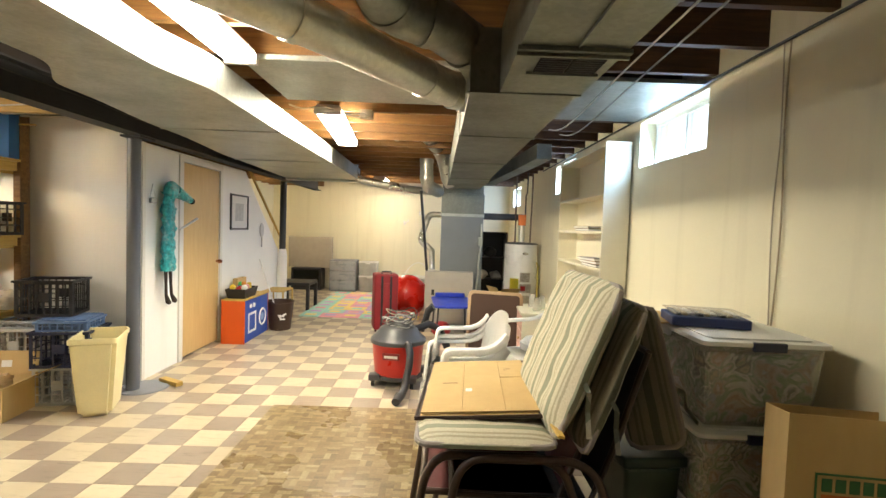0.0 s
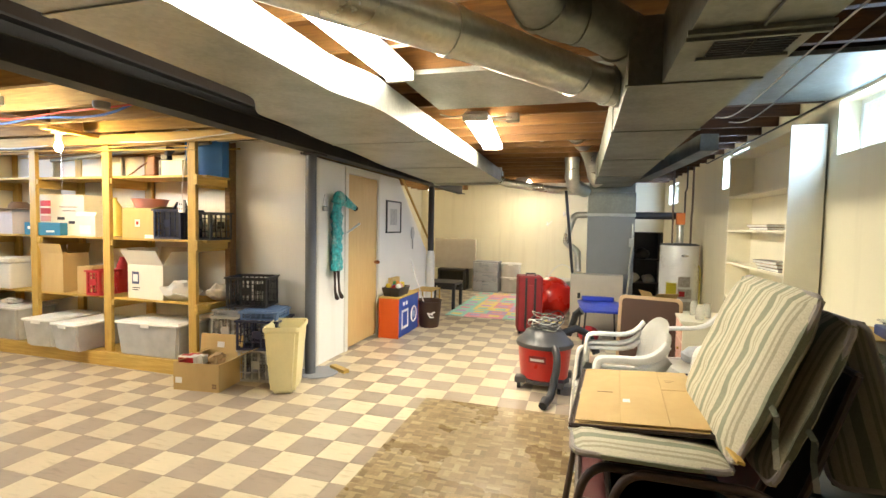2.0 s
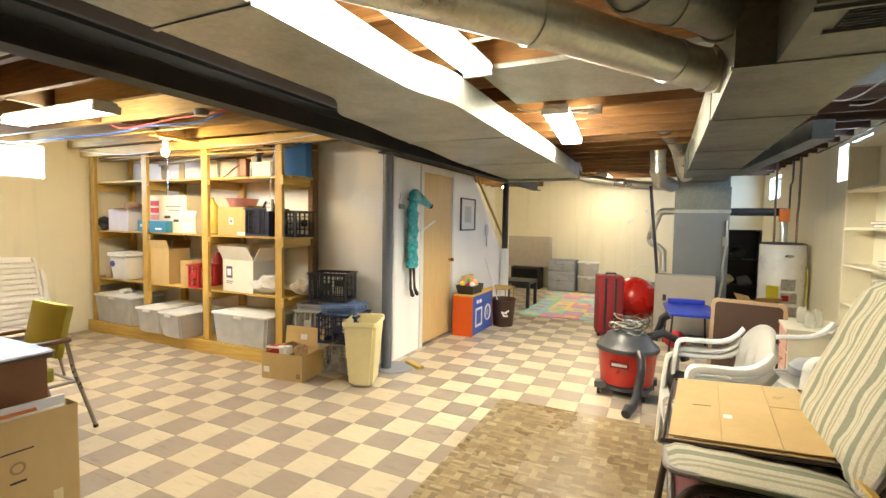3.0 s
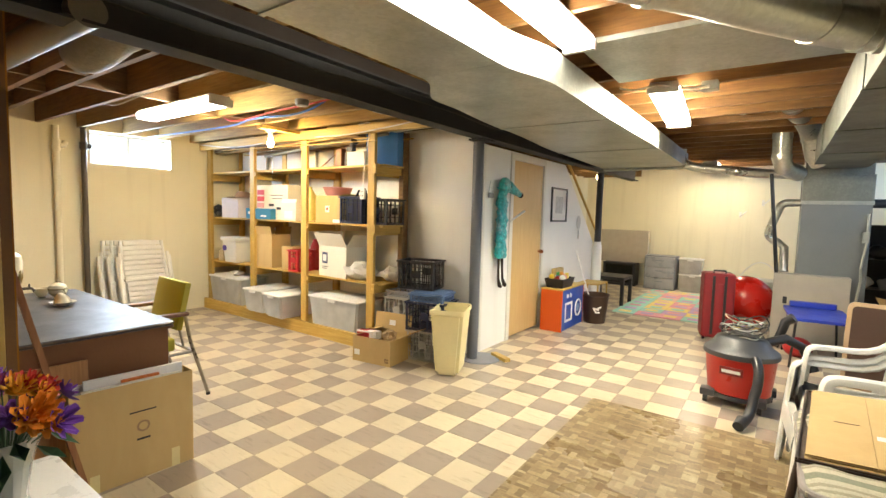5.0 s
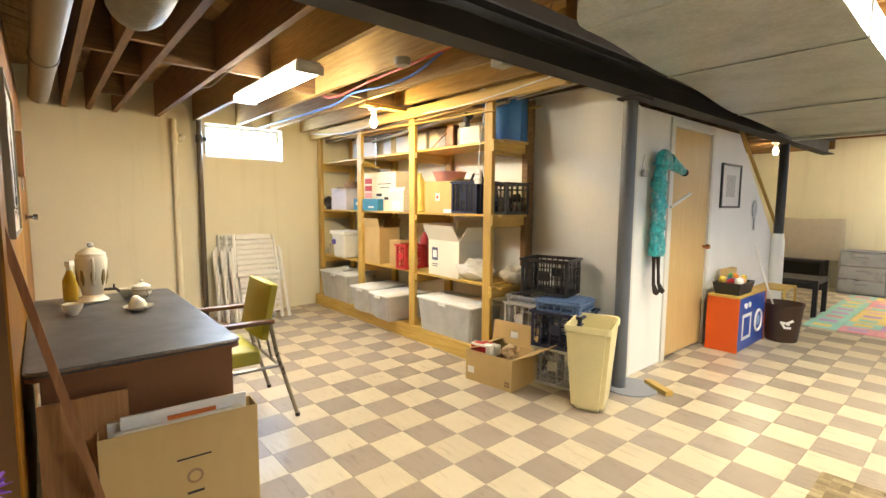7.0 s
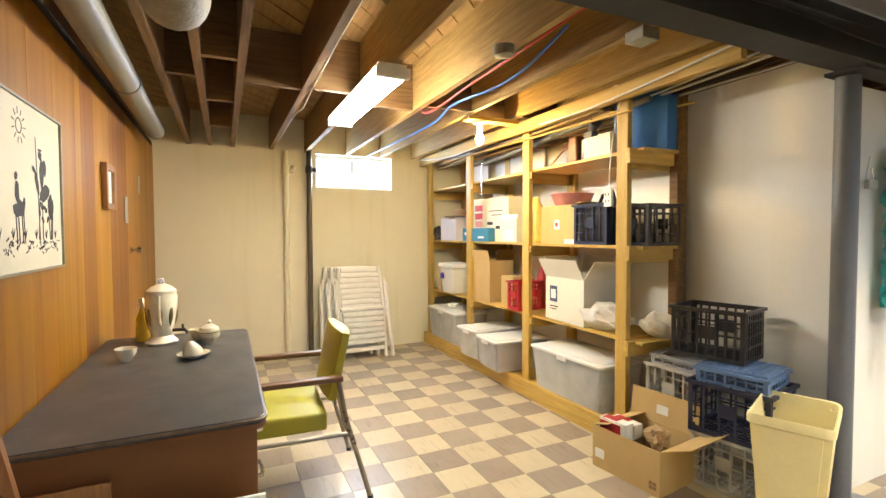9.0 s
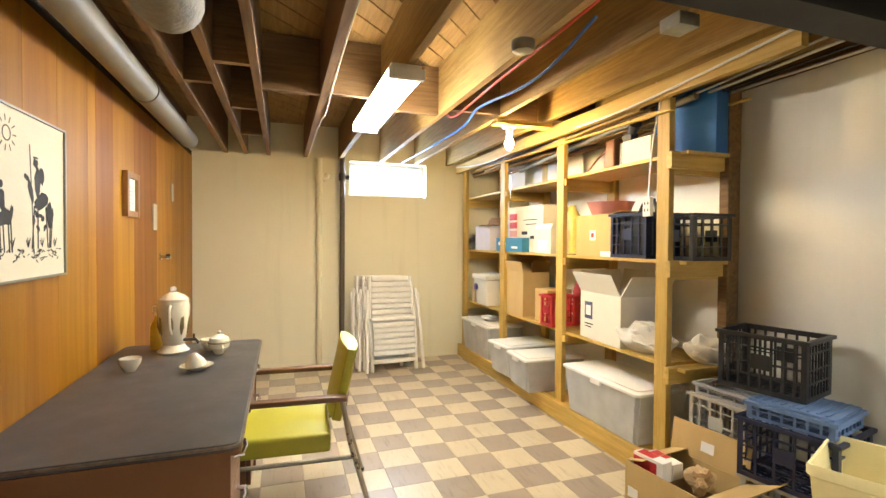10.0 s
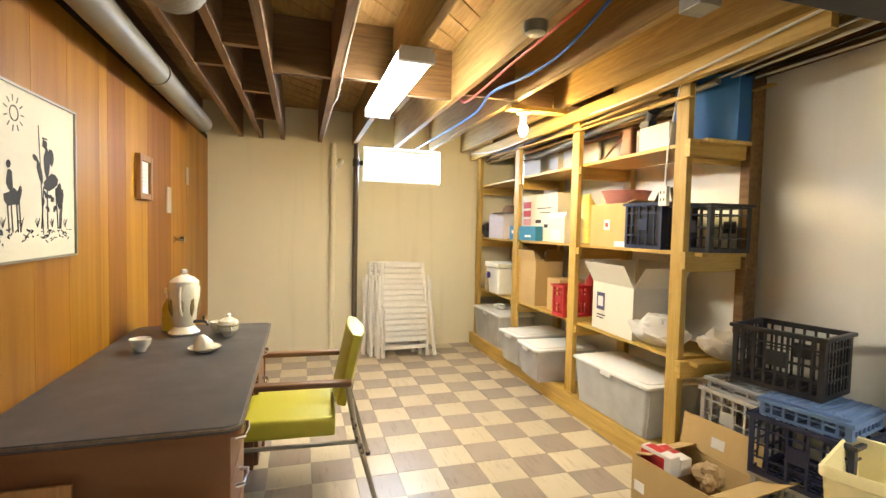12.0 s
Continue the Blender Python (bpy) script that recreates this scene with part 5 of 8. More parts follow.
part("body", bm, M("yellow plastic", (0.65, 0.5, 0.12), 0.45), yj, smooth=True)
bm = bmn()
tube(bm, [(-0.02, 0, 0.39), (-0.12, 0, 0.38), (-0.14, 0, 0.28), (-0.1, 0, 0.2)], 0.012, 8)
part("handle", bm, M("yellow plastic handle", (0.65, 0.5, 0.12), 0.45), yj, smooth=True)
brb = carton(pose(-4.12, 3.6, z, 0, 0, 1), 0.19, 0.15, 0.29, "plain brown carton on the shelf", (("e", 80, 0.08),))
part("sticker", one(bmn(), (-0.03, 0.03, -0.1525, -0.1505, 0.11, 0.18)), paper_white, brb)
part("sticker_print", one(bmn(), (-0.015, 0.015, -0.1532, -0.1526, 0.13, 0.16)), cloth_r, brb)
bw = thing("pink_basin", "round pink plastic basin resting on a carton", "basin", pose(-4.12, 3.6, z + 0.2905))
bm = bmn()
lathe(bm, [(0.12, 0), (0.13, 0.01), (0.16, 0.085), (0.168, 0.09), (0.16, 0.092), (0.12, 0.015), (0.003, 0.012)], 28)
part("bowl", bm, pink, bw, smooth=True)
crate(pose(-3.73, 3.55, z), 0.16, 0.13, 0.28, navy, "navy blue plastic crate filled with dark things", 5)
cr_in = thing("dark_toolbag", "dark tool bag with a handle inside the crate", "bag", pose(-3.73, 3.56, z + 0.015))
part("bag", bev(one(bmn(), (-0.13, 0.13, -0.1, 0.1, 0, 0.27)), 0.03, 3), black_plastic, cr_in, smooth=True)
bm = bmn()
tube(bm, [(-0.06, 0, 0.265), (-0.02, 0, 0.33), (0.07, 0, 0.35), (0.1, 0, 0.265)], 0.012, 8)
part("handle", bm, black_plastic, cr_in, smooth=True)
crate(pose(-3.4, 3.6, z), 0.13, 0.14, 0.26, black_plastic, "black plastic crate at the shelf end", 4)
pl = thing("paper_stack", "small stack of white paper on the shelf", "paper", pose(-3.96, 3.5, z))
part("sheets", one(bmn(), (-0.06, 0.06, -0.06, 0.06, 0, 0.035)), paper_white, pl)

# third level
z = LEVELS[2] + 0.0005
leather = M("brown leather", (0.17, 0.06, 0.02), 0.5, 0, 0.2)
lc = thing("leather_case", "brown leather camera case standing on the top shelf", "case", pose(-3.96, 3.5, z))
bm = bmn()
taper_box(bm, (0.06, 0.05), (0.045, 0.04), 0, 0.19)
part("body", bev(bm, 0.02, 3), leather, lc, smooth=True)
bm = bmn()
tube(bm, [(-0.05, 0, 0.15), (-0.15, -0.02, 0.09), (-0.26, 0, 0.04), (-0.38, 0.03, 0.008), (-0.25, 0.06, 0.008), (-0.1, 0.05, 0.03)], 0.007, 6)
part("strap", bm, leather, lc, smooth=True)
cm = thing("old_camera", "black folding camera standing on the top shelf", "camera", pose(-3.82, 3.5, z))
part("body", bev(one(bmn(), (-0.045, 0.045, -0.04, 0.04, 0, 0.15)), 0.008), black_plastic, cm)
part("viewfinder", bev(one(bmn(), (-0.03, 0.05, -0.03, 0.03, 0.1505, 0.2)), 0.006), dark_steel, cm)
bm = bmn()
cyl(bm, (0.02, 0.0, 0.2), (0.09, -0.03, 0.25), 0.025, 0.04, n=16)
part("flash_dish", bm, dark_steel, cm, smooth=True)
wb_ = carton(pose(-3.67, 3.452, z), 0.12, 0.028, 0.135, "small cream carton on the top shelf", (), white_box, open_top=False)
bx = thing("blue_box", "large blue box standing askew on the top shelf", "box", pose(-3.455, 3.65, z, 0, 0, 20))
blue_board = M("blue box board", (0.025, 0.15, 0.46), 0.5)
part("body", bev(one(bmn(), (-0.17, 0.17, -0.12, 0.12, 0, 0.34)), 0.003), blue_board, bx)
part("lid", bev(one(bmn(), (-0.173, 0.173, -0.123, 0.123, 0.3405, 0.36)), 0.003), blue_board, bx)
for k, x in enumerate((-6.0, -5.0)):
    ib = thing("insulation_board", "white board leaning at the back of the top shelf", "board", pose(x, 3.8, z))
    part("board", one(bmn(), (-0.3, 0.25, 0, 0.02, 0, 0.3)), paper_white, ib)

# outlet on the shelf post and cable
ol = thing("power_strip", "white outlet box hanging by its cord on the shelf post", "outlet", pose(-3.5, 3.375, 1.5))
part("body", bev(one(bmn(), (-0.03, 0.03, -0.02, 0.004, 0, 0.11)), 0.004), white_plastic, ol)
for s in (-1, 1):
    for z_ in (0.035, 0.075):
        part("socket", one(bmn(), (s * 0.012 - 0.004, s * 0.012 + 0.004, -0.0212, -0.0202, z_ - 0.008, z_ + 0.008)), ink, ol)
bm = bmn()
tube(bm, arc((0, -0.005, 0.11), (0.03, -0.03, 0.45), (0.12, -0.01, 0.72)) + [(0.05, 0, 0.75), (-0.4, 0.1, 0.74)], 0.004, 6)
part("cord", bm, white_plastic, ol, smooth=True)

# crates beside the shelving
grey_pl, blue_pl = M("grey plastic", (0.26, 0.27, 0.29), 0.5), M("dusty blue plastic", (0.10, 0.17, 0.33), 0.5)
lgrey = M("light grey plastic", (0.42, 0.41, 0.38), 0.5)
crate(pose(-2.78, 3.58, 0.0005, 0, 0, 10), 0.165, 0.165, 0.285, lgrey, "light grey milk crate on the floor", 5)
crate(pose(-2.765, 3.575, 0.286, 0, 0, 12), 0.19, 0.172, 0.27, navy, "navy milk crate stacked on a grey crate", 5)
crate(pose(-3.12, 3.6, 0.0005, 0, 0, 2), 0.145, 0.145, 0.285, grey_pl, "grey milk crate on the floor", 5)
crate(pose(-3.12, 3.6, 0.286, 0, 0, 4), 0.15, 0.145, 0.27, lgrey, "light grey milk crate stacked by the wall", 5)
crate(pose(-3.1, 3.6, 0.5565, 0, 0, 6), 0.14, 0.14, 0.06, grey_pl, "shallow grey plastic tray on the crates", 4)
crate(pose(-2.76, 3.57, 0.5565, 0, 0, 13), 0.165, 0.15, 0.075, blue_pl, "shallow dusty blue plastic tray on the navy crate", 7)
bl2 = thing("blue_tray", "dusty blue ribbed plastic tray upside down on another", "tray", pose(-2.76, 3.57, 0.632, 0, 0, 13))
part("lid", bev(one(bmn(), (-0.16, 0.16, -0.145, 0.145, 0, 0.012)), 0.004), blue_pl, bl2)
for k in range(9):
    part("rib", one(bmn(), (-0.14 + 0.033 * k, -0.13 + 0.033 * k, -0.13, 0.13, 0.0122, 0.018)), blue_pl, bl2)
crate(pose(-2.93, 3.61, 0.6505, 0, 0, 14), 0.185, 0.14, 0.275, black_plastic, "black plastic file crate on top of the stack", 8)

# tall cream bin
tbn = thing("waste_bin", "tall cream plastic waste bin beside the post", "waste bin", pose(-2.4, 3.37, 0, 0, 0, 22))
bm = bmn()
taper_box(bm, (0.10, 0.15), (0.14, 0.195), 0.0005, 0.54)
bm.faces.ensure_lookup_table()
bmesh.ops.delete(bm, geom=[f for f in bm.faces if f.calc_center_median().z > 0.53], context="FACES_ONLY")
bmesh.ops.bevel(bm, geom=[e for e in bm.edges if len(e.link_faces) == 2], offset=0.028, segments=4, affect="EDGES")
bmesh.ops.solidify(bm, geom=bm.faces[:], thickness=0.004)
part("bin", bm, cream_plastic, tbn, smooth=True)
bm = bmn()
rings = []
for w_, d_, up, lift in ((0.137, 0.192, 0.524, 0.0), (0.149, 0.204, 0.526, 0.3), (0.15, 0.205, 0.54, 1.0), (0.147, 0.202, 0.546, 1.0), (0.138, 0.193, 0.543, 1.0), (0.1335, 0.1885, 0.52, 0.0)):
    rings.append([bm.verts.new((x, y, up + lift * 0.028 * ((y / d_) ** 2) - lift * 0.012 * math.exp(-(y / 0.03) ** 2))) for x, y in rounded(w_, d_, 0.035, 8)])
    n_ = len(rings[-1])
for A, B in zip(rings, rings[1:] + rings[:1]):
    for k in range(n_):
        bm.faces.new((A[k], A[(k + 1) % n_], B[(k + 1) % n_], B[k]))
part("rolled_rim", bm, cream_plastic, tbn, smooth=True)

# open carton on the floor with small boxes
CB = pose(-3.085, 3.235, 0.0005, 0, 0, 7)
cbx = carton(CB, 0.21, 0.17, 0.235, "open cardboard box of small packages on the floor", (("n", 8, 0.17), ("e", 66, 0.18), ("w", -72, 0.1)))
part("sticker", one(bmn(), (-0.19, -0.13, -0.1725, -0.1705, 0.06, 0.11)), paper_white, cbx)
part("sticker", turn(box(st_ := bmn(), -0.04, 0.03, -0.0035, -0.0025, 0.05, 0.1), Matrix.Translation((0, 0.168, 0.235)) @ pose(0, 0, 0, -8, 0, 0)) and st_, paper_white, cbx)
part("printed_mark", one(bmn(), *[(0.15 + 0.022 * (k % 2), 0.168 + 0.022 * (k % 2), -0.1722, -0.1705, 0.03 + 0.022 * (k // 2), 0.047 + 0.022 * (k // 2)) for k in range(4)]), card_dark, cbx)
part("divider", one(bmn(), (-0.002, 0.002, -0.16, 0.16, 0.005, 0.2)), card_dark, cbx)
part("divider", one(bmn(), (0.004, 0.2, -0.002, 0.002, 0.005, 0.19)), card_dark, cbx)
for k, (x, y, z_, r) in enumerate(((-0.11, -0.095, 0.165, 3), (-0.1, -0.02, 0.15, -4))):
    rb = thing("red_package", "small red and white package in the open carton", "package", CB @ pose(x, y, z_, 0, 0, r))
    part("body", bev(one(bmn(), (-0.085, 0.085, -0.033, 0.033, 0.0, 0.115)), 0.003), paper_white, rb)
    part("print_panel", one(bmn(), (-0.083, 0.05, -0.0342, -0.0332, 0.03, 0.1)), red_pl, rb)
    part("print_panel", one(bmn(), (-0.07, 0.02, -0.025, 0.028, 0.1152, 0.116)), red_pl, rb)
lump = thing("paper_bag", "crumpled brown paper bag in the open carton", "bag", pose(-3.0, 3.25, 0.17))
bm = bmn()
bmesh.ops.create_icosphere(bm, subdivisions=3, radius=0.07)
for v in bm.verts:
    v.co *= 0.85 + 0.5 * noise.noise(v.co * 25)
    v.co.z += 0.06
part("paper", bm, M("brown paper", (0.4, 0.28, 0.15), 0.9), lump)

# folded garden chairs against the west wall
def folding_chair(m):
    th = thing("folding_chair", "folded white plastic garden chair leaning on the wall", "folding chair", m, "folded garden chairs")
    for s in (-1, 1):
        bm = bmn()
        tube(bm, [(0, s * 0.235, 0.0), (0, s * 0.245, 0.5), (0, s * 0.225, 0.98)], 0.02, 8)
        part("back_post", bm, white_plastic, th, smooth=True)
        bm = bmn()
        tube(bm, [(0.05, s * 0.3, 0.0), (0.045, s * 0.285, 0.5), (0.03, s * 0.265, 0.84)], 0.019, 8)
        part("leg", bm, white_plastic, th, smooth=True)
        part("armrest", bev(one(bmn(), (0.005, 0.045, s * 0.28 - 0.024, s * 0.28 + 0.024, 0.44, 0.8)), 0.012, 2), white_plastic, th, smooth=True)
    for k, (z0, z1) in enumerate(((0.93, 0.985), (0.873, 0.921), (0.815, 0.864), (0.757, 0.806), (0.699, 0.748), (0.641, 0.69), (0.583, 0.632), (0.525, 0.574))):
        w = 0.222 - 0.02 * (k == 0)
        bm = bmn()
        box(bm, -0.012, 0.014, -w, w, z0, z1)
        part("back_slat", bev(bm, 0.008, 2), white_plastic, th, smooth=True)
    for k in range(6):
        z_ = 0.16 + 0.058 * k
        part("seat_slat", bev(one(bmn(), (0.025, 0.052, -0.222, 0.222, z_, z_ + 0.048)), 0.008, 2), white_plastic, th, smooth=True)
    part("seat_edge", bev(one(bmn(), (0.02, 0.06, -0.245, 0.245, 0.508, 0.55)), 0.014, 3), white_plastic, th, smooth=True)
    part("stretcher", bev(one(bmn(), (-0.012, 0.012, -0.23, 0.23, 0.08, 0.12)), 0.004, 1), white_plastic, th)
    return th


fc = folding_chair(pose(-6.06, 2.48, 0, 0, -12, 3))
copy_thing(fc, pose(-6.15, 2.42, 0, 0, -12, 1))
copy_thing(fc, pose(-6.24, 2.36, 0, 0, -12, -2))

# pipe and ducts on the storage side
pw2 = thing("painted_pipe", "old pipe painted over with the cream wall", "pipe", pose(-6.485, 1.75, 0))
bm = bmn()
cyl(bm, (0, 0, 0), (0, 0, JL - 0.01), 0.03, n=14)
part("pipe", bm, cream_wall, pw2, smooth=True)
bm = bmn()
tube(bm, [(0, 0, 2.0), (0.0, 0.03, 2.0), (0.0, 0.07, 2.01), (0.0, 0.085, 2.05)], 0.03, 12)
cyl(bm, (0, 0, 1.94), (0, 0, 2.06), 0.04, n=14)
part("elbow", bm, cream_wall, pw2, smooth=True)
pp = thing("drain_pipe", "dark vertical iron pipe against the west wall", "pipe", pose(-6.44, 1.985, 0))
bm = bmn()
cyl(bm, (0, 0, 0), (0, 0, JL + 0.05), 0.028, n=14)
part("pipe", bm, M("brown iron", (0.12, 0.1, 0.075), 0.5, 0.4), pp, smooth=True)
bm = bmn()
cyl(bm, (0, 0, 1.98), (0, 0, 2.06), 0.038, n=14)
cyl(bm, (0, 0, 2.02), (0.0, 0.07, 2.02), 0.025, n=12)
part("coupling", bm, M("dark iron", (0.06, 0.055, 0.05), 0.5, 0.4), pp, smooth=True)
round_duct("round metal duct running along the panelled wall", [(-2.3, 0.72, 2.12), (-5.6, 0.66, 2.15)], 0.065, M("grey painted duct", (0.2, 0.185, 0.155), 0.5, 0.3, 0.2), [((-4.2, 0.686, 2.137), (1, -0.02, 0))])
wrapped = M("wrapped duct insulation", (0.2, 0.185, 0.155), 0.6, 0.2, 0.3, 9, 0.5, 40)
round_duct("grey wrapped flexible duct hanging under the joists", [(-2.6, 0.98, 2.25), (-2.7, 1.0, 2.24), *arc((-2.85, 1.0, 2.24), (-3.1, 1.0, 2.2), (-3.2, 0.99, 2.2)), (-3.28, 0.98, 2.24)], [0.12] * 11 + [0.08], wrapped)
grey_sd = M("aged grey plastic", (0.2, 0.19, 0.16), 0.5)
sd = thing("smoke_detector", "round grey smoke detector under a joist", "smoke detector", pose(-3.15, 2.36, JL))
bm = bmn()
lathe(bm, [(0.03, -0.05), (0.045, -0.045), (0.052, -0.02), (0.052, -0.001)], 22)
part("body", bm, grey_sd, sd, smooth=True)
jb = thing("junction_box", "grey metal junction box between the joists", "junction box", pose(-2.75, 2.82, JL - 0.0305))
part("box", bev(one(bmn(), (-0.05, 0.05, -0.05, 0.05, -0.02, 0.03)), 0.004), duct_metal, jb)


def cable(label, pts, r, material):
    th = thing("cable", label, "cable", pose(0, 0, 0))
    bm = bmn()
    ps = [Vector(p) for p in pts]
    fine = []
    for k in range(len(ps) - 1):
        p0, p1, p2, p3 = ps[max(k - 1, 0)], ps[k], ps[k + 1], ps[min(k + 2, len(ps) - 1)]
        for j in range(6):
            t = j / 6
            fine.append(0.5 * ((2 * p1) + (p2 - p0) * t + (2 * p0 - 5 * p1 + 4 * p2 - p3) * t * t + (3 * p1 - p0 - 3 * p2 + p3) * t ** 3))
    fine.append(ps[-1])
    tube(bm, fine, r, 6)
    part("wire", bm, material, th, smooth=True)


blue_wire, red_wire, white_wire, black_wire = M("blue wire", (0.03, 0.13, 0.5), 0.5), M("red wire", (0.5, 0.04, 0.02), 0.5), M("white wire", (0.6, 0.58, 0.52), 0.5), M("black wire", (0.02, 0.02, 0.02), 0.5)
cable("loose blue cable strung under the joists", [(-3.1, 2.7, 2.36), (-3.4, 2.66, 2.24), (-3.68, 2.62, 2.2), (-4.11, 2.56, 2.2), (-4.72, 2.64, 2.19), (-6.38, 2.62, 2.2)], 0.009, blue_wire)
cable("loose red cable strung under the joists", [(-2.6, 2.46, 2.24), (-3.2, 2.455, 2.21), (-3.61, 2.455, 2.2), (-4.22, 2.45, 2.17), (-4.6, 2.52, 2.28)], 0.007, red_wire)
cable("thin white cable along a joist", [(-2.6, 1.645, 2.25), (-3.3, 1.64, 2.235), (-4.0, 1.645, 2.225), (-4.6, 1.65, 2.2), (-5.0, 1.645, 2.235), (-6.4, 1.64, 2.24)], 0.004, white_wire)
for k in range(6):
    y = 3.28 + 0.1 * k
    cable("cable running above the shelving", [(-2.6, y, 2.2), (-3.6, y + 0.03 * math.sin(k), 2.13 + 0.012 * k), (-4.6, y + 0.04 * math.cos(k), 2.16), (-5.6, y, 2.12 + 0.01 * k), (-6.45, y, 2.2)], 0.006 + 0.002 * (k % 2), (white_wire, black_wire, white_wire)[k % 3])
tagged(part("ledger_board", one(bmn(), (-6.5, -2.62, 3.3, 3.34, JL - 0.09, JL - 0.001)), pine_x), "rough pine board fixed along the joists above the shelving", "board")

# laths and a grey pipe stored between the shelving and the joists
rg = random.Random(17)
for k in range(11):
    y, z_ = 3.37 + 0.042 * k, 2.075 + 0.016 * (k % 4) + 0.02 * rg.random()
    la = thing("lath", "rough wooden lath stored above the shelving", "lath", pose(-4.85 + 0.25 * rg.uniform(-1, 1), y, z_, 0, rg.uniform(-1.2, 1.2), rg.uniform(-1.5, 1.5)), "laths above the shelving")
    L = rg.uniform(1.0, 1.5)
    part("strip", bev(one(bmn(), (-L, L, -0.016, 0.016, 0, 0.01 + 0.006 * (k % 3))), 0.002, 1), (pine_x, pale_joist, joist_wood)[k % 3], la)
round_duct("grey pipe lying above the shelving", [(-5.4, 3.56, 2.03), (-4.2, 3.52, 2.1), (-3.3, 3.5, 2.15)], 0.02, M("grey pipe paint", (0.14, 0.14, 0.13), 0.5), n=10)

# box, board and moulding leaning by the desk
pbx = carton(pose(-2.735, 1.0, 0.0005, 0, 0, -4), 0.055, 0.27, 0.5, "flat cardboard picture box full of frames", (), name="picture_box")
bm = bmn()
cyl(bm, (0.0552, 0.03, 0.27), (0.0559, 0.03, 0.27), 0.03, n=20)
part("printed_emblem", bm, M("brown print", (0.3, 0.19, 0.1), 0.8), pbx)
bm = bmn()
cyl(bm, (0.056, 0.03, 0.27), (0.0563, 0.03, 0.27), 0.02, n=20)
part("emblem_centre", bm, card, pbx)
part("writing", one(bmn(), (0.0552, 0.056, -0.03, 0.09, 0.345, 0.352)), ink, pbx)
part("writing", one(bmn(), (0.0552, 0.056, 0.0, 0.06, 0.2, 0.21)), ink, pbx)
pale_tape = M("clear tape", (0.6, 0.52, 0.25), 0.3)
part("tape", one(bmn(), (0.0552, 0.0558, 0.16, 0.2, 0.0, 0.1)), pale_tape, pbx)
part("tape", one(bmn(), (0.0552, 0.0558, -0.2, -0.16, 0.0, 0.09)), pale_tape, pbx)
for k, (x, z1, mt, y0, y1) in enumerate(((-0.035, 0.52, paper_white, -0.24, 0.2), (-0.012, 0.54, paper_white, -0.2, 0.24), (0.012, 0.515, M("orange card", (0.6, 0.16, 0.03), 0.6), -0.05, 0.12), (0.034, 0.505, white_box, -0.22, 0.22))):
    part("framed_print", one(bmn(), (x - 0.008, x + 0.008, y0, y1, 0.006, z1)), mt, pbx)
lb = thing("wood_panel_offcut", "brown veneered board leaning against the desk", "board", pose(-2.77, 0.71, 0, 0, -3, 0))
part("board", bev(one(bmn(), (-0.006, 0.006, -0.14, 0.125, 0, 0.635)), 0.001, 1), wood("walnut veneer", (0.26, 0.11, 0.035), (0.46, 0.24, 0.09), 2, 0.5), lb)
st = thing("wood_moulding", "long thin brown moulding leaning on the panelled wall", "moulding", pose(-2.69, 0.79, 0))
bm = bmn()
tube(bm, [(0, 0, 0.0), (-0.05, -0.28, 1.32)], 0.017, 4)
part("strip", bm, wood("stained strip", (0.2, 0.08, 0.03), (0.34, 0.16, 0.06), 2, 0.5), st)

# vase of silk flowers on a white stand
tbl = thing("side_table", "low white painted side table", "table", pose(-1.98, 0.28, 0))
part("top", bev(one(bmn(), (-0.28, 0.28, -0.28, 0.28, 0.43, 0.455)), 0.004), white_enamel, tbl)
for sx in (-1, 1):
    for sy in (-1, 1):
        part("leg", one(bmn(), (sx * 0.25 - 0.02, sx * 0.25 + 0.02, sy * 0.25 - 0.02, sy * 0.25 + 0.02, 0, 0.4295)), white_enamel, tbl)
vs_ = thing("flower_vase", "cut-glass vase of purple, orange and red silk flowers", "vase", pose(-1.93, 0.36, 0.4555))
bm = bmn()
lathe(bm, [(0.05, 0), (0.055, 0.01), (0.045, 0.05), (0.06, 0.15), (0.085, 0.24), (0.08, 0.24), (0.055, 0.15), (0.035, 0.05), (0.003, 0.03)], 16)
part("vase", bm, clear("cut glass", (0.7, 0.72, 0.7), 0.4, 0.08), vs_, "faceted clear glass")
rg = random.Random(12)
fl_mats = [M("purple petals", (0.16, 0.05, 0.36), 0.6, 0, 0.25, 20), M("orange petals", (0.65, 0.22, 0.015), 0.6, 0, 0.25, 20), M("red petals", (0.45, 0.03, 0.02), 0.6, 0, 0.25, 20), M("magenta petals", (0.35, 0.06, 0.26), 0.6, 0, 0.25, 20), M("yellow orange petals", (0.7, 0.36, 0.03), 0.6, 0, 0.25, 20)]
leafm = M("dark silk leaf", (0.02, 0.06, 0.02), 0.6, 0, 0.3, 20)


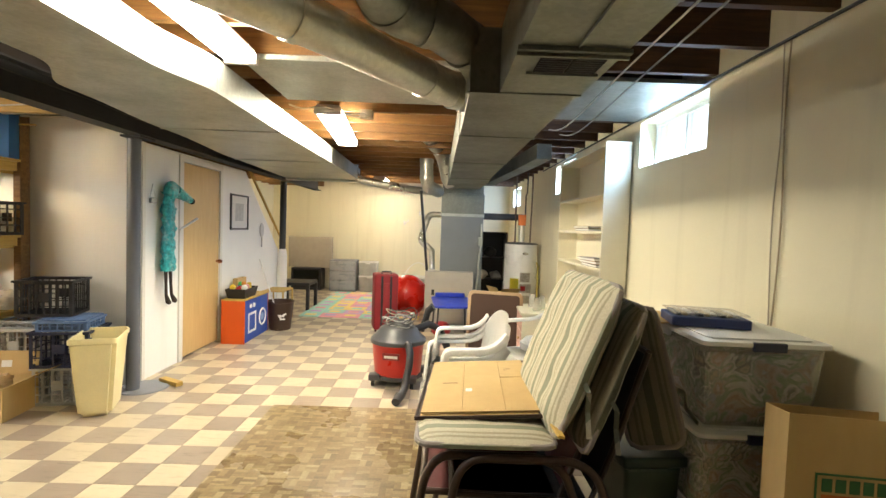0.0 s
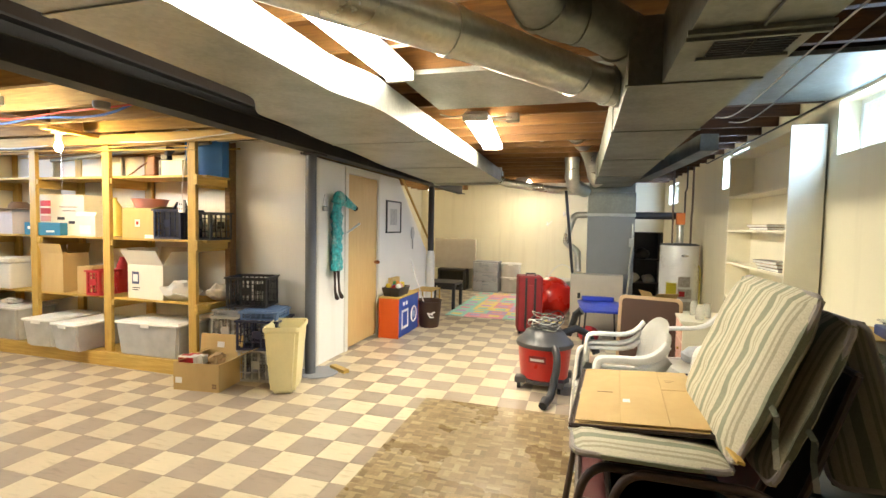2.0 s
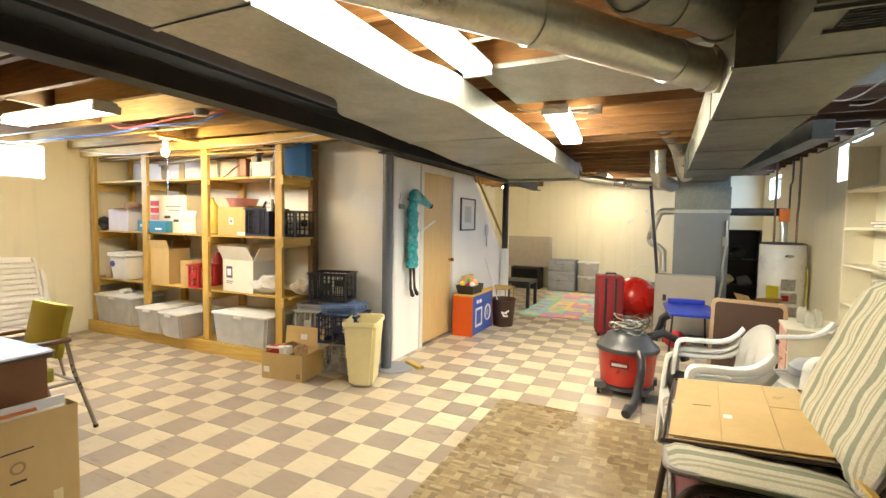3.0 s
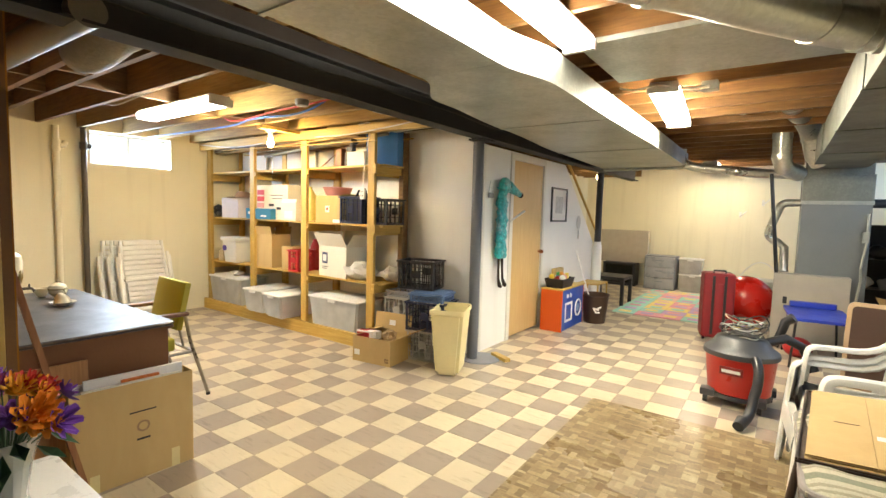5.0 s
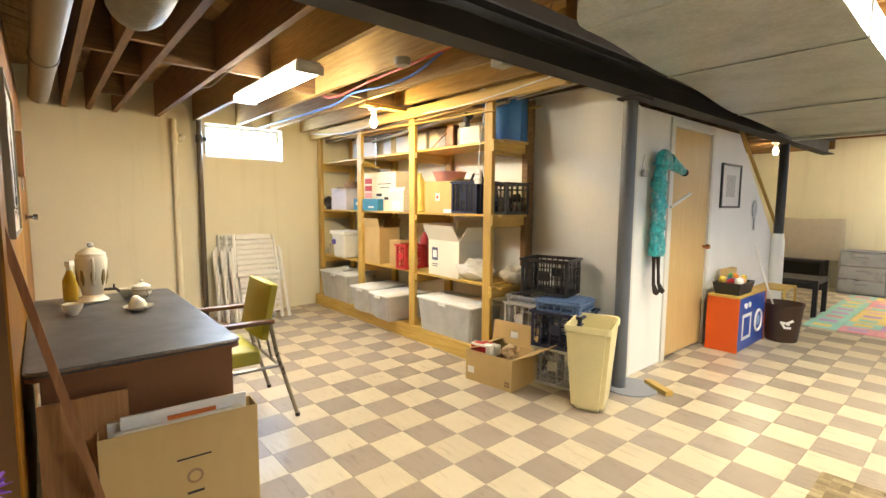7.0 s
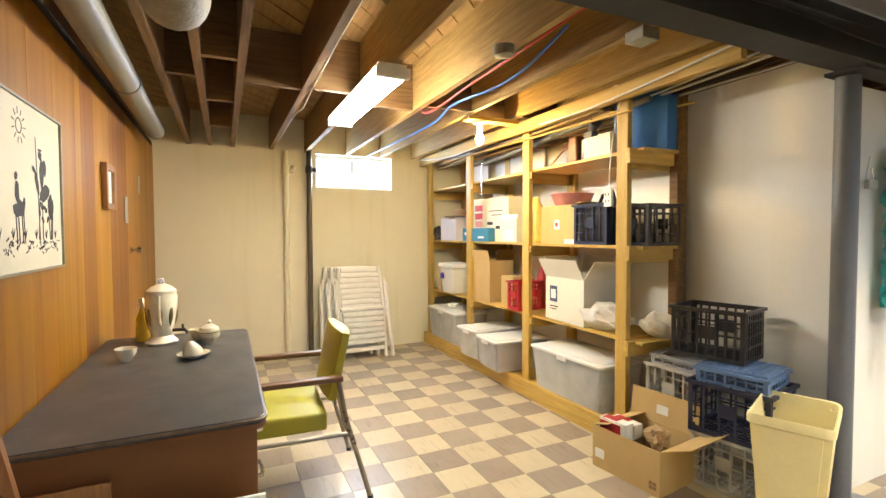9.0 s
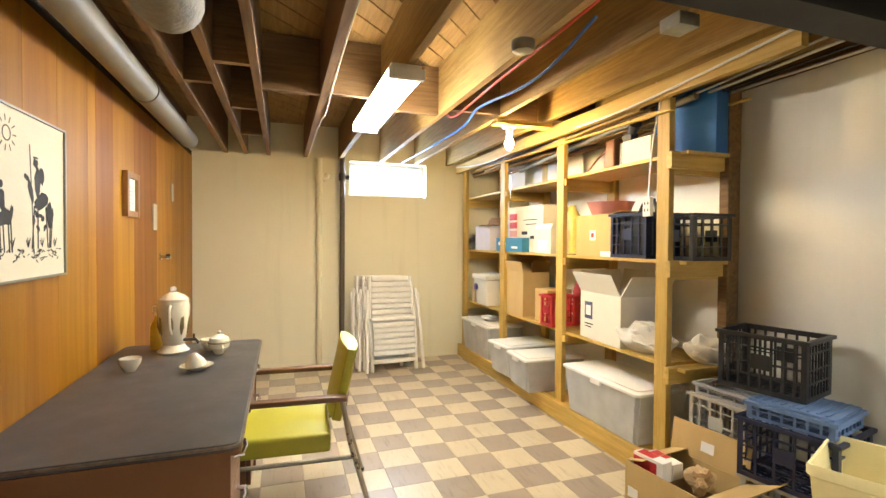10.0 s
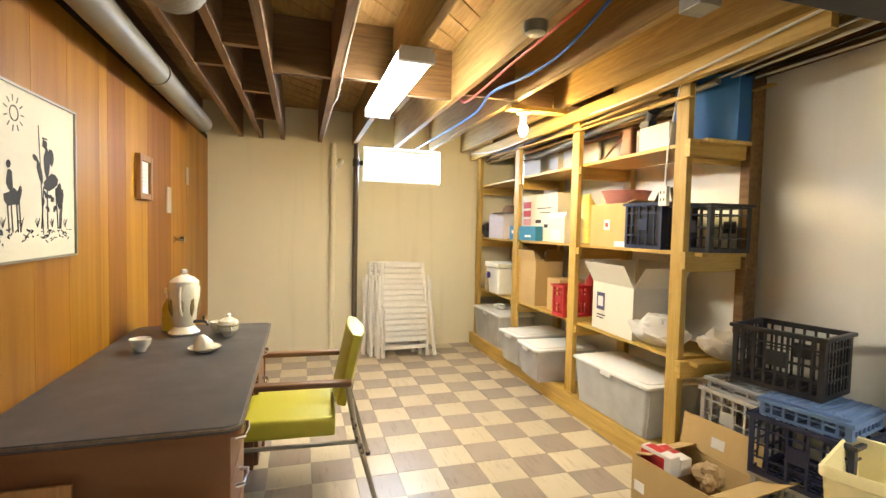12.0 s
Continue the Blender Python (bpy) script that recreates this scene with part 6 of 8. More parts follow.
def blossom(c, r, axis, material, cup):
    bm = bmn()
    q = Vector((0, 0, 1)).rotation_difference(Vector(axis)).to_matrix().to_4x4()
    for ring, (nn, rad, lift) in enumerate(((7, 1.0, 0.25 + cup), (6, 0.72, 0.55 + cup), (4, 0.42, 0.8 + cup))):
        for k in range(nn):
            a = 2 * math.pi * (k + ring * 0.5) / nn
            d = Vector((math.cos(a), math.sin(a), 0))
            s = Vector((-math.sin(a), math.cos(a), 0))
            pts = [Vector((0, 0, 0)), d * rad * 0.5 + s * 0.3 * rad + Vector((0, 0, lift * 0.4)), d * rad + s * 0.14 * rad + Vector((0, 0, lift)), d * rad - s * 0.14 * rad + Vector((0, 0, lift)), d * rad * 0.5 - s * 0.3 * rad + Vector((0, 0, lift * 0.4)), d * rad * 0.55 + Vector((0, 0, lift * 0.25))]
            v = [bm.verts.new(Vector(c) + q @ (p * r)) for p in pts]
            for f in ((0, 1, 5), (1, 2, 5), (2, 3, 5), (3, 4, 5), (4, 0, 5)):
                bm.faces.new([v[i] for i in f])
    return part("blossom", bm, material, vs_)


for k in range(26):
    th_, ph = rg.uniform(0, 2 * math.pi), rg.uniform(0.1, 1.25)
    d = Vector((math.sin(ph) * math.cos(th_), math.sin(ph) * math.sin(th_), math.cos(ph)))
    c = Vector((0, 0, 0.24)) + Vector((d.x * 0.17, d.y * 0.17, d.z * 0.16))
    blossom(c, rg.uniform(0.04, 0.055), d, fl_mats[(0, 1, 0, 4, 2, 3, 1)[k % 7]], 0.35 if k % 3 == 0 else 0.0)
    bm = bmn()
    tube(bm, [(0.01 * math.cos(th_), 0.01 * math.sin(th_), 0.04), (d.x * 0.05, d.y * 0.05, 0.2), c], 0.0025, 5)
    part("stem", bm, leafm, vs_)
for k in range(22):
    a = 2 * math.pi * k / 22
    p = Vector((0.09 * math.cos(a), 0.09 * math.sin(a), 0.25 + 0.03 * math.sin(k * 2.3)))
    q = p + Vector((0.1 * math.cos(a), 0.1 * math.sin(a), -0.02 + 0.05 * math.sin(k * 1.7)))
    s = Vector((-math.sin(a), math.cos(a), 0)) * 0.022
    bm = bmn()
    v = [bm.verts.new(x) for x in (p, (p + q) / 2 + s, q, (p + q) / 2 - s, (p + q) / 2 - Vector((0, 0, 0.012)))]
    for f in ((0, 1, 4), (1, 2, 4), (2, 3, 4), (3, 0, 4)):
        bm.faces.new([v[i] for i in f])
    part("leaf", bm, leafm, vs_)

# ================= main side =================
# door
tan_door = wood("tan door veneer", (0.57, 0.375, 0.15), (0.65, 0.45, 0.2), 2, 0.45, 10, 9, 0.0, 0.03)
trim_white = M("white trim paint", (0.72, 0.70, 0.64), 0.45, 0, 0.05)
door = thing("door_1", "plain tan flush door in a white casing, closed", "door", pose(-2.5, DOOR[0], 0))
door["kind"] = "structure"
DW = DOOR[1] - DOOR[0]
part("slab", bev(one(bmn(), (-0.036, -0.002, 0.004, DW - 0.004, 0.025, DOOR[3] - 0.005)), 0.002, 1), tan_door, door)
part("casing", one(bmn(), (0.0005, 0.016, -0.07, -0.0005, 0, 2.05)), trim_white, door)
part("casing", one(bmn(), (0.0005, 0.016, DW + 0.0005, DW + 0.05, 0, 2.05)), trim_white, door)
part("casing", one(bmn(), (0.0005, 0.015, -0.0003, DW + 0.0003, DOOR[3], 2.05)), trim_white, door)
for z_ in (0.25, 1.72):
    part("hinge", one(bmn(), (-0.0018, 0.004, 0.0, 0.02, z_, z_ + 0.09)), brass, door)
bm = bmn()
cyl(bm, (-0.002, DW - 0.06, 0.95), (0.03, DW - 0.06, 0.95), 0.012, n=12), cyl(bm, (0.03, DW - 0.06, 0.95), (0.06, DW - 0.06, 0.95), 0.026, 0.02, n=16)
part("door_knob", bm, M("copper knob", (0.45, 0.17, 0.07), 0.3, 0.9), door, smooth=True)
setting(part("trim", one(bmn(), (-2.498, -2.484, 3.99, 4.03, 0, 2.066)), trim_white), "white painted corner board", "trim")
pk = thing("wood_offcut", "short pine plank lying by the post", "plank", pose(-2.22, 3.97, 0.0, 0, 0, 62))
part("plank", bev(one(bmn(), (-0.03, 0.03, -0.12, 0.12, 0.0005, 0.035)), 0.002, 1), pine_y, pk)

# teal cloth toy hanging on the wall, one plain shape
teal = M("teal sequin cloth", (0.03, 0.34, 0.36), 0.35, 0.1, 0.75, 24, 0.9, 55, stain=(0.5, 0.62, 0.6), stain_amt=0.8)
bm = bmn()
prof = []
for k in range(25):
    t = k / 24
    r = 0.082 + 0.01 * math.sin(t * 26) - 0.012 * t
    prof.append((max(0.02, r), 0.28 + 0.72 * t))
lathe(bm, prof, 18)
for v in bm.verts:
    n_ = noise.noise(v.co * 22) + 0.6 * noise.noise(v.co * 50)
    v.co.x *= 0.55
    v.co.x += 0.02 * n_
    v.co.y += 0.02 * n_
bmesh.ops.create_uvsphere(bm, u_segments=14, v_segments=10, radius=0.085, matrix=pose(0.02, 0.01, 1.02) @ Matrix.Diagonal((0.7, 1, 1, 1)))
cyl(bm, (0.03, 0.05, 1.02), (0.06, 0.27, 0.94), 0.06, 0.028, n=12)
dark_from = len(bm.faces)
for y_ in (-0.035, 0.035):
    tube(bm, [(0.0, y_, 0.3), (0.005, y_ * 1.1, 0.16), (0.01, y_ * 1.2, 0.06), (0.035, y_ * 1.4, 0.0), (0.05, y_ * 1.5, -0.01)], [0.018, 0.012, 0.014, 0.024, 0.016], 8)
bmesh.ops.create_uvsphere(bm, u_segments=10, v_segments=6, radius=0.03, matrix=pose(0.063, 0.285, 0.935))
white_from = len(bm.faces)
cyl(bm, (0.05, 0.1, 0.66), (0.12, 0.28, 0.77), 0.011, n=8)
bm.faces.ensure_lookup_table()
for k, f in enumerate(bm.faces):
    f.material_index = 0 if k < dark_from else 1 if k < white_from else 2
toy = tagged(part("cloth_toy", bm, teal, smooth=True), "teal sequined cloth toy with a long snout hanging", "toy")
toy.data.materials.append(M("dark brown felt", (0.035, 0.02, 0.012), 0.85))
toy.data.materials.append(white_plastic)
toy.matrix_basis = pose(-2.43, 4.28, 0.66)
hk = thing("wire_hanger", "small wire hanger with a grey pouch on the wall", "hanger", pose(-2.495, 4.13, 1.6))
bm = bmn()
tube(bm, [(0.01, 0, 0.12), (0.01, -0.02, 0.06), (0.01, -0.04, 0.0), (0.01, 0.04, 0.0), (0.01, 0.02, 0.06)], 0.003, 6)
part("wire", bm, chrome, hk)
part("pouch", bev(one(bmn(), (0.004, 0.03, -0.045, 0.045, -0.05, -0.001)), 0.01, 2), M("grey felt", (0.35, 0.35, 0.34), 0.9), hk)

# framed picture
pc = thing("framed_picture", "thin black frame with a white mount on the partition", "picture", pose(-2.4995, 5.7, 1.31))
one_f = ((0.0, 0.02, 0, 0.02, 0, 0.44), (0.0, 0.02, 0.5, 0.52, 0, 0.44), (0.0, 0.0195, 0.0203, 0.4997, 0, 0.02), (0.0, 0.0195, 0.0203, 0.4997, 0.42, 0.44))
part("moulding", one(bmn(), *one_f), black_plastic, pc)
part("mount", one(bmn(), (0.002, 0.008, 0.0205, 0.4995, 0.0205, 0.4195)), paper_white, pc)
part("print", one(bmn(), (0.0082, 0.0092, 0.14, 0.38, 0.11, 0.33)), M("pale grey print", (0.5, 0.5, 0.49), 0.7, 0, 0.3, 20), pc)

pd = thing("paddle", "pale grey oval paddle hanging on the partition", "paddle", pose(-2.498, 6.72, 1.12))
bm = bmn()
prism(bm, [(0.075 * math.cos(a), 0.18 + 0.1 * math.sin(a)) for a in (2 * math.pi * k / 20 for k in range(20))], 0, 0.004, 0.014)
part("blade", bev(bm, 0.003, 1), M("pale grey plastic", (0.5, 0.5, 0.5), 0.5), pd)
part("grip", bev(one(bmn(), (0.004, 0.018, -0.012, 0.012, -0.06, 0.079)), 0.004, 1), M("pale grey grip", (0.42, 0.42, 0.42), 0.5), pd)

# toy kitchen and basket
orange = M("orange laminate", (0.62, 0.09, 0.01), 0.4, 0, 0.05)
blue_lam = M("blue laminate", (0.02, 0.07, 0.34), 0.4, 0, 0.08)
tk = thing("toy_kitchen", "orange play-kitchen cabinet with a blue printed front", "toy cabinet", pose(-2.29, 5.33, 0))
part("end_panel", bev(one(bmn(), (-0.13, 0.14, 0, 0.015, 0.0, 0.5)), 0.002, 1), orange, tk)
part("end_panel", bev(one(bmn(), (-0.13, 0.14, 0.735, 0.75, 0.0, 0.5)), 0.002, 1), orange, tk)
part("front_panel", one(bmn(), (0.125, 0.138, 0.0155, 0.7345, 0.01, 0.5)), blue_lam, tk)
part("top", bev(one(bmn(), (-0.13, 0.145, -0.005, 0.755, 0.5005, 0.518)), 0.002, 1), pine_y, tk)
for y0 in (0.11,):
    part("oven_outline", one(bmn(), (0.1382, 0.14, y0, y0 + 0.24, 0.1, 0.13), (0.1382, 0.14, y0, y0 + 0.24, 0.31, 0.34), (0.1382, 0.14, y0, y0 + 0.035, 0.1305, 0.3095), (0.1382, 0.14, y0 + 0.205, y0 + 0.24, 0.1305, 0.3095)), paper_white, tk)
bm = bmn()
tube(bm, [(0.139, 0.55 + 0.1 * math.cos(a), 0.23 + 0.1 * math.sin(a)) for a in (2 * math.pi * k / 20 for k in range(20))], 0.012, 6, True)
part("washer_ring", bm, paper_white, tk, smooth=True)
bm = bmn()
cyl(bm, (0.1381, 0.55, 0.23), (0.1395, 0.55, 0.23), 0.05, n=18)
part("washer_window", bm, M("pale blue print", (0.3, 0.42, 0.6), 0.5), tk)
for y_ in (0.17, 0.27):
    bm = bmn()
    cyl(bm, (0.1381, y_, 0.42), (0.15, y_, 0.42), 0.025, n=14)
    part("knob", bm, paper_white, tk)
bs = thing("toy_basket", "black wire basket heaped with colourful toys", "basket", pose(-2.28, 5.56, 0.5185))
bm = bmn()
taper_box(bm, (0.1, 0.16), (0.12, 0.19), 0, 0.11)
bm.faces.ensure_lookup_table()
bmesh.ops.delete(bm, geom=[f for f in bm.faces if f.calc_center_median().z > 0.1], context="FACES_ONLY")
bmesh.ops.solidify(bm, geom=bm.faces[:], thickness=0.006)
part("basket", bm, black_plastic, bs)
rg = random.Random(3)
toy_m = [red_pl, M("toy yellow", (0.7, 0.5, 0.05), 0.5), M("toy green", (0.08, 0.35, 0.1), 0.5), M("toy blue", (0.08, 0.2, 0.5), 0.5), paper_white, pink, M("toy orange", (0.7, 0.25, 0.03), 0.5)]
for k in range(16):
    bm = bmn()
    r = rg.uniform(0.025, 0.04)
    if k % 2:
        bmesh.ops.create_icosphere(bm, subdivisions=2, radius=r)
    else:
        box(bm, -r, r, -r * 0.7, r * 0.7, -r * 0.8, r * 0.8)
        bev(bm, 0.008)
    turn(bm.verts, pose(rg.uniform(-0.08, 0.08), rg.uniform(-0.14, 0.14), rg.uniform(0.06, 0.14), rg.uniform(0, 90), rg.uniform(0, 90), 0))
    part("toy_block", bm, toy_m[k % 7], bs, smooth=bool(k % 2))
cb2 = carton(pose(-2.4, 5.78, 0.5185), 0.03, 0.13, 0.2, "small brown carton standing behind the toy basket", ())

# brown waste basket with a stick
wbk = thing("waste_basket", "dark brown plastic waste basket with a white emblem", "waste basket", pose(-2.03, 6.2, 0))
bm = bmn()
lathe(bm, [(0.13, 0.0005), (0.135, 0.01), (0.17, 0.36), (0.178, 0.365), (0.178, 0.38), (0.165, 0.375), (0.13, 0.02), (0.003, 0.015)], 24)
part("basket", bm, M("dark brown plastic", (0.045, 0.022, 0.012), 0.45), wbk, smooth=True)
bm = bmn()
for k, (u, v, a) in enumerate(((0, 0.2, 20), (0.03, 0.22, -30), (-0.03, 0.19, 60), (0.01, 0.16, 0))):
    vs2 = box(bm, -0.03, 0.03, -0.004, 0.002, -0.01, 0.01)
    turn(vs2, pose(0.07 + u, -0.15 - 0.0, v, 0, a, 25))
part("emblem", bm, paper_white, wbk)
bm = bmn()
cyl(bm, (0.02, -0.02, 0.05), (-0.28, -0.02, 0.93), 0.009, n=8)
part("broom_stick", bm, white_plastic, wbk, "pale broom stick leaning out")
rk = thing("wooden_rack", "small pale wooden rack standing by the partition", "rack", pose(-2.25, 6.75, 0))
for z_ in (0.05, 0.25, 0.44):
    part("shelf", one(bmn(), (-0.15, 0.15, -0.22, 0.22, z_, z_ + 0.015)), pine_y, rk)
for sx in (-0.14, 0.14):
    for sy in (-0.21, 0.21):
        part("post", one(bmn(), (sx - 0.0095, sx + 0.0095, sy - 0.0095, sy + 0.0095, 0, 0.049), (sx - 0.0095, sx + 0.0095, sy - 0.0095, sy + 0.0095, 0.0655, 0.2495), (sx - 0.0095, sx + 0.0095, sy - 0.0095, sy + 0.0095, 0.2655, 0.4395)), pine_z, rk)

bt = thing("side_table", "small square black side table", "table", pose(-2.3, 7.85, 0))
part("top", bev(one(bmn(), (-0.27, 0.27, -0.27, 0.27, 0.4, 0.45)), 0.003, 1), black_plastic, bt)
for sx in (-1, 1):
    for sy in (-1, 1):
        part("leg", one(bmn(), (sx * 0.245 - 0.025, sx * 0.245 + 0.025, sy * 0.245 - 0.025, sy * 0.245 + 0.025, 0, 0.3995)), black_plastic, bt)

# foam puzzle mat
mat_cols = [M("foam teal", (0.36, 0.66, 0.58), 0.8), M("foam pink", (0.78, 0.36, 0.42), 0.8), M("foam yellow", (0.82, 0.66, 0.24), 0.8), M("foam lilac", (0.56, 0.38, 0.62), 0.8), M("foam peach", (0.74, 0.52, 0.4), 0.8)]
fm = thing("foam_play_mat", "pastel foam puzzle mat of many square pieces", "play mat", pose(-2.05, 7.08, 0))
rg = random.Random(8)
for i in range(6):
    for j in range(9):
        k = 0 if (i == 0 or j == 0) and rg.random() < 0.5 else (1, 2, 3, 1, 2, 3, 4, 0, 1)[rg.randrange(9)]
        part("foam_piece", bev(one(bmn(), (i * 0.305 + 0.001, i * 0.305 + 0.304, j * 0.305 + 0.001, j * 0.305 + 0.304, 0.0005, 0.012)), 0.003, 1), mat_cols[k], fm)
        part("foam_inlay", one(bmn(), (i * 0.305 + 0.07, i * 0.305 + 0.235, j * 0.305 + 0.08, j * 0.305 + 0.22, 0.0122, 0.0132)), mat_cols[(k + 1 + rg.randrange(3)) % 5], fm)

# along the end wall
wrap = clear("creased plastic wrap", (0.8, 0.75, 0.66), 0.5, 0.15)
wf = thing("wrapped_frame", "large brown framed panel wrapped in creased plastic", "wrapped panel", pose(-2.72, 10.2, 0.47, 4, 0, 0))
part("panel", bev(one(bmn(), (-0.44, 0.44, 0, 0.05, 0.02, 0.62)), 0.004), M("brown print board", (0.42, 0.33, 0.23), 0.6, 0, 0.6, 9), wf)
bm = bmn()
box(bm, -0.47, 0.47, -0.02, 0.07, 0.0, 0.66)
bmesh.ops.subdivide_edges(bm, edges=bm.edges[:], cuts=9, use_grid_fill=True)
for v in bm.verts:
    v.co.y += 0.014 * noise.noise(v.co * 9)
part("plastic_wrap", bm, wrap, wf, smooth=True)
tv = thing("television", "old black television set on the floor", "television", pose(-2.75, 10.12, 0))
part("body", bev(one(bmn(), (-0.32, 0.32, -0.15, 0.2, 0.0, 0.47)), 0.012), black_plastic, tv)
part("screen", one(bmn(), (-0.27, 0.27, -0.153, -0.1505, 0.07, 0.43)), M("dark screen glass", (0.01, 0.012, 0.012), 0.1), tv)
dg = thing("drawer_tower", "grey plastic three-drawer unit by the end wall", "drawer unit", pose(-1.97, 10.15, 0))
smoke_pl = M("smoky grey plastic", (0.26, 0.28, 0.32), 0.35)
part("frame", one(bmn(), (-0.28, -0.265, -0.2, 0.2, 0, 0.66), (0.265, 0.28, -0.2, 0.2, 0, 0.66), (-0.2645, 0.2645, -0.2, 0.2, 0.64, 0.66), (-0.2645, 0.2645, -0.2, 0.2, 0.0, 0.02)), smoke_pl, dg)
for k in range(3):
    dr = part("drawer", bev(one(bmn(), (-0.262, 0.262, -0.215, 0.18, 0.025 + 0.205 * k, 0.22 + 0.205 * k)), 0.01), M("clear grey drawer", (0.36, 0.38, 0.42), 0.3), dg, smooth=True)
    part("pull", one(bmn(), (-0.07, 0.07, -0.23, -0.2155, 0.15 + 0.205 * k, 0.17 + 0.205 * k)), smoke_pl, dr)
tote(pose(-1.4, 10.15, 0.0005), 0.24, 0.18, 0.34, "clear plastic tote by the end wall", grey_lid, (cloth_a, cloth_g))
tote(pose(-0.85, 10.15, 0.0005), 0.26, 0.18, 0.32, "clear plastic tote by the end wall", grey_lid, (cloth_b, cloth_c))
tote(pose(-1.45, 10.17, 0.341), 0.2, 0.16, 0.3, "clear tote with yellow things stacked on another", grey_lid, (M("yellow things", (0.6, 0.5, 0.08), 0.6), cloth_b))
tote(pose(-0.3, 10.15, 0.0005), 0.24, 0.18, 0.3, "clear plastic tote by the end wall", grey_lid, (cloth_a,))

# suitcase and ball
sred = M("dark red suitcase cloth", (0.2, 0.009, 0.013), 0.6, 0, 0.15, 12, 0.15, 200)
su = thing("suitcase", "upright dark red fabric suitcase with black trim", "suitcase", pose(-0.66, 6.35, 0, 0, 0, 14))
part("shell", bev(one(bmn(), (-0.16, 0.16, -0.15, 0.15, 0.03, 0.78)), 0.035, 4), sred, su, smooth=True)
for x in (-0.06, 0.06):
    bm = bmn()
    one(bm, (x - 0.014, x + 0.014, -0.1535, -0.1505, 0.07, 0.75))
    part("zip_band", bm, black_plastic, su)
part("front_pocket", bev(one(bmn(), (-0.042, 0.042, -0.168, -0.1537, 0.12, 0.66)), 0.008, 2), sred, su, smooth=True)
bm = bmn()
tube(bm, [(-0.06, -0.1, 0.775), (-0.06, -0.1, 0.81), (0.06, -0.1, 0.81), (0.06, -0.1, 0.775)], 0.01, 6)
part("handle", bm, black_plastic, su)
for sx in (-1, 1):
    for sy in (-1, 1):
        bm = bmn()
        cyl(bm, (sx * 0.13 - 0.012, sy * 0.11, 0.02), (sx * 0.13 + 0.012, sy * 0.11, 0.02), 0.02, n=12)
        part("wheel", bm, black_plastic, su)
bl_ = bmn()
bmesh.ops.create_uvsphere(bl_, u_segments=40, v_segments=24, radius=0.33)
tagged(part("exercise_ball", bl_, M("glossy red rubber", (0.60, 0.02, 0.012), 0.28, 0, 0.05), smooth=True), "large glossy red exercise ball on the floor", "ball").location = (-0.42, 7.4, 0.3305)
lbk = thing("laundry_basket", "round white plastic laundry basket with a hoop handle", "laundry basket", pose(-0.3, 8.4, 0))
bm = bmn()
lathe(bm, [(0.2, 0.0005), (0.21, 0.02), (0.27, 0.5), (0.285, 0.52), (0.27, 0.525), (0.2, 0.03), (0.003, 0.02)], 24)
part("basket", bm, white_plastic, lbk, smooth=True)
bm = bmn()
tube(bm, arc((-0.27, 0, 0.51), (0, 0, 1.05), (0.27, 0, 0.51), 14), 0.009, 8)
part("hoop_handle", bm, white_plastic, lbk, smooth=True)

# wet-and-dry vacuum
vred = M("red vacuum drum", (0.48, 0.018, 0.012), 0.32, 0, 0.06)
vgrey = M("charcoal plastic", (0.06, 0.061, 0.066), 0.42)
vc = thing("shop_vacuum", "red wet-and-dry vacuum with a black lid, hose and casters", "vacuum cleaner", pose(-0.29, 4.22, 0))
bm = bmn()
lathe(bm, [(0.2, 0.09), (0.21, 0.1), (0.235, 0.36), (0.24, 0.37), (0.003, 0.372)], 32)
part("drum", bm, vred, vc, smooth=True)
bm = bmn()
lathe(bm, [(0.25, 0.373), (0.255, 0.385), (0.25, 0.41), (0.2, 0.45), (0.17, 0.5), (0.13, 0.52), (0.003, 0.525)], 32)
part("motor_lid", bm, vgrey, vc, smooth=True)
bm = bmn()
lathe(bm, [(0.17, 0.05), (0.215, 0.06), (0.215, 0.0895), (0.003, 0.0898)], 28)
part("base", bm, vgrey, vc, smooth=True)
for a in (35, 125, 215, 305):
    ca, sa = math.cos(radians(a)), math.sin(radians(a))
    arm_ = part("caster_arm", bev(one(bmn(), (ca * 0.235 - 0.05, ca * 0.235 + 0.05, sa * 0.235 - 0.05, sa * 0.235 + 0.05, 0.055, 0.11)), 0.012, 2), vgrey, vc, smooth=True)
    bm = bmn()
    cyl(bm, (ca * 0.25 - 0.015, sa * 0.25, 0.03), (ca * 0.25 + 0.015, sa * 0.25, 0.03), 0.03, n=14)
    part("wheel", bm, black_plastic, arm_, smooth=True)
part("label_plate", bev(turn(box(lb_ := bmn(), -0.075, 0.075, -0.006, 0.004, 0.26, 0.32), pose(-0.04, -0.226, 0.0, 3, 0, -8)) and lb_, 0.002, 1), M("dark red label", (0.2, 0.01, 0.01), 0.4), vc)
part("label_bar", turn(box(lb2 := bmn(), -0.06, 0.06, -0.0085, -0.0065, 0.278, 0.3), pose(-0.04, -0.226, 0.0, 3, 0, -8)) and lb2, paper_white, vc)
bm = bmn()
tube(bm, arc((0.1, -0.22, 0.4), (0.14, -0.33, 0.36), (0.12, -0.36, 0.22)) + arc((0.11, -0.38, 0.18), (0.1, -0.45, 0.05), (0.06, -0.56, 0.05)), 0.032, 12)
part("hose", bm, black_plastic, vc, smooth=True)
bm = bmn()
cyl(bm, (0.06, -0.54, 0.055), (0.04, -0.62, 0.035), 0.04, 0.034, n=14)
part("nozzle", bm, black_plastic, vc, smooth=True)
rg = random.Random(31)
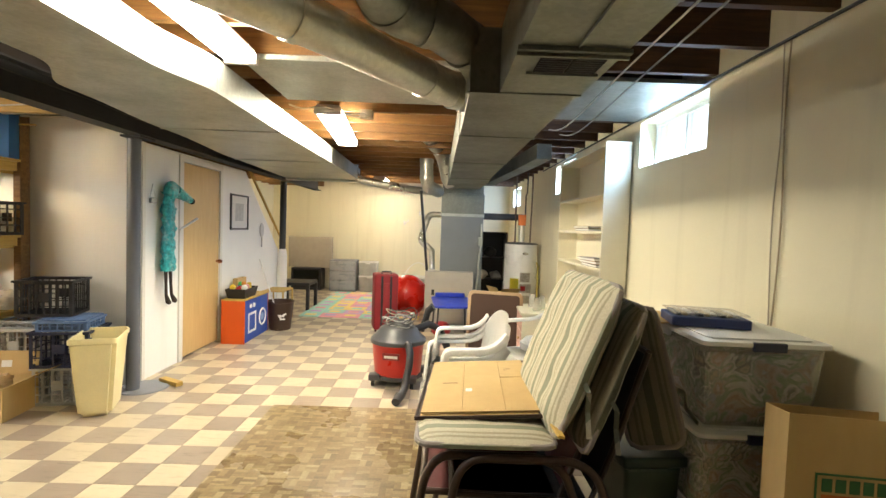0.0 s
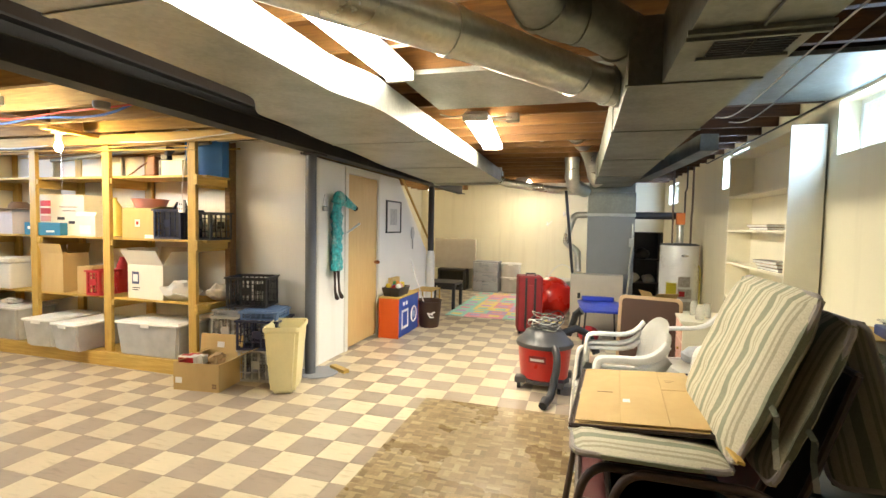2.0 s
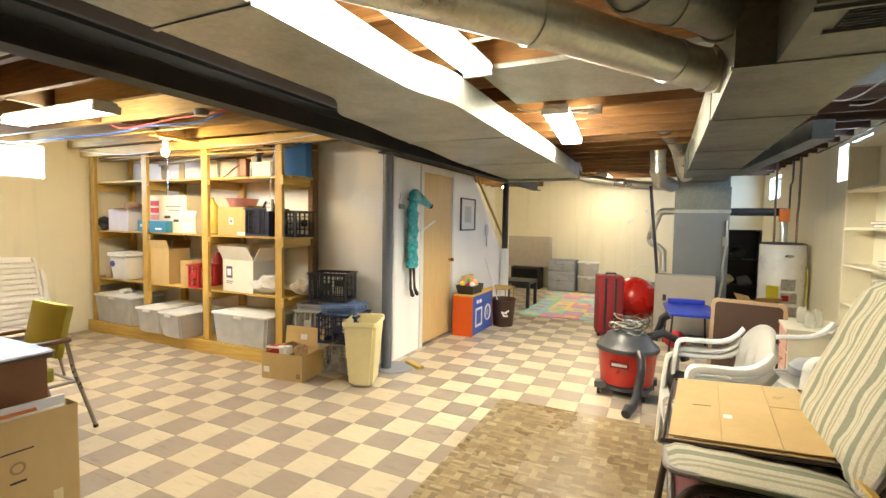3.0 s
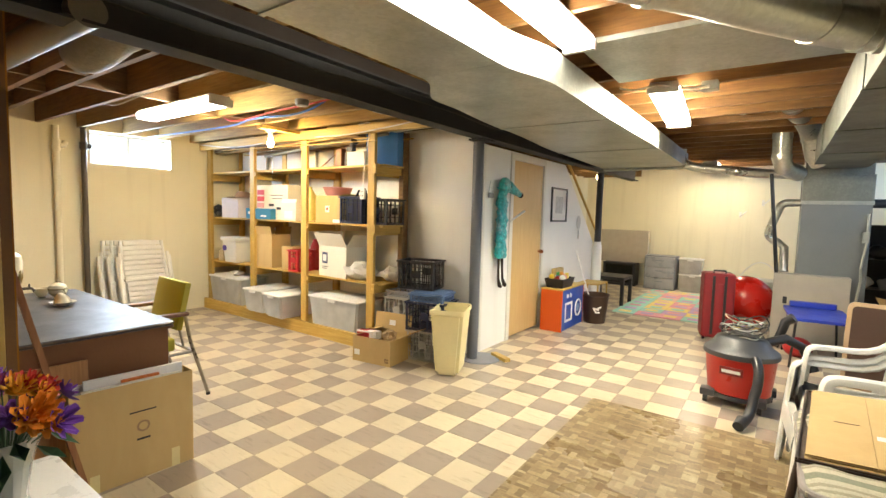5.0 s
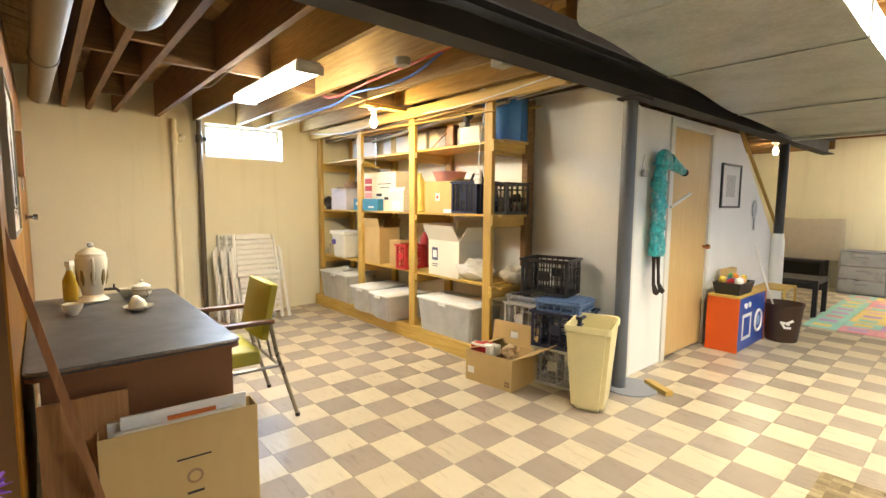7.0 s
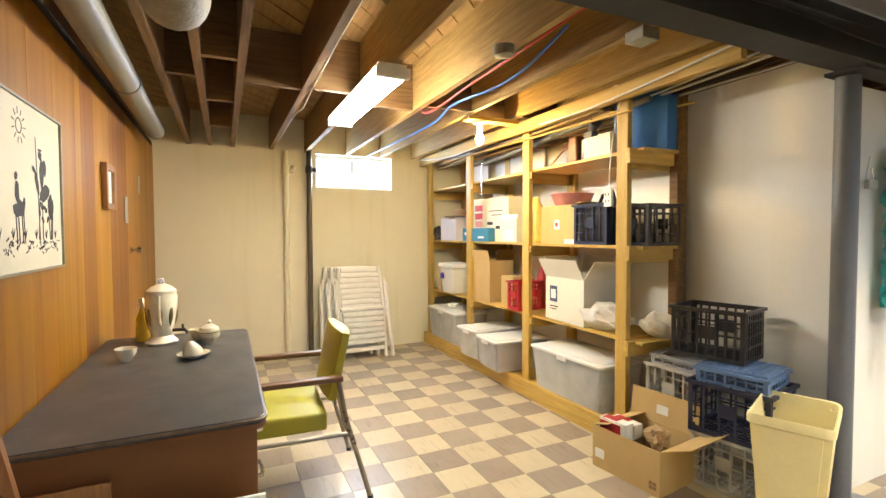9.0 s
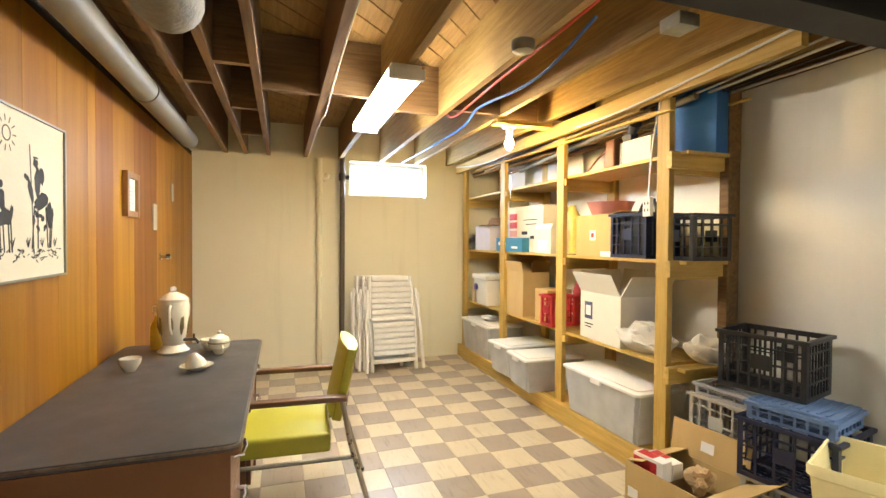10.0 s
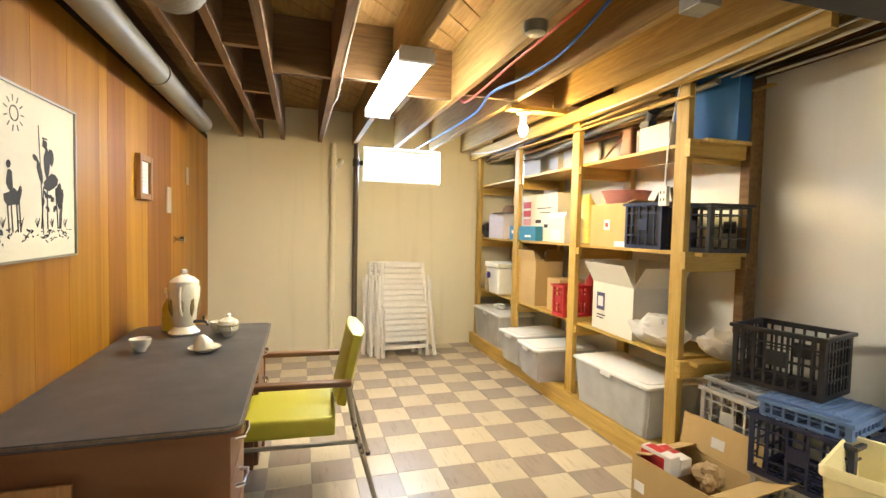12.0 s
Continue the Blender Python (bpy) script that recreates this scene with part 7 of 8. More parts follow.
cord_m = [M("grey cord", (0.07, 0.07, 0.07), 0.5), M("white cord", (0.5, 0.5, 0.47), 0.5), black_plastic, M("tan cord jacket", (0.3, 0.25, 0.18), 0.5)]
for k in range(13):
    r, cx, cy, zc = rg.uniform(0.07, 0.15), rg.uniform(-0.05, 0.06), rg.uniform(-0.05, 0.05), 0.52 + 0.009 * k
    tx, ty, ph = rg.uniform(-0.35, 0.35), rg.uniform(-0.35, 0.35), rg.uniform(0, 6)
    bm = bmn()
    tube(bm, [(cx + r * math.cos(a), cy + r * 0.8 * math.sin(a) + 0.015 * math.sin(2 * a + ph), max(0.505, zc + r * (tx * math.cos(a) + ty * math.sin(a)) + 0.012 * math.sin(3 * a + ph))) for a in (2 * math.pi * j / 30 for j in range(30))], 0.0048, 6, True)
    part("coiled_cord", bm, cord_m[(0, 1, 2, 0, 1, 3)[k % 6]], vc, smooth=True)
bm = bmn()
tube(bm, [(0.2, 0.1, 0.45), (0.24, 0.12, 0.56), (0.26, 0.13, 0.64), (0.31, 0.12, 0.68)], [0.03, 0.03, 0.034, 0.038], 12)
part("wand_end", bm, black_plastic, vc, smooth=True)
bm = bmn()
one(bm, (-0.05, 0.05, -0.06, 0.06, 0.525, 0.56))
part("switch_box", bev(bm, 0.008), M("mid grey plastic", (0.2, 0.2, 0.21), 0.4), vc)
bm = bmn()
tube(bm, [(0.15, 0.02, 0.48), (0.27, 0.1, 0.52), (0.38, 0.14, 0.46), (0.45, 0.12, 0.3)], 0.035, 12)
part("hose", bm, black_plastic, vc, smooth=True)

# blue child's table
blp = M("royal blue plastic", (0.025, 0.05, 0.40), 0.4)
bt2 = thing("child_table", "low blue plastic table on thin black legs", "table", pose(0.25, 5.93, 0, 0, 0, 4))
bm = bmn()
prism(bm, rounded(0.25, 0.4, 0.05), 2, 0.46, 0.49)
part("top", bev(bm, 0.008), blp, bt2, smooth=True)
bm = bmn()
prism(bm, rounded(0.2, 0.04, 0.035), 2, 0.4905, 0.55)
turn(bm.verts, pose(0, 0.35, 0))
part("back_lip", bev(bm, 0.01), blp, bt2, smooth=True)
for sx in (-1, 1):
    for sy in (-1, 1):
        bm = bmn()
        cyl(bm, (sx * 0.23, sy * 0.37, 0), (sx * 0.2, sy * 0.34, 0.459), 0.011, n=8)
        part("leg", bm, black_plastic, bt2)
rt = thing("red_toy", "low red plastic toy under the blue table", "toy", pose(0.12, 6.05, 0))
bm = bmn()
bmesh.ops.create_uvsphere(bm, u_segments=16, v_segments=10, radius=0.13)
for v in bm.verts:
    v.co.z = max(0.0005, v.co.z * 0.8 + 0.1)
part("shell", bm, red_pl, rt, smooth=True)

# folded card table standing on edge
ct = thing("folded_card_table", "folded brown card table with a tan rim standing on edge", "folding table", pose(0.69, 5.15, 0.0, -8, 0, -14))
bm = bmn()
prism(bm, [(x, z_ + 0.365) for x, z_ in rounded(0.31, 0.365, 0.06)], 1, -0.015, 0.015)
part("rim", bev(bm, 0.006), M("tan metal rim", (0.35, 0.24, 0.14), 0.45), ct, smooth=True)
bm = bmn()
prism(bm, [(x, z_ + 0.365) for x, z_ in rounded(0.275, 0.33, 0.04)], 1, -0.019, -0.0155)
part("panel", bm, M("brown vinyl", (0.05, 0.022, 0.012), 0.6), ct)
for x in (-0.2, 0.2):
    bm = bmn()
    cyl(bm, (x, 0.03, 0.0), (x, 0.03, 0.6), 0.012, n=8)
    part("folded_leg", bm, leg_metal, ct)


# stacked white garden chairs
def strip(bm, pts, half, thick, along=0):
    """A bent band through pts, half as wide to each side along an axis."""
    off = Vector((half, 0, 0)) if along == 0 else Vector((0, half, 0))
    A = [bm.verts.new(Vector(p) - off) for p in pts]
    B = [bm.verts.new(Vector(p) + off) for p in pts]
    for k in range(len(pts) - 1):
        bm.faces.new((A[k], B[k], B[k + 1], A[k + 1]))
    bmesh.ops.solidify(bm, geom=bm.faces[:], thickness=thick)


def moulded(bm, path, s, xo, deep=0.02):
    """A moulded band with a rolled edge; path rows are y, z, width, skirt; s is the side."""
    rows = []
    for k, (y, z_, w, sk) in enumerate(path):
        p, q = path[max(k - 1, 0)], path[min(k + 1, len(path) - 1)]
        d = Vector((0, q[0] - p[0], q[1] - p[1])).normalized()
        n = Vector((0, d.z, -d.y))
        P = Vector((0, y, z_))
        rows.append([bm.verts.new(P + n * t + Vector((s * x, 0, 0))) for x, t in ((xo - w, deep), (xo - w + 0.008, 0.004), (xo - w + 0.02, 0), (xo - 0.02, 0), (xo - 0.006, 0.006), (xo, 0.02), (xo, sk))])
    for A, B in zip(rows, rows[1:]):
        for j in range(6):
            bm.faces.new((A[j], A[j + 1], B[j + 1], B[j]))
    bmesh.ops.recalc_face_normals(bm, faces=bm.faces[:])
    bmesh.ops.solidify(bm, geom=bm.faces[:], thickness=0.005)


def garden_chair(m, label="white moulded plastic garden chair in a stack"):
    """A one-piece low-backed chair; faces -y; the seat about 0.42 m up."""
    th = thing("garden_chair", label, "chair", m, "white garden chairs")
    bm = bmn()
    n = 12
    rows = []
    for k in range(n + 1):
        t = k / n
        y, z_ = -0.29 + 0.52 * t, 0.415 - 0.03 * math.sin(math.pi * t) - 0.02 * t
        if k == 0:
            z_ -= 0.02
        rows.append([bm.verts.new((x * (0.27 - 0.03 * t), y, z_ - 0.014 * (1 - x * x))) for x in (-1, -0.6, -0.2, 0.2, 0.6, 1)])
    for A, B in zip(rows, rows[1:]):
        for j in range(5):
            bm.faces.new((A[j], A[j + 1], B[j + 1], B[j]))
    bmesh.ops.solidify(bm, geom=bm.faces[:], thickness=0.008)
    part("seat", bm, white_plastic, th, smooth=True)
    bm = bmn()
    strip(bm, [(0, -0.287, 0.392), (0, -0.297, 0.37), (0, -0.302, 0.33), (0, -0.303, 0.29)], 0.235, 0.006)
    part("front_apron", bm, white_plastic, th, smooth=True)
    bm = bmn()
    cols, lev = 20, 10
    grid = []
    for r in range(lev + 1):
        v = r / lev
        row = []
        for q in range(cols + 1):
            u = -1 + 2 * q / cols
            top = 0.83 - 0.14 * abs(u) ** 3
            z_ = 0.39 + (top - 0.39) * v
            y = 0.2 + 0.155 * v - 0.02 * v * v - (0.03 + 0.07 * v) * u * u + (0.016 if r == lev else 0)
            row.append(bm.verts.new((u * (0.235 + 0.045 * v), y, z_)))
        grid.append(row)
    for r in range(lev):
        for q in range(cols):
            if q in (3, 7, 12, 16) and 2 <= r <= 6:
                continue
            bm.faces.new((grid[r][q], grid[r][q + 1], grid[r + 1][q + 1], grid[r + 1][q]))
    bmesh.ops.solidify(bm, geom=bm.faces[:], thickness=0.009)
    part("backrest", bm, white_plastic, th, smooth=True)
    for s in (-1, 1):
        bm = bmn()
        moulded(bm, [(-0.275, 0.555, 0.1, 0.06), (-0.272, 0.585, 0.09, 0.055), (-0.262, 0.612, 0.078, 0.05), (-0.24, 0.632, 0.07, 0.045), (-0.2, 0.643, 0.066, 0.04), (-0.1, 0.646, 0.064, 0.04), (0.02, 0.646, 0.062, 0.04), (0.1, 0.655, 0.062, 0.045), (0.16, 0.676, 0.062, 0.05), (0.21, 0.71, 0.06, 0.05), (0.25, 0.755, 0.05, 0.045)], s, 0.318)
        part("armrest", bm, white_plastic, th, smooth=True)
        bm = bmn()
        moulded(bm, [(-0.318, 0.0, 0.062, 0.045), (-0.305, 0.2, 0.078, 0.055), (-0.293, 0.38, 0.1, 0.065), (-0.2765, 0.552, 0.1, 0.062)], s, 0.3175)
        part("leg", bm, white_plastic, th, smooth=True)
        bm = bmn()
        moulded(bm, [(0.21, 0.46, 0.09, 0.07), (0.245, 0.3, 0.08, 0.065), (0.3, 0.0, 0.06, 0.045)], s, 0.3)
        part("leg", bm, white_plastic, th, smooth=True)
        part("side_rail", bev(one(bmn(), (min(s * 0.262, s * 0.292), max(s * 0.262, s * 0.292), -0.25, 0.2, 0.355, 0.395)), 0.01), white_plastic, th, smooth=True)
    return th


gc = garden_chair(pose(0.24, 3.06, 0, 0, 0, -86) @ Matrix.Diagonal((1.05, 0.85, 0.95, 1.0)))
for k in (1, 2):
    copy_thing(gc, pose(0.24 + 0.012 * k, 3.06, 0.062 * k, 0, 0, -86) @ Matrix.Diagonal((1.05, 0.85, 0.95, 1.0)))
g2 = garden_chair(pose(0.95, 3.85, 0, 0, 0, -70), "white moulded plastic garden chair beside the bookcase")
bag2 = thing("clothes_heap", "heap of grey and dark clothes on a garden chair", "clothes", pose(0.93, 3.85, 0.425))
bm = bmn()
bmesh.ops.create_icosphere(bm, subdivisions=3, radius=0.17)
for v in bm.verts:
    v.co *= 0.9 + 0.35 * noise.noise(v.co * 9)
    v.co.z = max(0.0, v.co.z * 0.6 + 0.04)
part("cloth", bm, cloth_b, bag2, smooth=True)

# patio chairs with striped cushions
striped = stripes_mat("striped cushion cloth")
# same stripes at half brightness: shade behind the front cushion, put into the colour
shaded_stripes = stripes_mat("shaded striped cushion cloth", 0.5)
piping = M("mauve grey piping", (0.3, 0.27, 0.25), 0.8)
choc = M("chocolate tube frame", (0.05, 0.03, 0.022), 0.4)
maroon = M("maroon sling", (0.09, 0.015, 0.015), 0.7)


def cushion(w, l, t, seed=0, tufts=True):
    """A soft pad, w across (x), l along (y), t thick, lying on z = 0."""
    bm = bmn()
    box(bm, -w, w, -l, l, 0, t)
    bmesh.ops.subdivide_edges(bm, edges=bm.edges[:], cuts=13, use_grid_fill=True)
    for v in bm.verts:
        u, q, s = v.co.x / w, v.co.y / l, (v.co.z - t / 2) / (t / 2)
        edge = (1 - abs(u) ** 5) * (1 - abs(q) ** 5)
        th_ = 0.18 + 0.82 * max(0, edge) ** 0.45
        if tufts:
            for a in (-0.45, 0.45):
                for b in (-0.5, 0.1, 0.65):
                    th_ -= 0.32 * math.exp(-((u - a) ** 2 * w * w + (q - b) ** 2 * l * l) / 0.003)
        v.co.z = t / 2 + s * t / 2 * th_ + 0.004 * noise.noise(v.co * 9 + Vector((seed, 0, 0)))
        v.co.x *= 1 - 0.05 * max(0, abs(q) - 0.6) * 2.5
        v.co.y *= 1 - 0.05 * max(0, abs(u) - 0.6) * 2.5
    return bm


def patio_chair(m, top=1.2, out=0.5, sling=None):
    sling = sling or maroon
    th = thing("patio_chair", "brown tube-frame patio chair under striped cushions", "chair", m)
    for s in (-1, 1):
        bm = bmn()
        tube(bm, [(s * 0.34, 0.36, 0.0), (s * 0.34, 0.3, 0.3), (s * 0.34, 0.27, 0.42)] + arc((s * 0.34, 0.24, 0.5), (s * 0.34, 0.2, 0.57), (s * 0.34, 0.1, 0.58)) + [(s * 0.34, -0.15, 0.58)] + arc((s * 0.34, -0.2, 0.58), (s * 0.34, -0.28, 0.57), (s * 0.34, -0.3, 0.45)) + [(s * 0.34, -0.36, 0.0)], 0.016, 10)
        part("leg_loop", bm, choc, th, smooth=True)
        bm = bmn()
        tube(bm, [(s * 0.3, -0.3, 0.42), (s * 0.3, 0.22, 0.4), (s * 0.3, 0.3, 0.6), (s * 0.29, out, top)], 0.013, 8)
        part("seat_rail", bm, choc, th, smooth=True)
    bm = bmn()
    tube(bm, [(-0.3, -0.3, 0.42), (0.3, -0.3, 0.42)], 0.013, 8)
    part("front_rail", bm, choc, th, smooth=True)
    bm = bmn()
    tube(bm, [(-0.29, out, top), (0.29, out, top)], 0.013, 8)
    part("top_rail", bm, choc, th, smooth=True)
    part("sling_seat", one(bmn(), (-0.285, 0.285, -0.29, 0.21, 0.405, 0.413)), sling, th, "maroon sling seat")
    bm = bmn()
    vv = box(bm, -0.28, 0.28, 0, 0.006, 0, top - 0.42)
    turn(vv, pose(0, 0.235, 0.44, -20, 0, 0))
    part("sling_back", bm, sling, th)
    return th


# the chair faces -x; its local -y is the front
PC = pose(0.315, 2.0, 0, 0, 0, -90)
patio_chair(PC, 1.05, 0.46)


def cushion_thing(name, label, m, w, l, t, seed, ties=True, striped=striped):
    th = thing(name, label, "cushion", m)
    part("pad", cushion(w, l, t, seed), striped, th, smooth=True)
    bm = bmn()
    tube(bm, [(x, y, t / 2) for x, y in rounded(w * 0.965, l * 0.965, 0.05)], 0.012, 8, True)
    part("piping", bm, piping, th, smooth=True)
    if ties:
        for s in (-1, 1):
            bm = bmn()
            pts = [Vector((s * w * 0.98, -l * 0.2, t / 2)), Vector((s * (w + 0.03), -l * 0.28, t / 2 - 0.02)), Vector((s * (w + 0.015), -l * 0.5, t / 2 - 0.05)), Vector((s * (w + 0.045), -l * 0.75, t / 2 - 0.08))]
            for p, q in zip(pts, pts[1:]):
                d = (q - p).cross(Vector((s, 0, 0.4))).normalized() * 0.009
                bm.faces.new([bm.verts.new(c) for c in (p - d, p + d, q + d, q - d)])
            bmesh.ops.solidify(bm, geom=bm.faces[:], thickness=0.002)
            part("tie", bm, striped, th)
    return th


cushion_thing("seat_cushion", "striped sage and cream seat cushion on the patio chair", pose(0.25, 2.0, 0.588, 0, 0, -90), 0.37, 0.27, 0.075, 1, False)
back = Matrix.Translation((0.56, 2.0, 0.64)) @ pose(0, 0, 0, 0, 0, -90) @ pose(0, 0, 0, 69, 0, 0)
cushion_thing("back_cushion", "tall striped sage and cream cushion leaning upright", back @ pose(0, 0.3, 0), 0.375, 0.315, 0.115, 2)
cushion_thing("back_cushion", "striped cushion leaning behind the first one", Matrix.Translation((0.655, 1.985, 0.58)) @ pose(0, 0, 0, 0, 0, -90) @ pose(0, 0, 0, 70, 0, 0) @ pose(0, 0.3, 0), 0.37, 0.3, 0.1, 3, True, shaded_stripes)
cushion_thing("back_cushion", "striped cushion in shade hanging down from the chair backs", Matrix.Translation((0.915, 1.86, 0.84)) @ pose(0, 0, 0, 0, 0, -42) @ pose(0, 0, 0, 78, 0, 0) @ pose(0, 0, 0, 0, 0, 19), 0.11, 0.28, 0.045, 4, True, shaded_stripes)
patio_chair(pose(0.43, 1.98, 0, 0, 0, -90), 0.98, 0.42, M("navy grey sling", (0.03, 0.032, 0.04), 0.8))

# flattened cartons on a tray
TRAY = pose(0.262, 2.175, 0.664, 0, -4.5, -4)
tr = thing("serving_tray", "thin dark brown tray board on the seat cushion", "tray", TRAY)
part("board", bev(one(bmn(), (-0.265, 0.262, -0.385, 0.385, 0, 0.008)), 0.002), choc, tr)
for b_ in ((-0.265, -0.257, -0.385, 0.385), (0.254, 0.262, -0.385, 0.385), (-0.2565, 0.2535, -0.385, -0.377), (-0.2565, 0.2535, 0.377, 0.385)):
    part("rim", bev(one(bmn(), (*b_, 0.0083, 0.016)), 0.002, 1), choc, tr)
fold = M("cut edge of cardboard", (0.09, 0.05, 0.02), 0.9)
for k, (dx, dy, r) in enumerate(((0.004, -0.008, -1), (0.006, 0.004, 1.5), (0, 0, 0))):
    fl = thing("flattened_carton", "flattened cardboard carton with a white sticker" if k == 2 else "flattened cardboard carton in a small pile", "cardboard", TRAY @ pose(dx, dy, 0.0085 + 0.0062 * k, 0, 0, r))
    for x0, x1, y0, y1 in ((-0.24, -0.072, -0.365, 0.36), (-0.071, 0.105, -0.365, 0.36), (0.106, 0.238, -0.365, 0.06), (0.106, 0.238, 0.067, 0.355)):
        part("flap", bev(one(bmn(), (x0, x1, y0, y1, 0, 0.005)), 0.0012, 1), card, fl)
    if k == 2:
        part("sticker", one(bmn(), (-0.06, -0.03, -0.13, -0.09, 0.0051, 0.0055)), paper_white, fl)
        part("slit", one(bmn(), (-0.17, -0.1, -0.013, -0.006, 0.0051, 0.0056)), fold, fl)
        part("printed_mark", one(bmn(), (0.13, 0.17, 0.2, 0.203, 0.0051, 0.0054)), fold, fl)
        part("printed_mark", one(bmn(), (0.13, 0.16, 0.18, 0.183, 0.0051, 0.0054)), fold, fl)
sk = thing("lath", "thin pale wooden slat lying against the cushion", "slat", pose(0.47, 2.0, 0.69))
bm = bmn()
box(bm, -0.012, 0.012, -0.42, 0.38, 0, 0.01)
part("slat", turn(bm.verts, pose(0.02, 0, 0, 0, 12, 2)) and bm, pine_y, sk)

# dark green bin under the cushions
gb = thing("green_bin", "dark green plastic storage bin with a lid", "storage bin", pose(0.92, 1.9, 0, 0, 0, 6))
bm = bmn()
taper_box(bm, (0.1, 0.11), (0.12, 0.135), 0.0005, 0.5)
part("tub", bev(bm, 0.02, 3), M("dark green plastic", (0.008, 0.03, 0.02), 0.35), gb, smooth=True)
part("lid", bev(one(bmn(), (-0.135, 0.135, -0.15, 0.15, 0.5005, 0.545)), 0.012, 3), M("dark green lid", (0.01, 0.035, 0.024), 0.35), gb, smooth=True)

# tall stack of storage totes
for k, fill in enumerate(((cloth_c, cloth_b), (cloth_g, cloth_c, cloth_r), (cloth_b, cloth_g, cloth_a))):
    tote(pose(1.29, 1.98, 0.0005 + 0.3495 * k, 0, 0, 88), 0.32, 0.23, 0.348, "large clear tote in a stack, full of packed things", grey_lid, fill, navy)
cs = thing("tool_case", "flat navy case with a clear lid of small bits", "case", pose(1.2, 1.95, 1.0495, 0, 0, -12))
part("tray", bev(one(bmn(), (-0.15, 0.15, -0.1, 0.1, 0, 0.04)), 0.006), M("navy case plastic", (0.015, 0.03, 0.12), 0.4), cs)
for k in range(9):
    part("bit", one(bmn(), (-0.13 + 0.029 * k, -0.11 + 0.029 * k, -0.07 + 0.01 * (k % 3), 0.08, 0.0405, 0.052)), (dark_steel, cloth_a, paper_white)[k % 3], cs)
part("clear_lid", bev(one(bmn(), (-0.145, 0.145, -0.095, 0.095, 0.0525, 0.06)), 0.003), clear("clear case lid", (0.7, 0.7, 0.68), 0.3, 0.1), cs)
ev = thing("manila_envelope", "yellow manila envelope lying on a tote lid", "envelope", pose(1.08, 2.1, 1.0495, 0, 0, 20))
part("envelope", one(bmn(), (-0.13, 0.1, -0.14, 0.12, 0, 0.004)), M("manila paper", (0.6, 0.4, 0.12), 0.8), ev)
mb = carton(pose(1.375, 1.44, 0.003, -4, 2.5, -3), 0.2, 0.06, 0.845, "tall brown moving carton with a green printed mark", (), name="moving_carton")
gpr, opr = M("green print", (0.03, 0.13, 0.04), 0.7), M("orange print", (0.55, 0.16, 0.03), 0.7)
part("printed_frame", one(bmn(), (-0.1, 0.14, -0.0622, -0.0605, 0.56, 0.567), (-0.1, 0.14, -0.0622, -0.0605, 0.655, 0.662), (-0.107, -0.1002, -0.0622, -0.0605, 0.56, 0.662), (0.1402, 0.147, -0.0622, -0.0605, 0.56, 0.662)), gpr, mb)
for k in range(5):
    part("printed_mark", one(bmn(), (-0.085 + 0.044 * k, -0.052 + 0.044 * k, -0.0622, -0.0605, 0.602, 0.645)), gpr, mb)
part("printed_mark", one(bmn(), (-0.085, 0.05, -0.0622, -0.0605, 0.573, 0.593)), opr, mb)

# white bookcase
bc = thing("bookcase", "tall white bookcase with a few books and papers", "bookcase", pose(1.37, 3.76, 0))
WB = M("white bookcase paint", (0.76, 0.72, 0.58), 0.45, 0, 0.05)
BL = 1.4
part("side_panel", bev(one(bmn(), (0, 0.215, 0, 0.02, 0, 2.17)), 0.002, 1), WB, bc)
part("side_panel", bev(one(bmn(), (0, 0.215, BL - 0.02, BL, 0, 2.17)), 0.002, 1), WB, bc)
part("back_panel", one(bmn(), (0.205, 0.2145, 0.0205, BL - 0.0205, 0.01, 2.169)), WB, bc)
SH = (0.06, 0.45, 0.8, 1.13, 1.44, 1.76, 2.15)
for z_ in SH:
    part("shelf", one(bmn(), (0.002, 0.2045, 0.0205, BL - 0.0205, z_ - 0.02, z_)), WB, bc)
book_m = [M("dark book", (0.05, 0.05, 0.06), 0.6), M("tan book", (0.4, 0.28, 0.15), 0.6), M("grey book", (0.3, 0.3, 0.3), 0.6), paper_white]
for z_, y0, n in ((1.13, 0.35, 3), (1.44, 0.6, 2), (0.8, 0.4, 3)):
    for k in range(n):
        bk_ = thing("book", "closed book lying flat on a bookcase shelf", "book", pose(1.45, 3.76 + y0 + 0.02 * k, z_ + 0.0005 + 0.024 * k, 0, 0, 4 * k))
        part("cover", one(bmn(), (-0.07, 0.07, -0.22 + 0.04 * k, 0.2, 0, 0.003), (-0.07, 0.07, -0.22 + 0.04 * k, 0.2, 0.0195, 0.0225), (0.0665, 0.07, -0.22 + 0.04 * k, 0.2, 0.003, 0.0195)), book_m[k % 3], bk_)
        part("pages", one(bmn(), (-0.066, 0.066, -0.215 + 0.04 * k, 0.195, 0.0032, 0.0193)), paper_white, bk_)

# small chest with jars
ch = thing("small_chest", "cream chest with pale pink drawers", "chest", pose(1.13, 5.0, 0, 0, 0, -4))
part("body", bev(one(bmn(), (-0.18, 0.2, -0.3, 0.3, 0.0, 0.56)), 0.003, 1), WB, ch)
part("top", bev(one(bmn(), (-0.2, 0.21, -0.32, 0.32, 0.5605, 0.585)), 0.004), WB, ch)
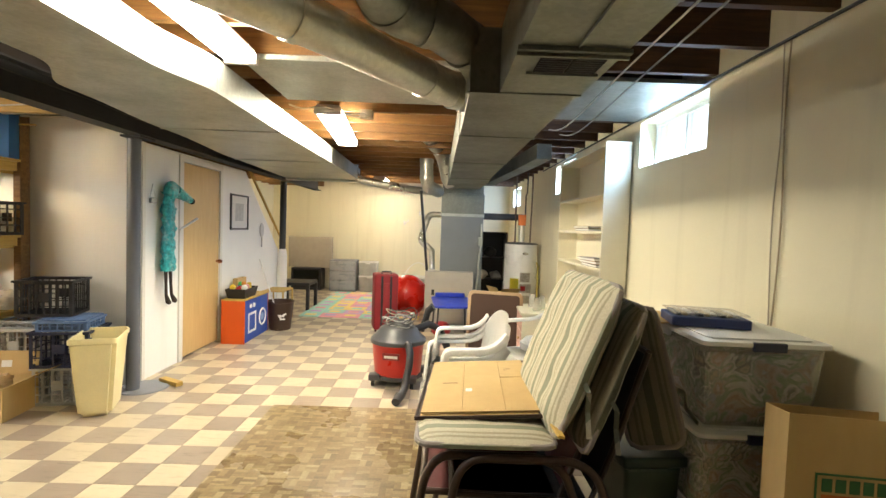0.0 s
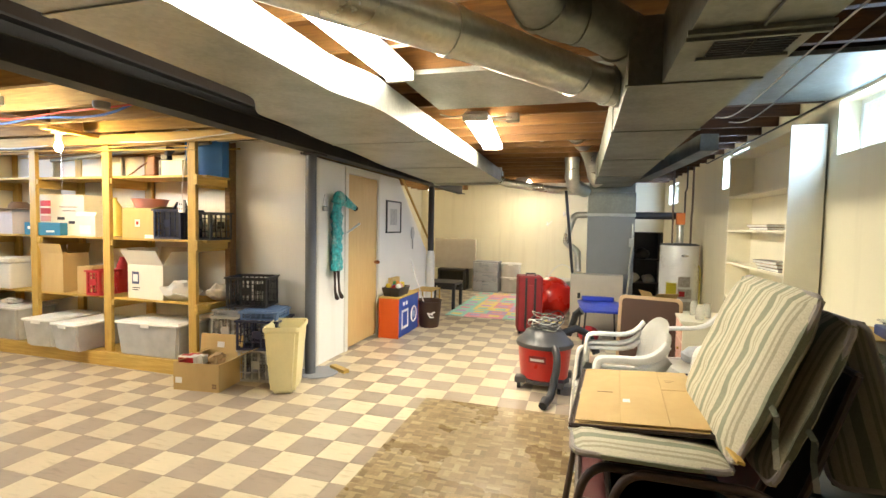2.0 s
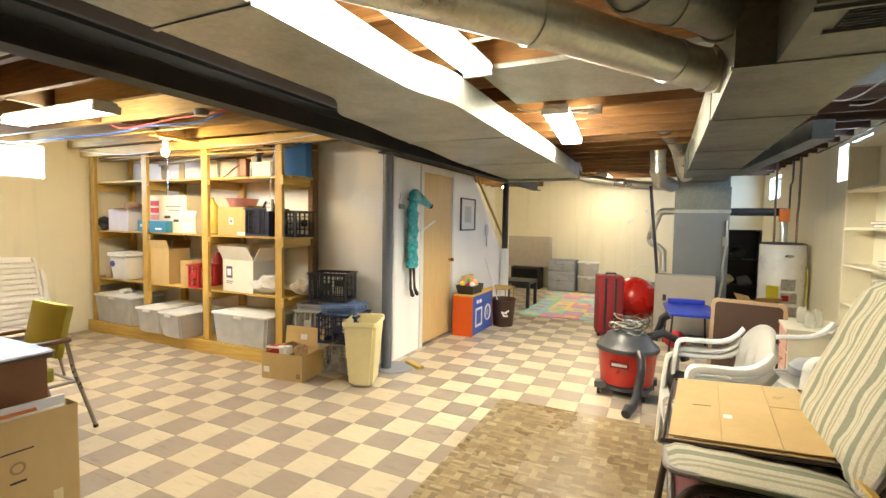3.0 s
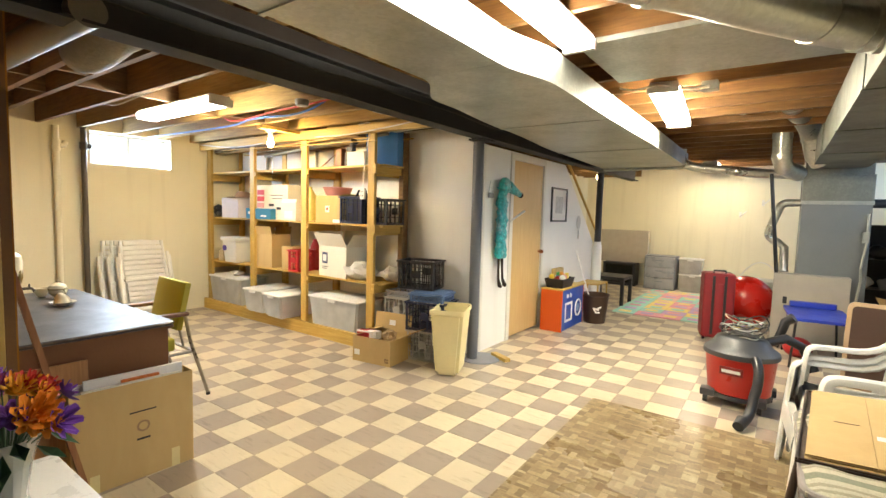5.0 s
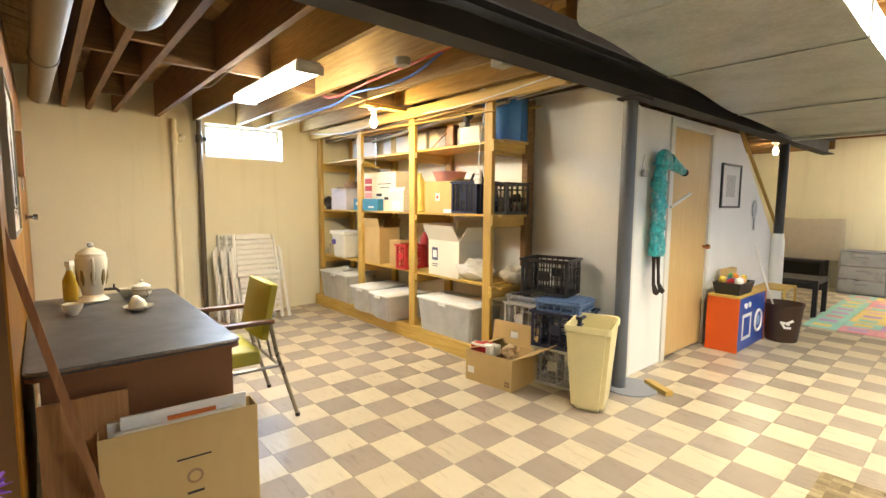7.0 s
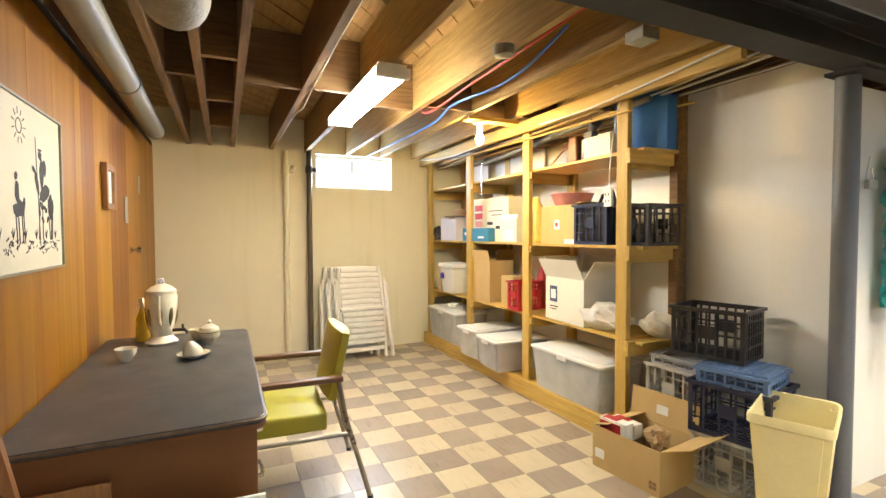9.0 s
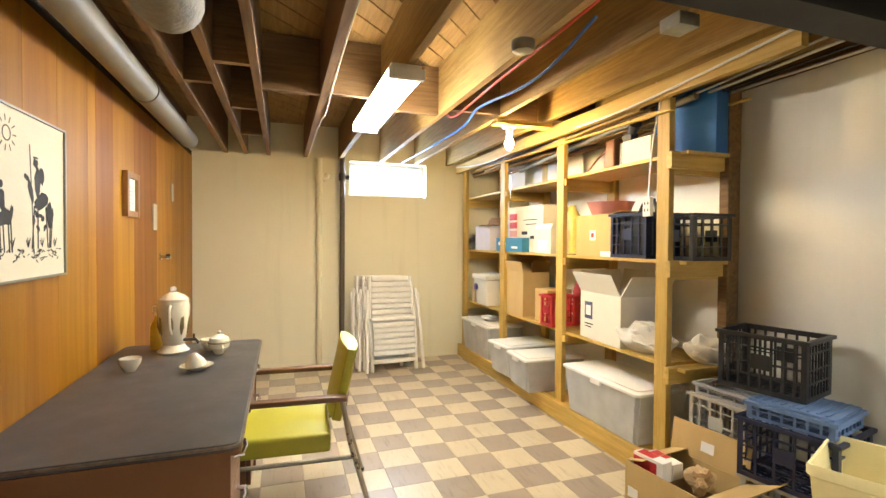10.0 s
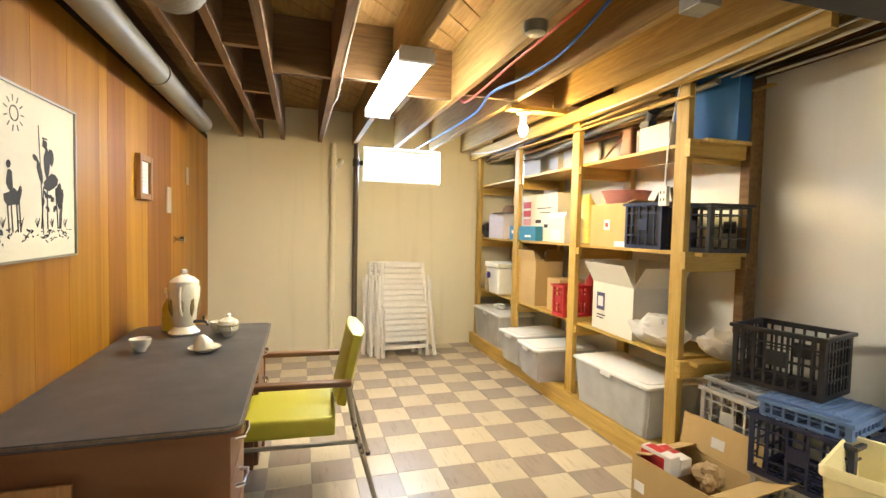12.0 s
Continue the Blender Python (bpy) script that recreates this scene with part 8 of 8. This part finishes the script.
for j in range(3):
    for y0 in (-0.29, 0.005):
        dr = part("drawer", bev(one(bmn(), (-0.192, -0.181, y0, y0 + 0.285, 0.04 + 0.175 * j, 0.2 + 0.175 * j)), 0.003, 1), M("pale pink paint", (0.6, 0.36, 0.3), 0.5), ch)
        bm = bmn()
        cyl(bm, (-0.192, y0 + 0.14, 0.12 + 0.175 * j), (-0.21, y0 + 0.14, 0.12 + 0.175 * j), 0.013, n=10)
        part("knob", bm, brass, dr)
for k in range(3):
    jr = thing("glass_jar", "clear glass jar on the small chest", "jar", pose(1.1 + 0.08 * (k % 2), 4.85 + 0.12 * k, 0.5855))
    bm = bmn()
    lathe(bm, [(0.035, 0), (0.04, 0.01), (0.04, 0.1), (0.03, 0.12), (0.031, 0.14)], 16)
    part("jar", bm, clear("jar glass", (0.7, 0.7, 0.65), 0.4, 0.1), jr, smooth=True)

# furnace
fn = thing("furnace", "blue grey gas furnace with plenum and beige lower casing", "furnace", pose(0.39, 6.9, 0))
part("casing", bev(one(bmn(), (-0.31, 0.31, 0.0, 0.65, 0.05, 1.6)), 0.006), furnace_paint, fn)
part("plenum", bev(one(bmn(), (-0.315, 0.315, -0.004, 0.6, 1.604, 1.93)), 0.004), old_duct, fn, "galvanised plenum")
part("plenum_band", one(bmn(), (-0.32, 0.32, -0.009, 0.605, 1.598, 1.64)), duct_metal, fn)
part("plenum", one(bmn(), (-0.3, 0.3, 0.0, 0.6, 1.932, 2.27)), old_duct, fn)
part("lower_casing", bev(one(bmn(), (-0.52, 0.17, -0.2, -0.006, 0.03, 0.79)), 0.006), beige_paint, fn, "beige lower casing")
part("hand_hole", one(bmn(), (-0.42, -0.38, -0.2025, -0.2005, 0.45, 0.53)), ink, fn)
bm = bmn()
tube(bm, [(0.28, -0.02, 1.5), (0.285, -0.03, 1.2), (0.25, -0.04, 0.9), (0.24, -0.22, 0.78), (0.2, -0.23, 0.4)], 0.012, 8)
part("conduit", bm, duct_metal, fn, smooth=True)
part("switch_box", bev(one(bmn(), (0.24, 0.3, -0.05, -0.001, 1.18, 1.3)), 0.004), duct_metal, fn)
round_duct("bent galvanised flue on the side of the furnace", [(0.07, 7.1, 1.62), (-0.03, 7.1, 1.62), *arc((-0.06, 7.1, 1.62), (-0.13, 7.1, 1.6), (-0.14, 7.1, 1.52)), (-0.21, 7.1, 1.3), *arc((-0.22, 7.1, 1.25), (-0.22, 7.1, 1.18), (-0.12, 7.1, 1.14)), (-0.05, 7.08, 1.08), (-0.04, 7.0, 0.795)], 0.045, pipe_metal, n=14)
bp = thing("black_rod", "black metal rod leaning beside the furnace", "rod", pose(-0.2, 6.8, 0))
bm = bmn()
cyl(bm, (0.09, 0, 0.8), (-0.03, 0, 1.95), 0.02, n=10)
cyl(bm, (0.14, 0, 0.0), (0.09, 0, 0.8), 0.012, n=8)
part("rod", bm, black_plastic, bp, smooth=True)
round_duct("round duct rising from the plenum to the joists", [(-0.1, 5.35, 2.47), (-0.05, 5.7, 2.455), *arc((0.0, 5.95, 2.44), (0.07, 6.25, 2.4), (0.11, 6.33, 2.27)), (0.15, 6.4, 2.1), (0.2, 6.45, 2.03)], 0.1, pipe_metal, [((0.0, 5.95, 2.44), (0.1, 0.9, -0.05)), ((0.11, 6.33, 2.27), (0.1, 0.2, -0.9))])
round_duct("round duct dropping from the joists beside the plenum", [(-0.15, 6.37, 2.52), (-0.15, 6.37, 2.3), (-0.145, 6.38, 2.08), (-0.12, 6.45, 1.99), (0.02, 6.85, 1.95)], 0.09, pipe_metal, [((-0.15, 6.37, 2.32), (0, 0, 1)), ((-0.145, 6.38, 2.1), (0, 0, 1))])
round_duct("long silver duct sloping to the plenum", [(0.06, 7.1, 1.95), (-0.4, 7.05, 1.98), (-1.05, 6.95, 2.07), *arc((-1.1, 6.95, 2.08), (-1.2, 6.93, 2.1), (-1.22, 6.9, 2.2)), (-1.22, 6.9, 2.3)], 0.055, pipe_metal, [((-0.6, 7.02, 2.007), (1, 0, -0.1))])
round_duct("black vent pipe joining furnace and water heater", [(0.7, 7.15, 1.62), (1.33, 7.15, 1.62)], 0.05, dark_steel, n=14)
round_duct("dull grey duct running along the east wall", [(0.75, 6.95, 2.15), (1.0, 5.7, 2.22), (1.1, 4.8, 2.24)], 0.11, old_duct, n=4)

# water heater
label_grey = M("printed label paper", (0.46, 0.42, 0.36), 0.6, 0, 0.4, 40)
wh = thing("water_heater", "tall white gas water heater with yellow label", "water heater", pose(1.31, 7.12, 0))
bm = bmn()
lathe(bm, [(0.235, 0.02), (0.245, 0.03), (0.245, 1.2), (0.24, 1.215)], 36)
part("tank", bm, white_enamel, wh, smooth=True)
bm = bmn()
lathe(bm, [(0.248, 1.2155), (0.25, 1.225), (0.2, 1.24), (0.06, 1.245)], 36)
part("top_cap", bm, dark_steel, wh, smooth=True)
for a0, a1, z0, z1, mt, nm in ((-136, -104, 0.5, 0.71, M("yellow label", (0.65, 0.55, 0.03), 0.5), "yellow_label"), (-100, -64, 0.66, 0.8, label_grey, "white_label"), (-100, -58, 0.5, 0.63, label_grey, "white_label"), (-100, -58, 0.34, 0.46, label_grey, "white_label"), (-100, -62, 0.06, 0.22, beige_paint, "burner_door"), (-97, -80, 0.53, 0.6, red_pl, "red_label")):
    bm = bmn()
    n = 6
    A, B = [], []
    for k in range(n + 1):
        a = radians(a0 + (a1 - a0) * k / n)
        A.append(bm.verts.new(((0.2475 + 0.001 * (nm == "red_label")) * math.cos(a), (0.2475 + 0.001 * (nm == "red_label")) * math.sin(a), z0)))
        B.append(bm.verts.new(((0.2475 + 0.001 * (nm == "red_label")) * math.cos(a), (0.2475 + 0.001 * (nm == "red_label")) * math.sin(a), z1)))
    for k in range(n):
        bm.faces.new((A[k], A[k + 1], B[k + 1], B[k]))
    bmesh.ops.solidify(bm, geom=bm.faces[:], thickness=0.0015)
    part(nm, bm, mt, wh)
bm = bmn()
bmesh.ops.create_uvsphere(bm, u_segments=14, v_segments=8, radius=0.05, matrix=pose(0.03, -0.245, 1.08) @ Matrix.Diagonal((1, 0.1, 0.35, 1)))
part("badge", bm, chrome, wh, smooth=True)
bm = bmn()
tube(bm, [(0, 0, 1.24), (0, 0, 1.36), (0, 0.02, 1.44), (0.0, 0.03, 1.62)], 0.045, 14)
part("flue", bm, pipe_metal, wh, smooth=True)
for x, top in ((-0.1, 2.3), (0.13, 2.3)):
    bm = bmn()
    tube(bm, [(x, -0.02, 1.235), (x, -0.02, 1.6), (x * 1.05, -0.02, 1.7), (x * 1.05, -0.02, top)], 0.013, 8)
    part("water_pipe", bm, M("dull copper", (0.14, 0.1, 0.08), 0.45, 0.6), wh, smooth=True)
bm = bmn()
tube(bm, [(0.04, -0.03, 1.55), (0.04, -0.03, 1.95), (0.06, -0.03, 2.0), (0.06, -0.03, 2.3)], 0.011, 8)
part("gas_pipe", bm, dark_steel, wh, smooth=True)
part("vent_sensor", bev(one(bmn(), (-0.07, 0.04, -0.1, -0.055, 1.5, 1.66)), 0.006), M("bright orange tag", (0.7, 0.17, 0.02), 0.5), wh, "bright orange tag")
bm = bmn()
tube(bm, [(0.22, -0.1, 0.95), (0.25, -0.1, 0.9), (0.25, -0.1, 0.2)], 0.011, 8)
part("relief_pipe", bm, M("yellow tube", (0.6, 0.5, 0.1), 0.5), wh, smooth=True)

# dark shelving beyond the heater
ds = thing("dark_shelving", "black shelving with dark odds and ends", "shelving", pose(0.98, 8.6, 0))
for x in (-0.3, 0.3):
    part("side", one(bmn(), (x - 0.01, x + 0.01, -0.2, 0.2, 0, 1.38)), black_plastic, ds)
for z_ in (0.1, 0.5, 0.9, 1.36):
    part("shelf", one(bmn(), (-0.289, 0.289, -0.2, 0.2, z_, z_ + 0.02)), black_plastic, ds)
part("back", one(bmn(), (-0.289, 0.289, 0.19, 0.2, 0.121, 0.499), (-0.289, 0.289, 0.19, 0.2, 0.521, 0.899), (-0.289, 0.289, 0.19, 0.2, 0.921, 1.359)), black_plastic, ds)
for k, (x, z_, r, mt) in enumerate(((-0.2, 0.1205, 0.12, cloth_r), (0.1, 0.1205, 0.13, cloth_a), (-0.15, 0.5205, 0.13, paper_white), (0.12, 0.5205, 0.11, cloth_b), (0.0, 0.9205, 0.13, black_plastic))):
    o = thing("cloth_bundle", "rolled bundle of cloth on the dark shelving", "bundle", pose(0.98 + x, 8.5, z_))
    bm = bmn()
    bmesh.ops.create_icosphere(bm, subdivisions=3, radius=r)
    for v in bm.verts:
        v.co *= 0.9 + 0.3 * noise.noise(v.co * 11 + Vector((k, 0, 0)))
        v.co.z = max(0.0, v.co.z * 0.8 + r * 0.7)
    part("cloth", bm, mt, o, smooth=True)
for k, (x, y, w, h) in enumerate(((0.85, 6.2, 0.16, 0.4), (0.98, 6.5, 0.15, 0.55))):
    carton(pose(x, y, 0.0005, 0, 0, 10 + 14 * k), w, 0.14, h, "open tan cardboard box by the water heater", (("s", 40, 0.1), ("w", 30, 0.1)))

# sheet-metal pans, pipes and cables under the joists
for nm, b in (("duct_pan", (-1.08, 0.135, 2.57, 3.4, JR - 0.035, JR - 0.004)), ("duct_pan", (0.625, 1.598, 2.73, 3.72, JR - 0.03, JR - 0.004))):
    p_ = thing(nm, "sheet-metal pan closing a bay between joists", "duct", pose(0, 0, 0))
    part("pan", bev(one(bmn(), b), 0.003, 1), duct_metal if b[0] < 0 else old_duct, p_)
round_duct("thin silver duct crossing under the joists", [(-1.35, 5.141, 2.43), (0.05, 5.141, 2.42)], 0.065, pipe_metal, [((-0.45, 5.141, 2.424), (1, 0, 0))])
for k, (x0, y0, x1, y1) in enumerate(((0.72, 0.2, 0.72, 3.6), (0.9, 0.2, 1.0, 4.2), (1.0, 0.4, 1.15, 4.4))):
    cable("thin cable sagging under the joists by the wall", [(x0, y0, 2.335), (x0 + 0.02, y0 + 0.8, 2.27), ((x0 + x1) / 2, (y0 + y1) / 2, 2.25), (x1, y1 - 0.6, 2.24), (x1, y1, 2.335)], 0.005, (white_wire, white_wire, M("grey wire", (0.25, 0.25, 0.24), 0.5))[k])
cable("pair of old cords running down the east wall", [(1.59, 2.07, 2.33), (1.59, 2.08, 2.0), (1.588, 2.06, 1.5), (1.592, 2.08, 1.1), (1.59, 2.1, 0.9)], 0.004, M("tan cord", (0.42, 0.34, 0.22), 0.6))
cable("pair of old cords running down the east wall", [(1.587, 2.11, 2.33), (1.59, 2.1, 1.9), (1.59, 2.12, 1.5), (1.59, 2.1, 1.0)], 0.0035, M("grey cord paint", (0.45, 0.4, 0.3), 0.6))
# no real pipe: black strand added as the shaded gap between wall and joists
cable("black line for the dark gap along the top of the east wall", [(1.575, -2.0, 2.3), (1.575, 1.0, 2.31), (1.575, 2.7, 2.32), (1.575, 5.0, 2.32), (1.575, 7.0, 2.32)], 0.008, black_wire)
bxw = thing("junction_box", "grey junction box with white wires beside the fixture", "junction box", pose(-0.57, 3.79, JR))
part("box", bev(one(bmn(), (-0.05, 0.05, -0.05, 0.05, -0.06, -0.001)), 0.004), beige_paint, bxw)
cable("loose white wire looping beside the fixture", [(-0.76, 3.66, 2.33), (-0.68, 3.6, 2.27), (-0.58, 3.66, 2.29), (-0.57, 3.74, 2.3)], 0.006, white_wire)
cable("loose white wire looping beside the fixture", [(-1.1, 3.5, 2.3), (-1.0, 3.52, 2.28), (-0.85, 3.55, 2.3), (-0.72, 3.72, 2.29), (-0.61, 3.8, 2.29)], 0.006, white_wire)

# pale brackets on the end wall
for x, z_ in ((-0.72, 1.5), (-0.38, 1.72)):
    wb_ = thing("wall_bracket", "small pale bracket fixed to the end wall", "bracket", pose(x, 10.3985, z_))
    part("plate", bev(one(bmn(), (-0.02, 0.02, -0.012, 0, -0.05, 0.05)), 0.003, 1), white_enamel, wb_)
    bm = bmn()
    tube(bm, [(0, -0.012, 0.0), (0.0, -0.08, -0.03), (0.04, -0.12, 0.0), (0.1, -0.13, 0.06)], 0.012, 8)
    part("arm", bm, white_enamel, wb_, smooth=True)

# ---- floor tiles ----
def tile_mesh(name, material):
    bm = bmn()
    g = 0.0005
    top, bot = 0.0, -0.0038
    v = [bm.verts.new(p) for p in ((g, g, bot), (TILE - g, g, bot), (TILE - g, TILE - g, bot), (g, TILE - g, bot))]
    h = 0.0012
    w = [bm.verts.new(p) for p in ((g, g, top - h), (TILE - g, g, top - h), (TILE - g, TILE - g, top - h), (g, TILE - g, top - h))]
    e = g + h
    t = [bm.verts.new(p) for p in ((e, e, top), (TILE - e, e, top), (TILE - e, TILE - e, top), (e, TILE - e, top))]
    for A, B in ((v, w), (w, t)):
        for k in range(4):
            bm.faces.new((A[k], A[(k + 1) % 4], B[(k + 1) % 4], B[k]))
    bm.faces.new(t)
    me = bpy.data.meshes.new(name)
    bm.to_mesh(me), bm.free()
    me.materials.append(material)
    return me


tile_meshes = (tile_mesh("tile", tile_dark), tile_mesh("tile_light", tile_light))
rest = ([], [])
near = 0
i0, i1 = math.ceil((XL - TX) / TILE), math.floor((XR - TX) / TILE)
j0, j1 = math.ceil((YB - TY) / TILE), math.floor((YF - TY) / TILE)
for i in range(i0 - 1, i1 + 1):
    for j in range(j0 - 1, j1 + 1):
        x, y = TX + i * TILE, TY + j * TILE
        k = (i + j) % 2
        if -4.75 < x < -1.2 and 0.9 < y < 4.3 and near < 300:
            near += 1
            ob = new("tile", tile_meshes[k])
            ob.location = (x, y, 0)
            ob.parent = floor
        else:
            rest[k].append((x, y))
for k, spots in enumerate(rest):
    V, F = [], []
    for x, y in spots:
        n = len(V)
        for co in ((x + 0.0006, y + 0.0006, -0.0038), (x + TILE - 0.0006, y + 0.0006, -0.0038), (x + TILE - 0.0006, y + TILE - 0.0006, -0.0038), (x + 0.0006, y + TILE - 0.0006, -0.0038),
                   (x + 0.0017, y + 0.0017, 0), (x + TILE - 0.0017, y + 0.0017, 0), (x + TILE - 0.0017, y + TILE - 0.0017, 0), (x + 0.0017, y + TILE - 0.0017, 0)):
            V.append(co)
        F += [(n + 4, n + 5, n + 6, n + 7)] + [(n + a, n + (a + 1) % 4, n + 4 + (a + 1) % 4, n + 4 + a) for a in range(4)]
    me = bpy.data.meshes.new("floor_tiles")
    me.from_pydata(V, [], F)
    me.materials.append((tile_dark, tile_light)[k])
    ob = new("floor_tiles", me)
    ob.parent = floor
    ob["kind"] = "stuff"
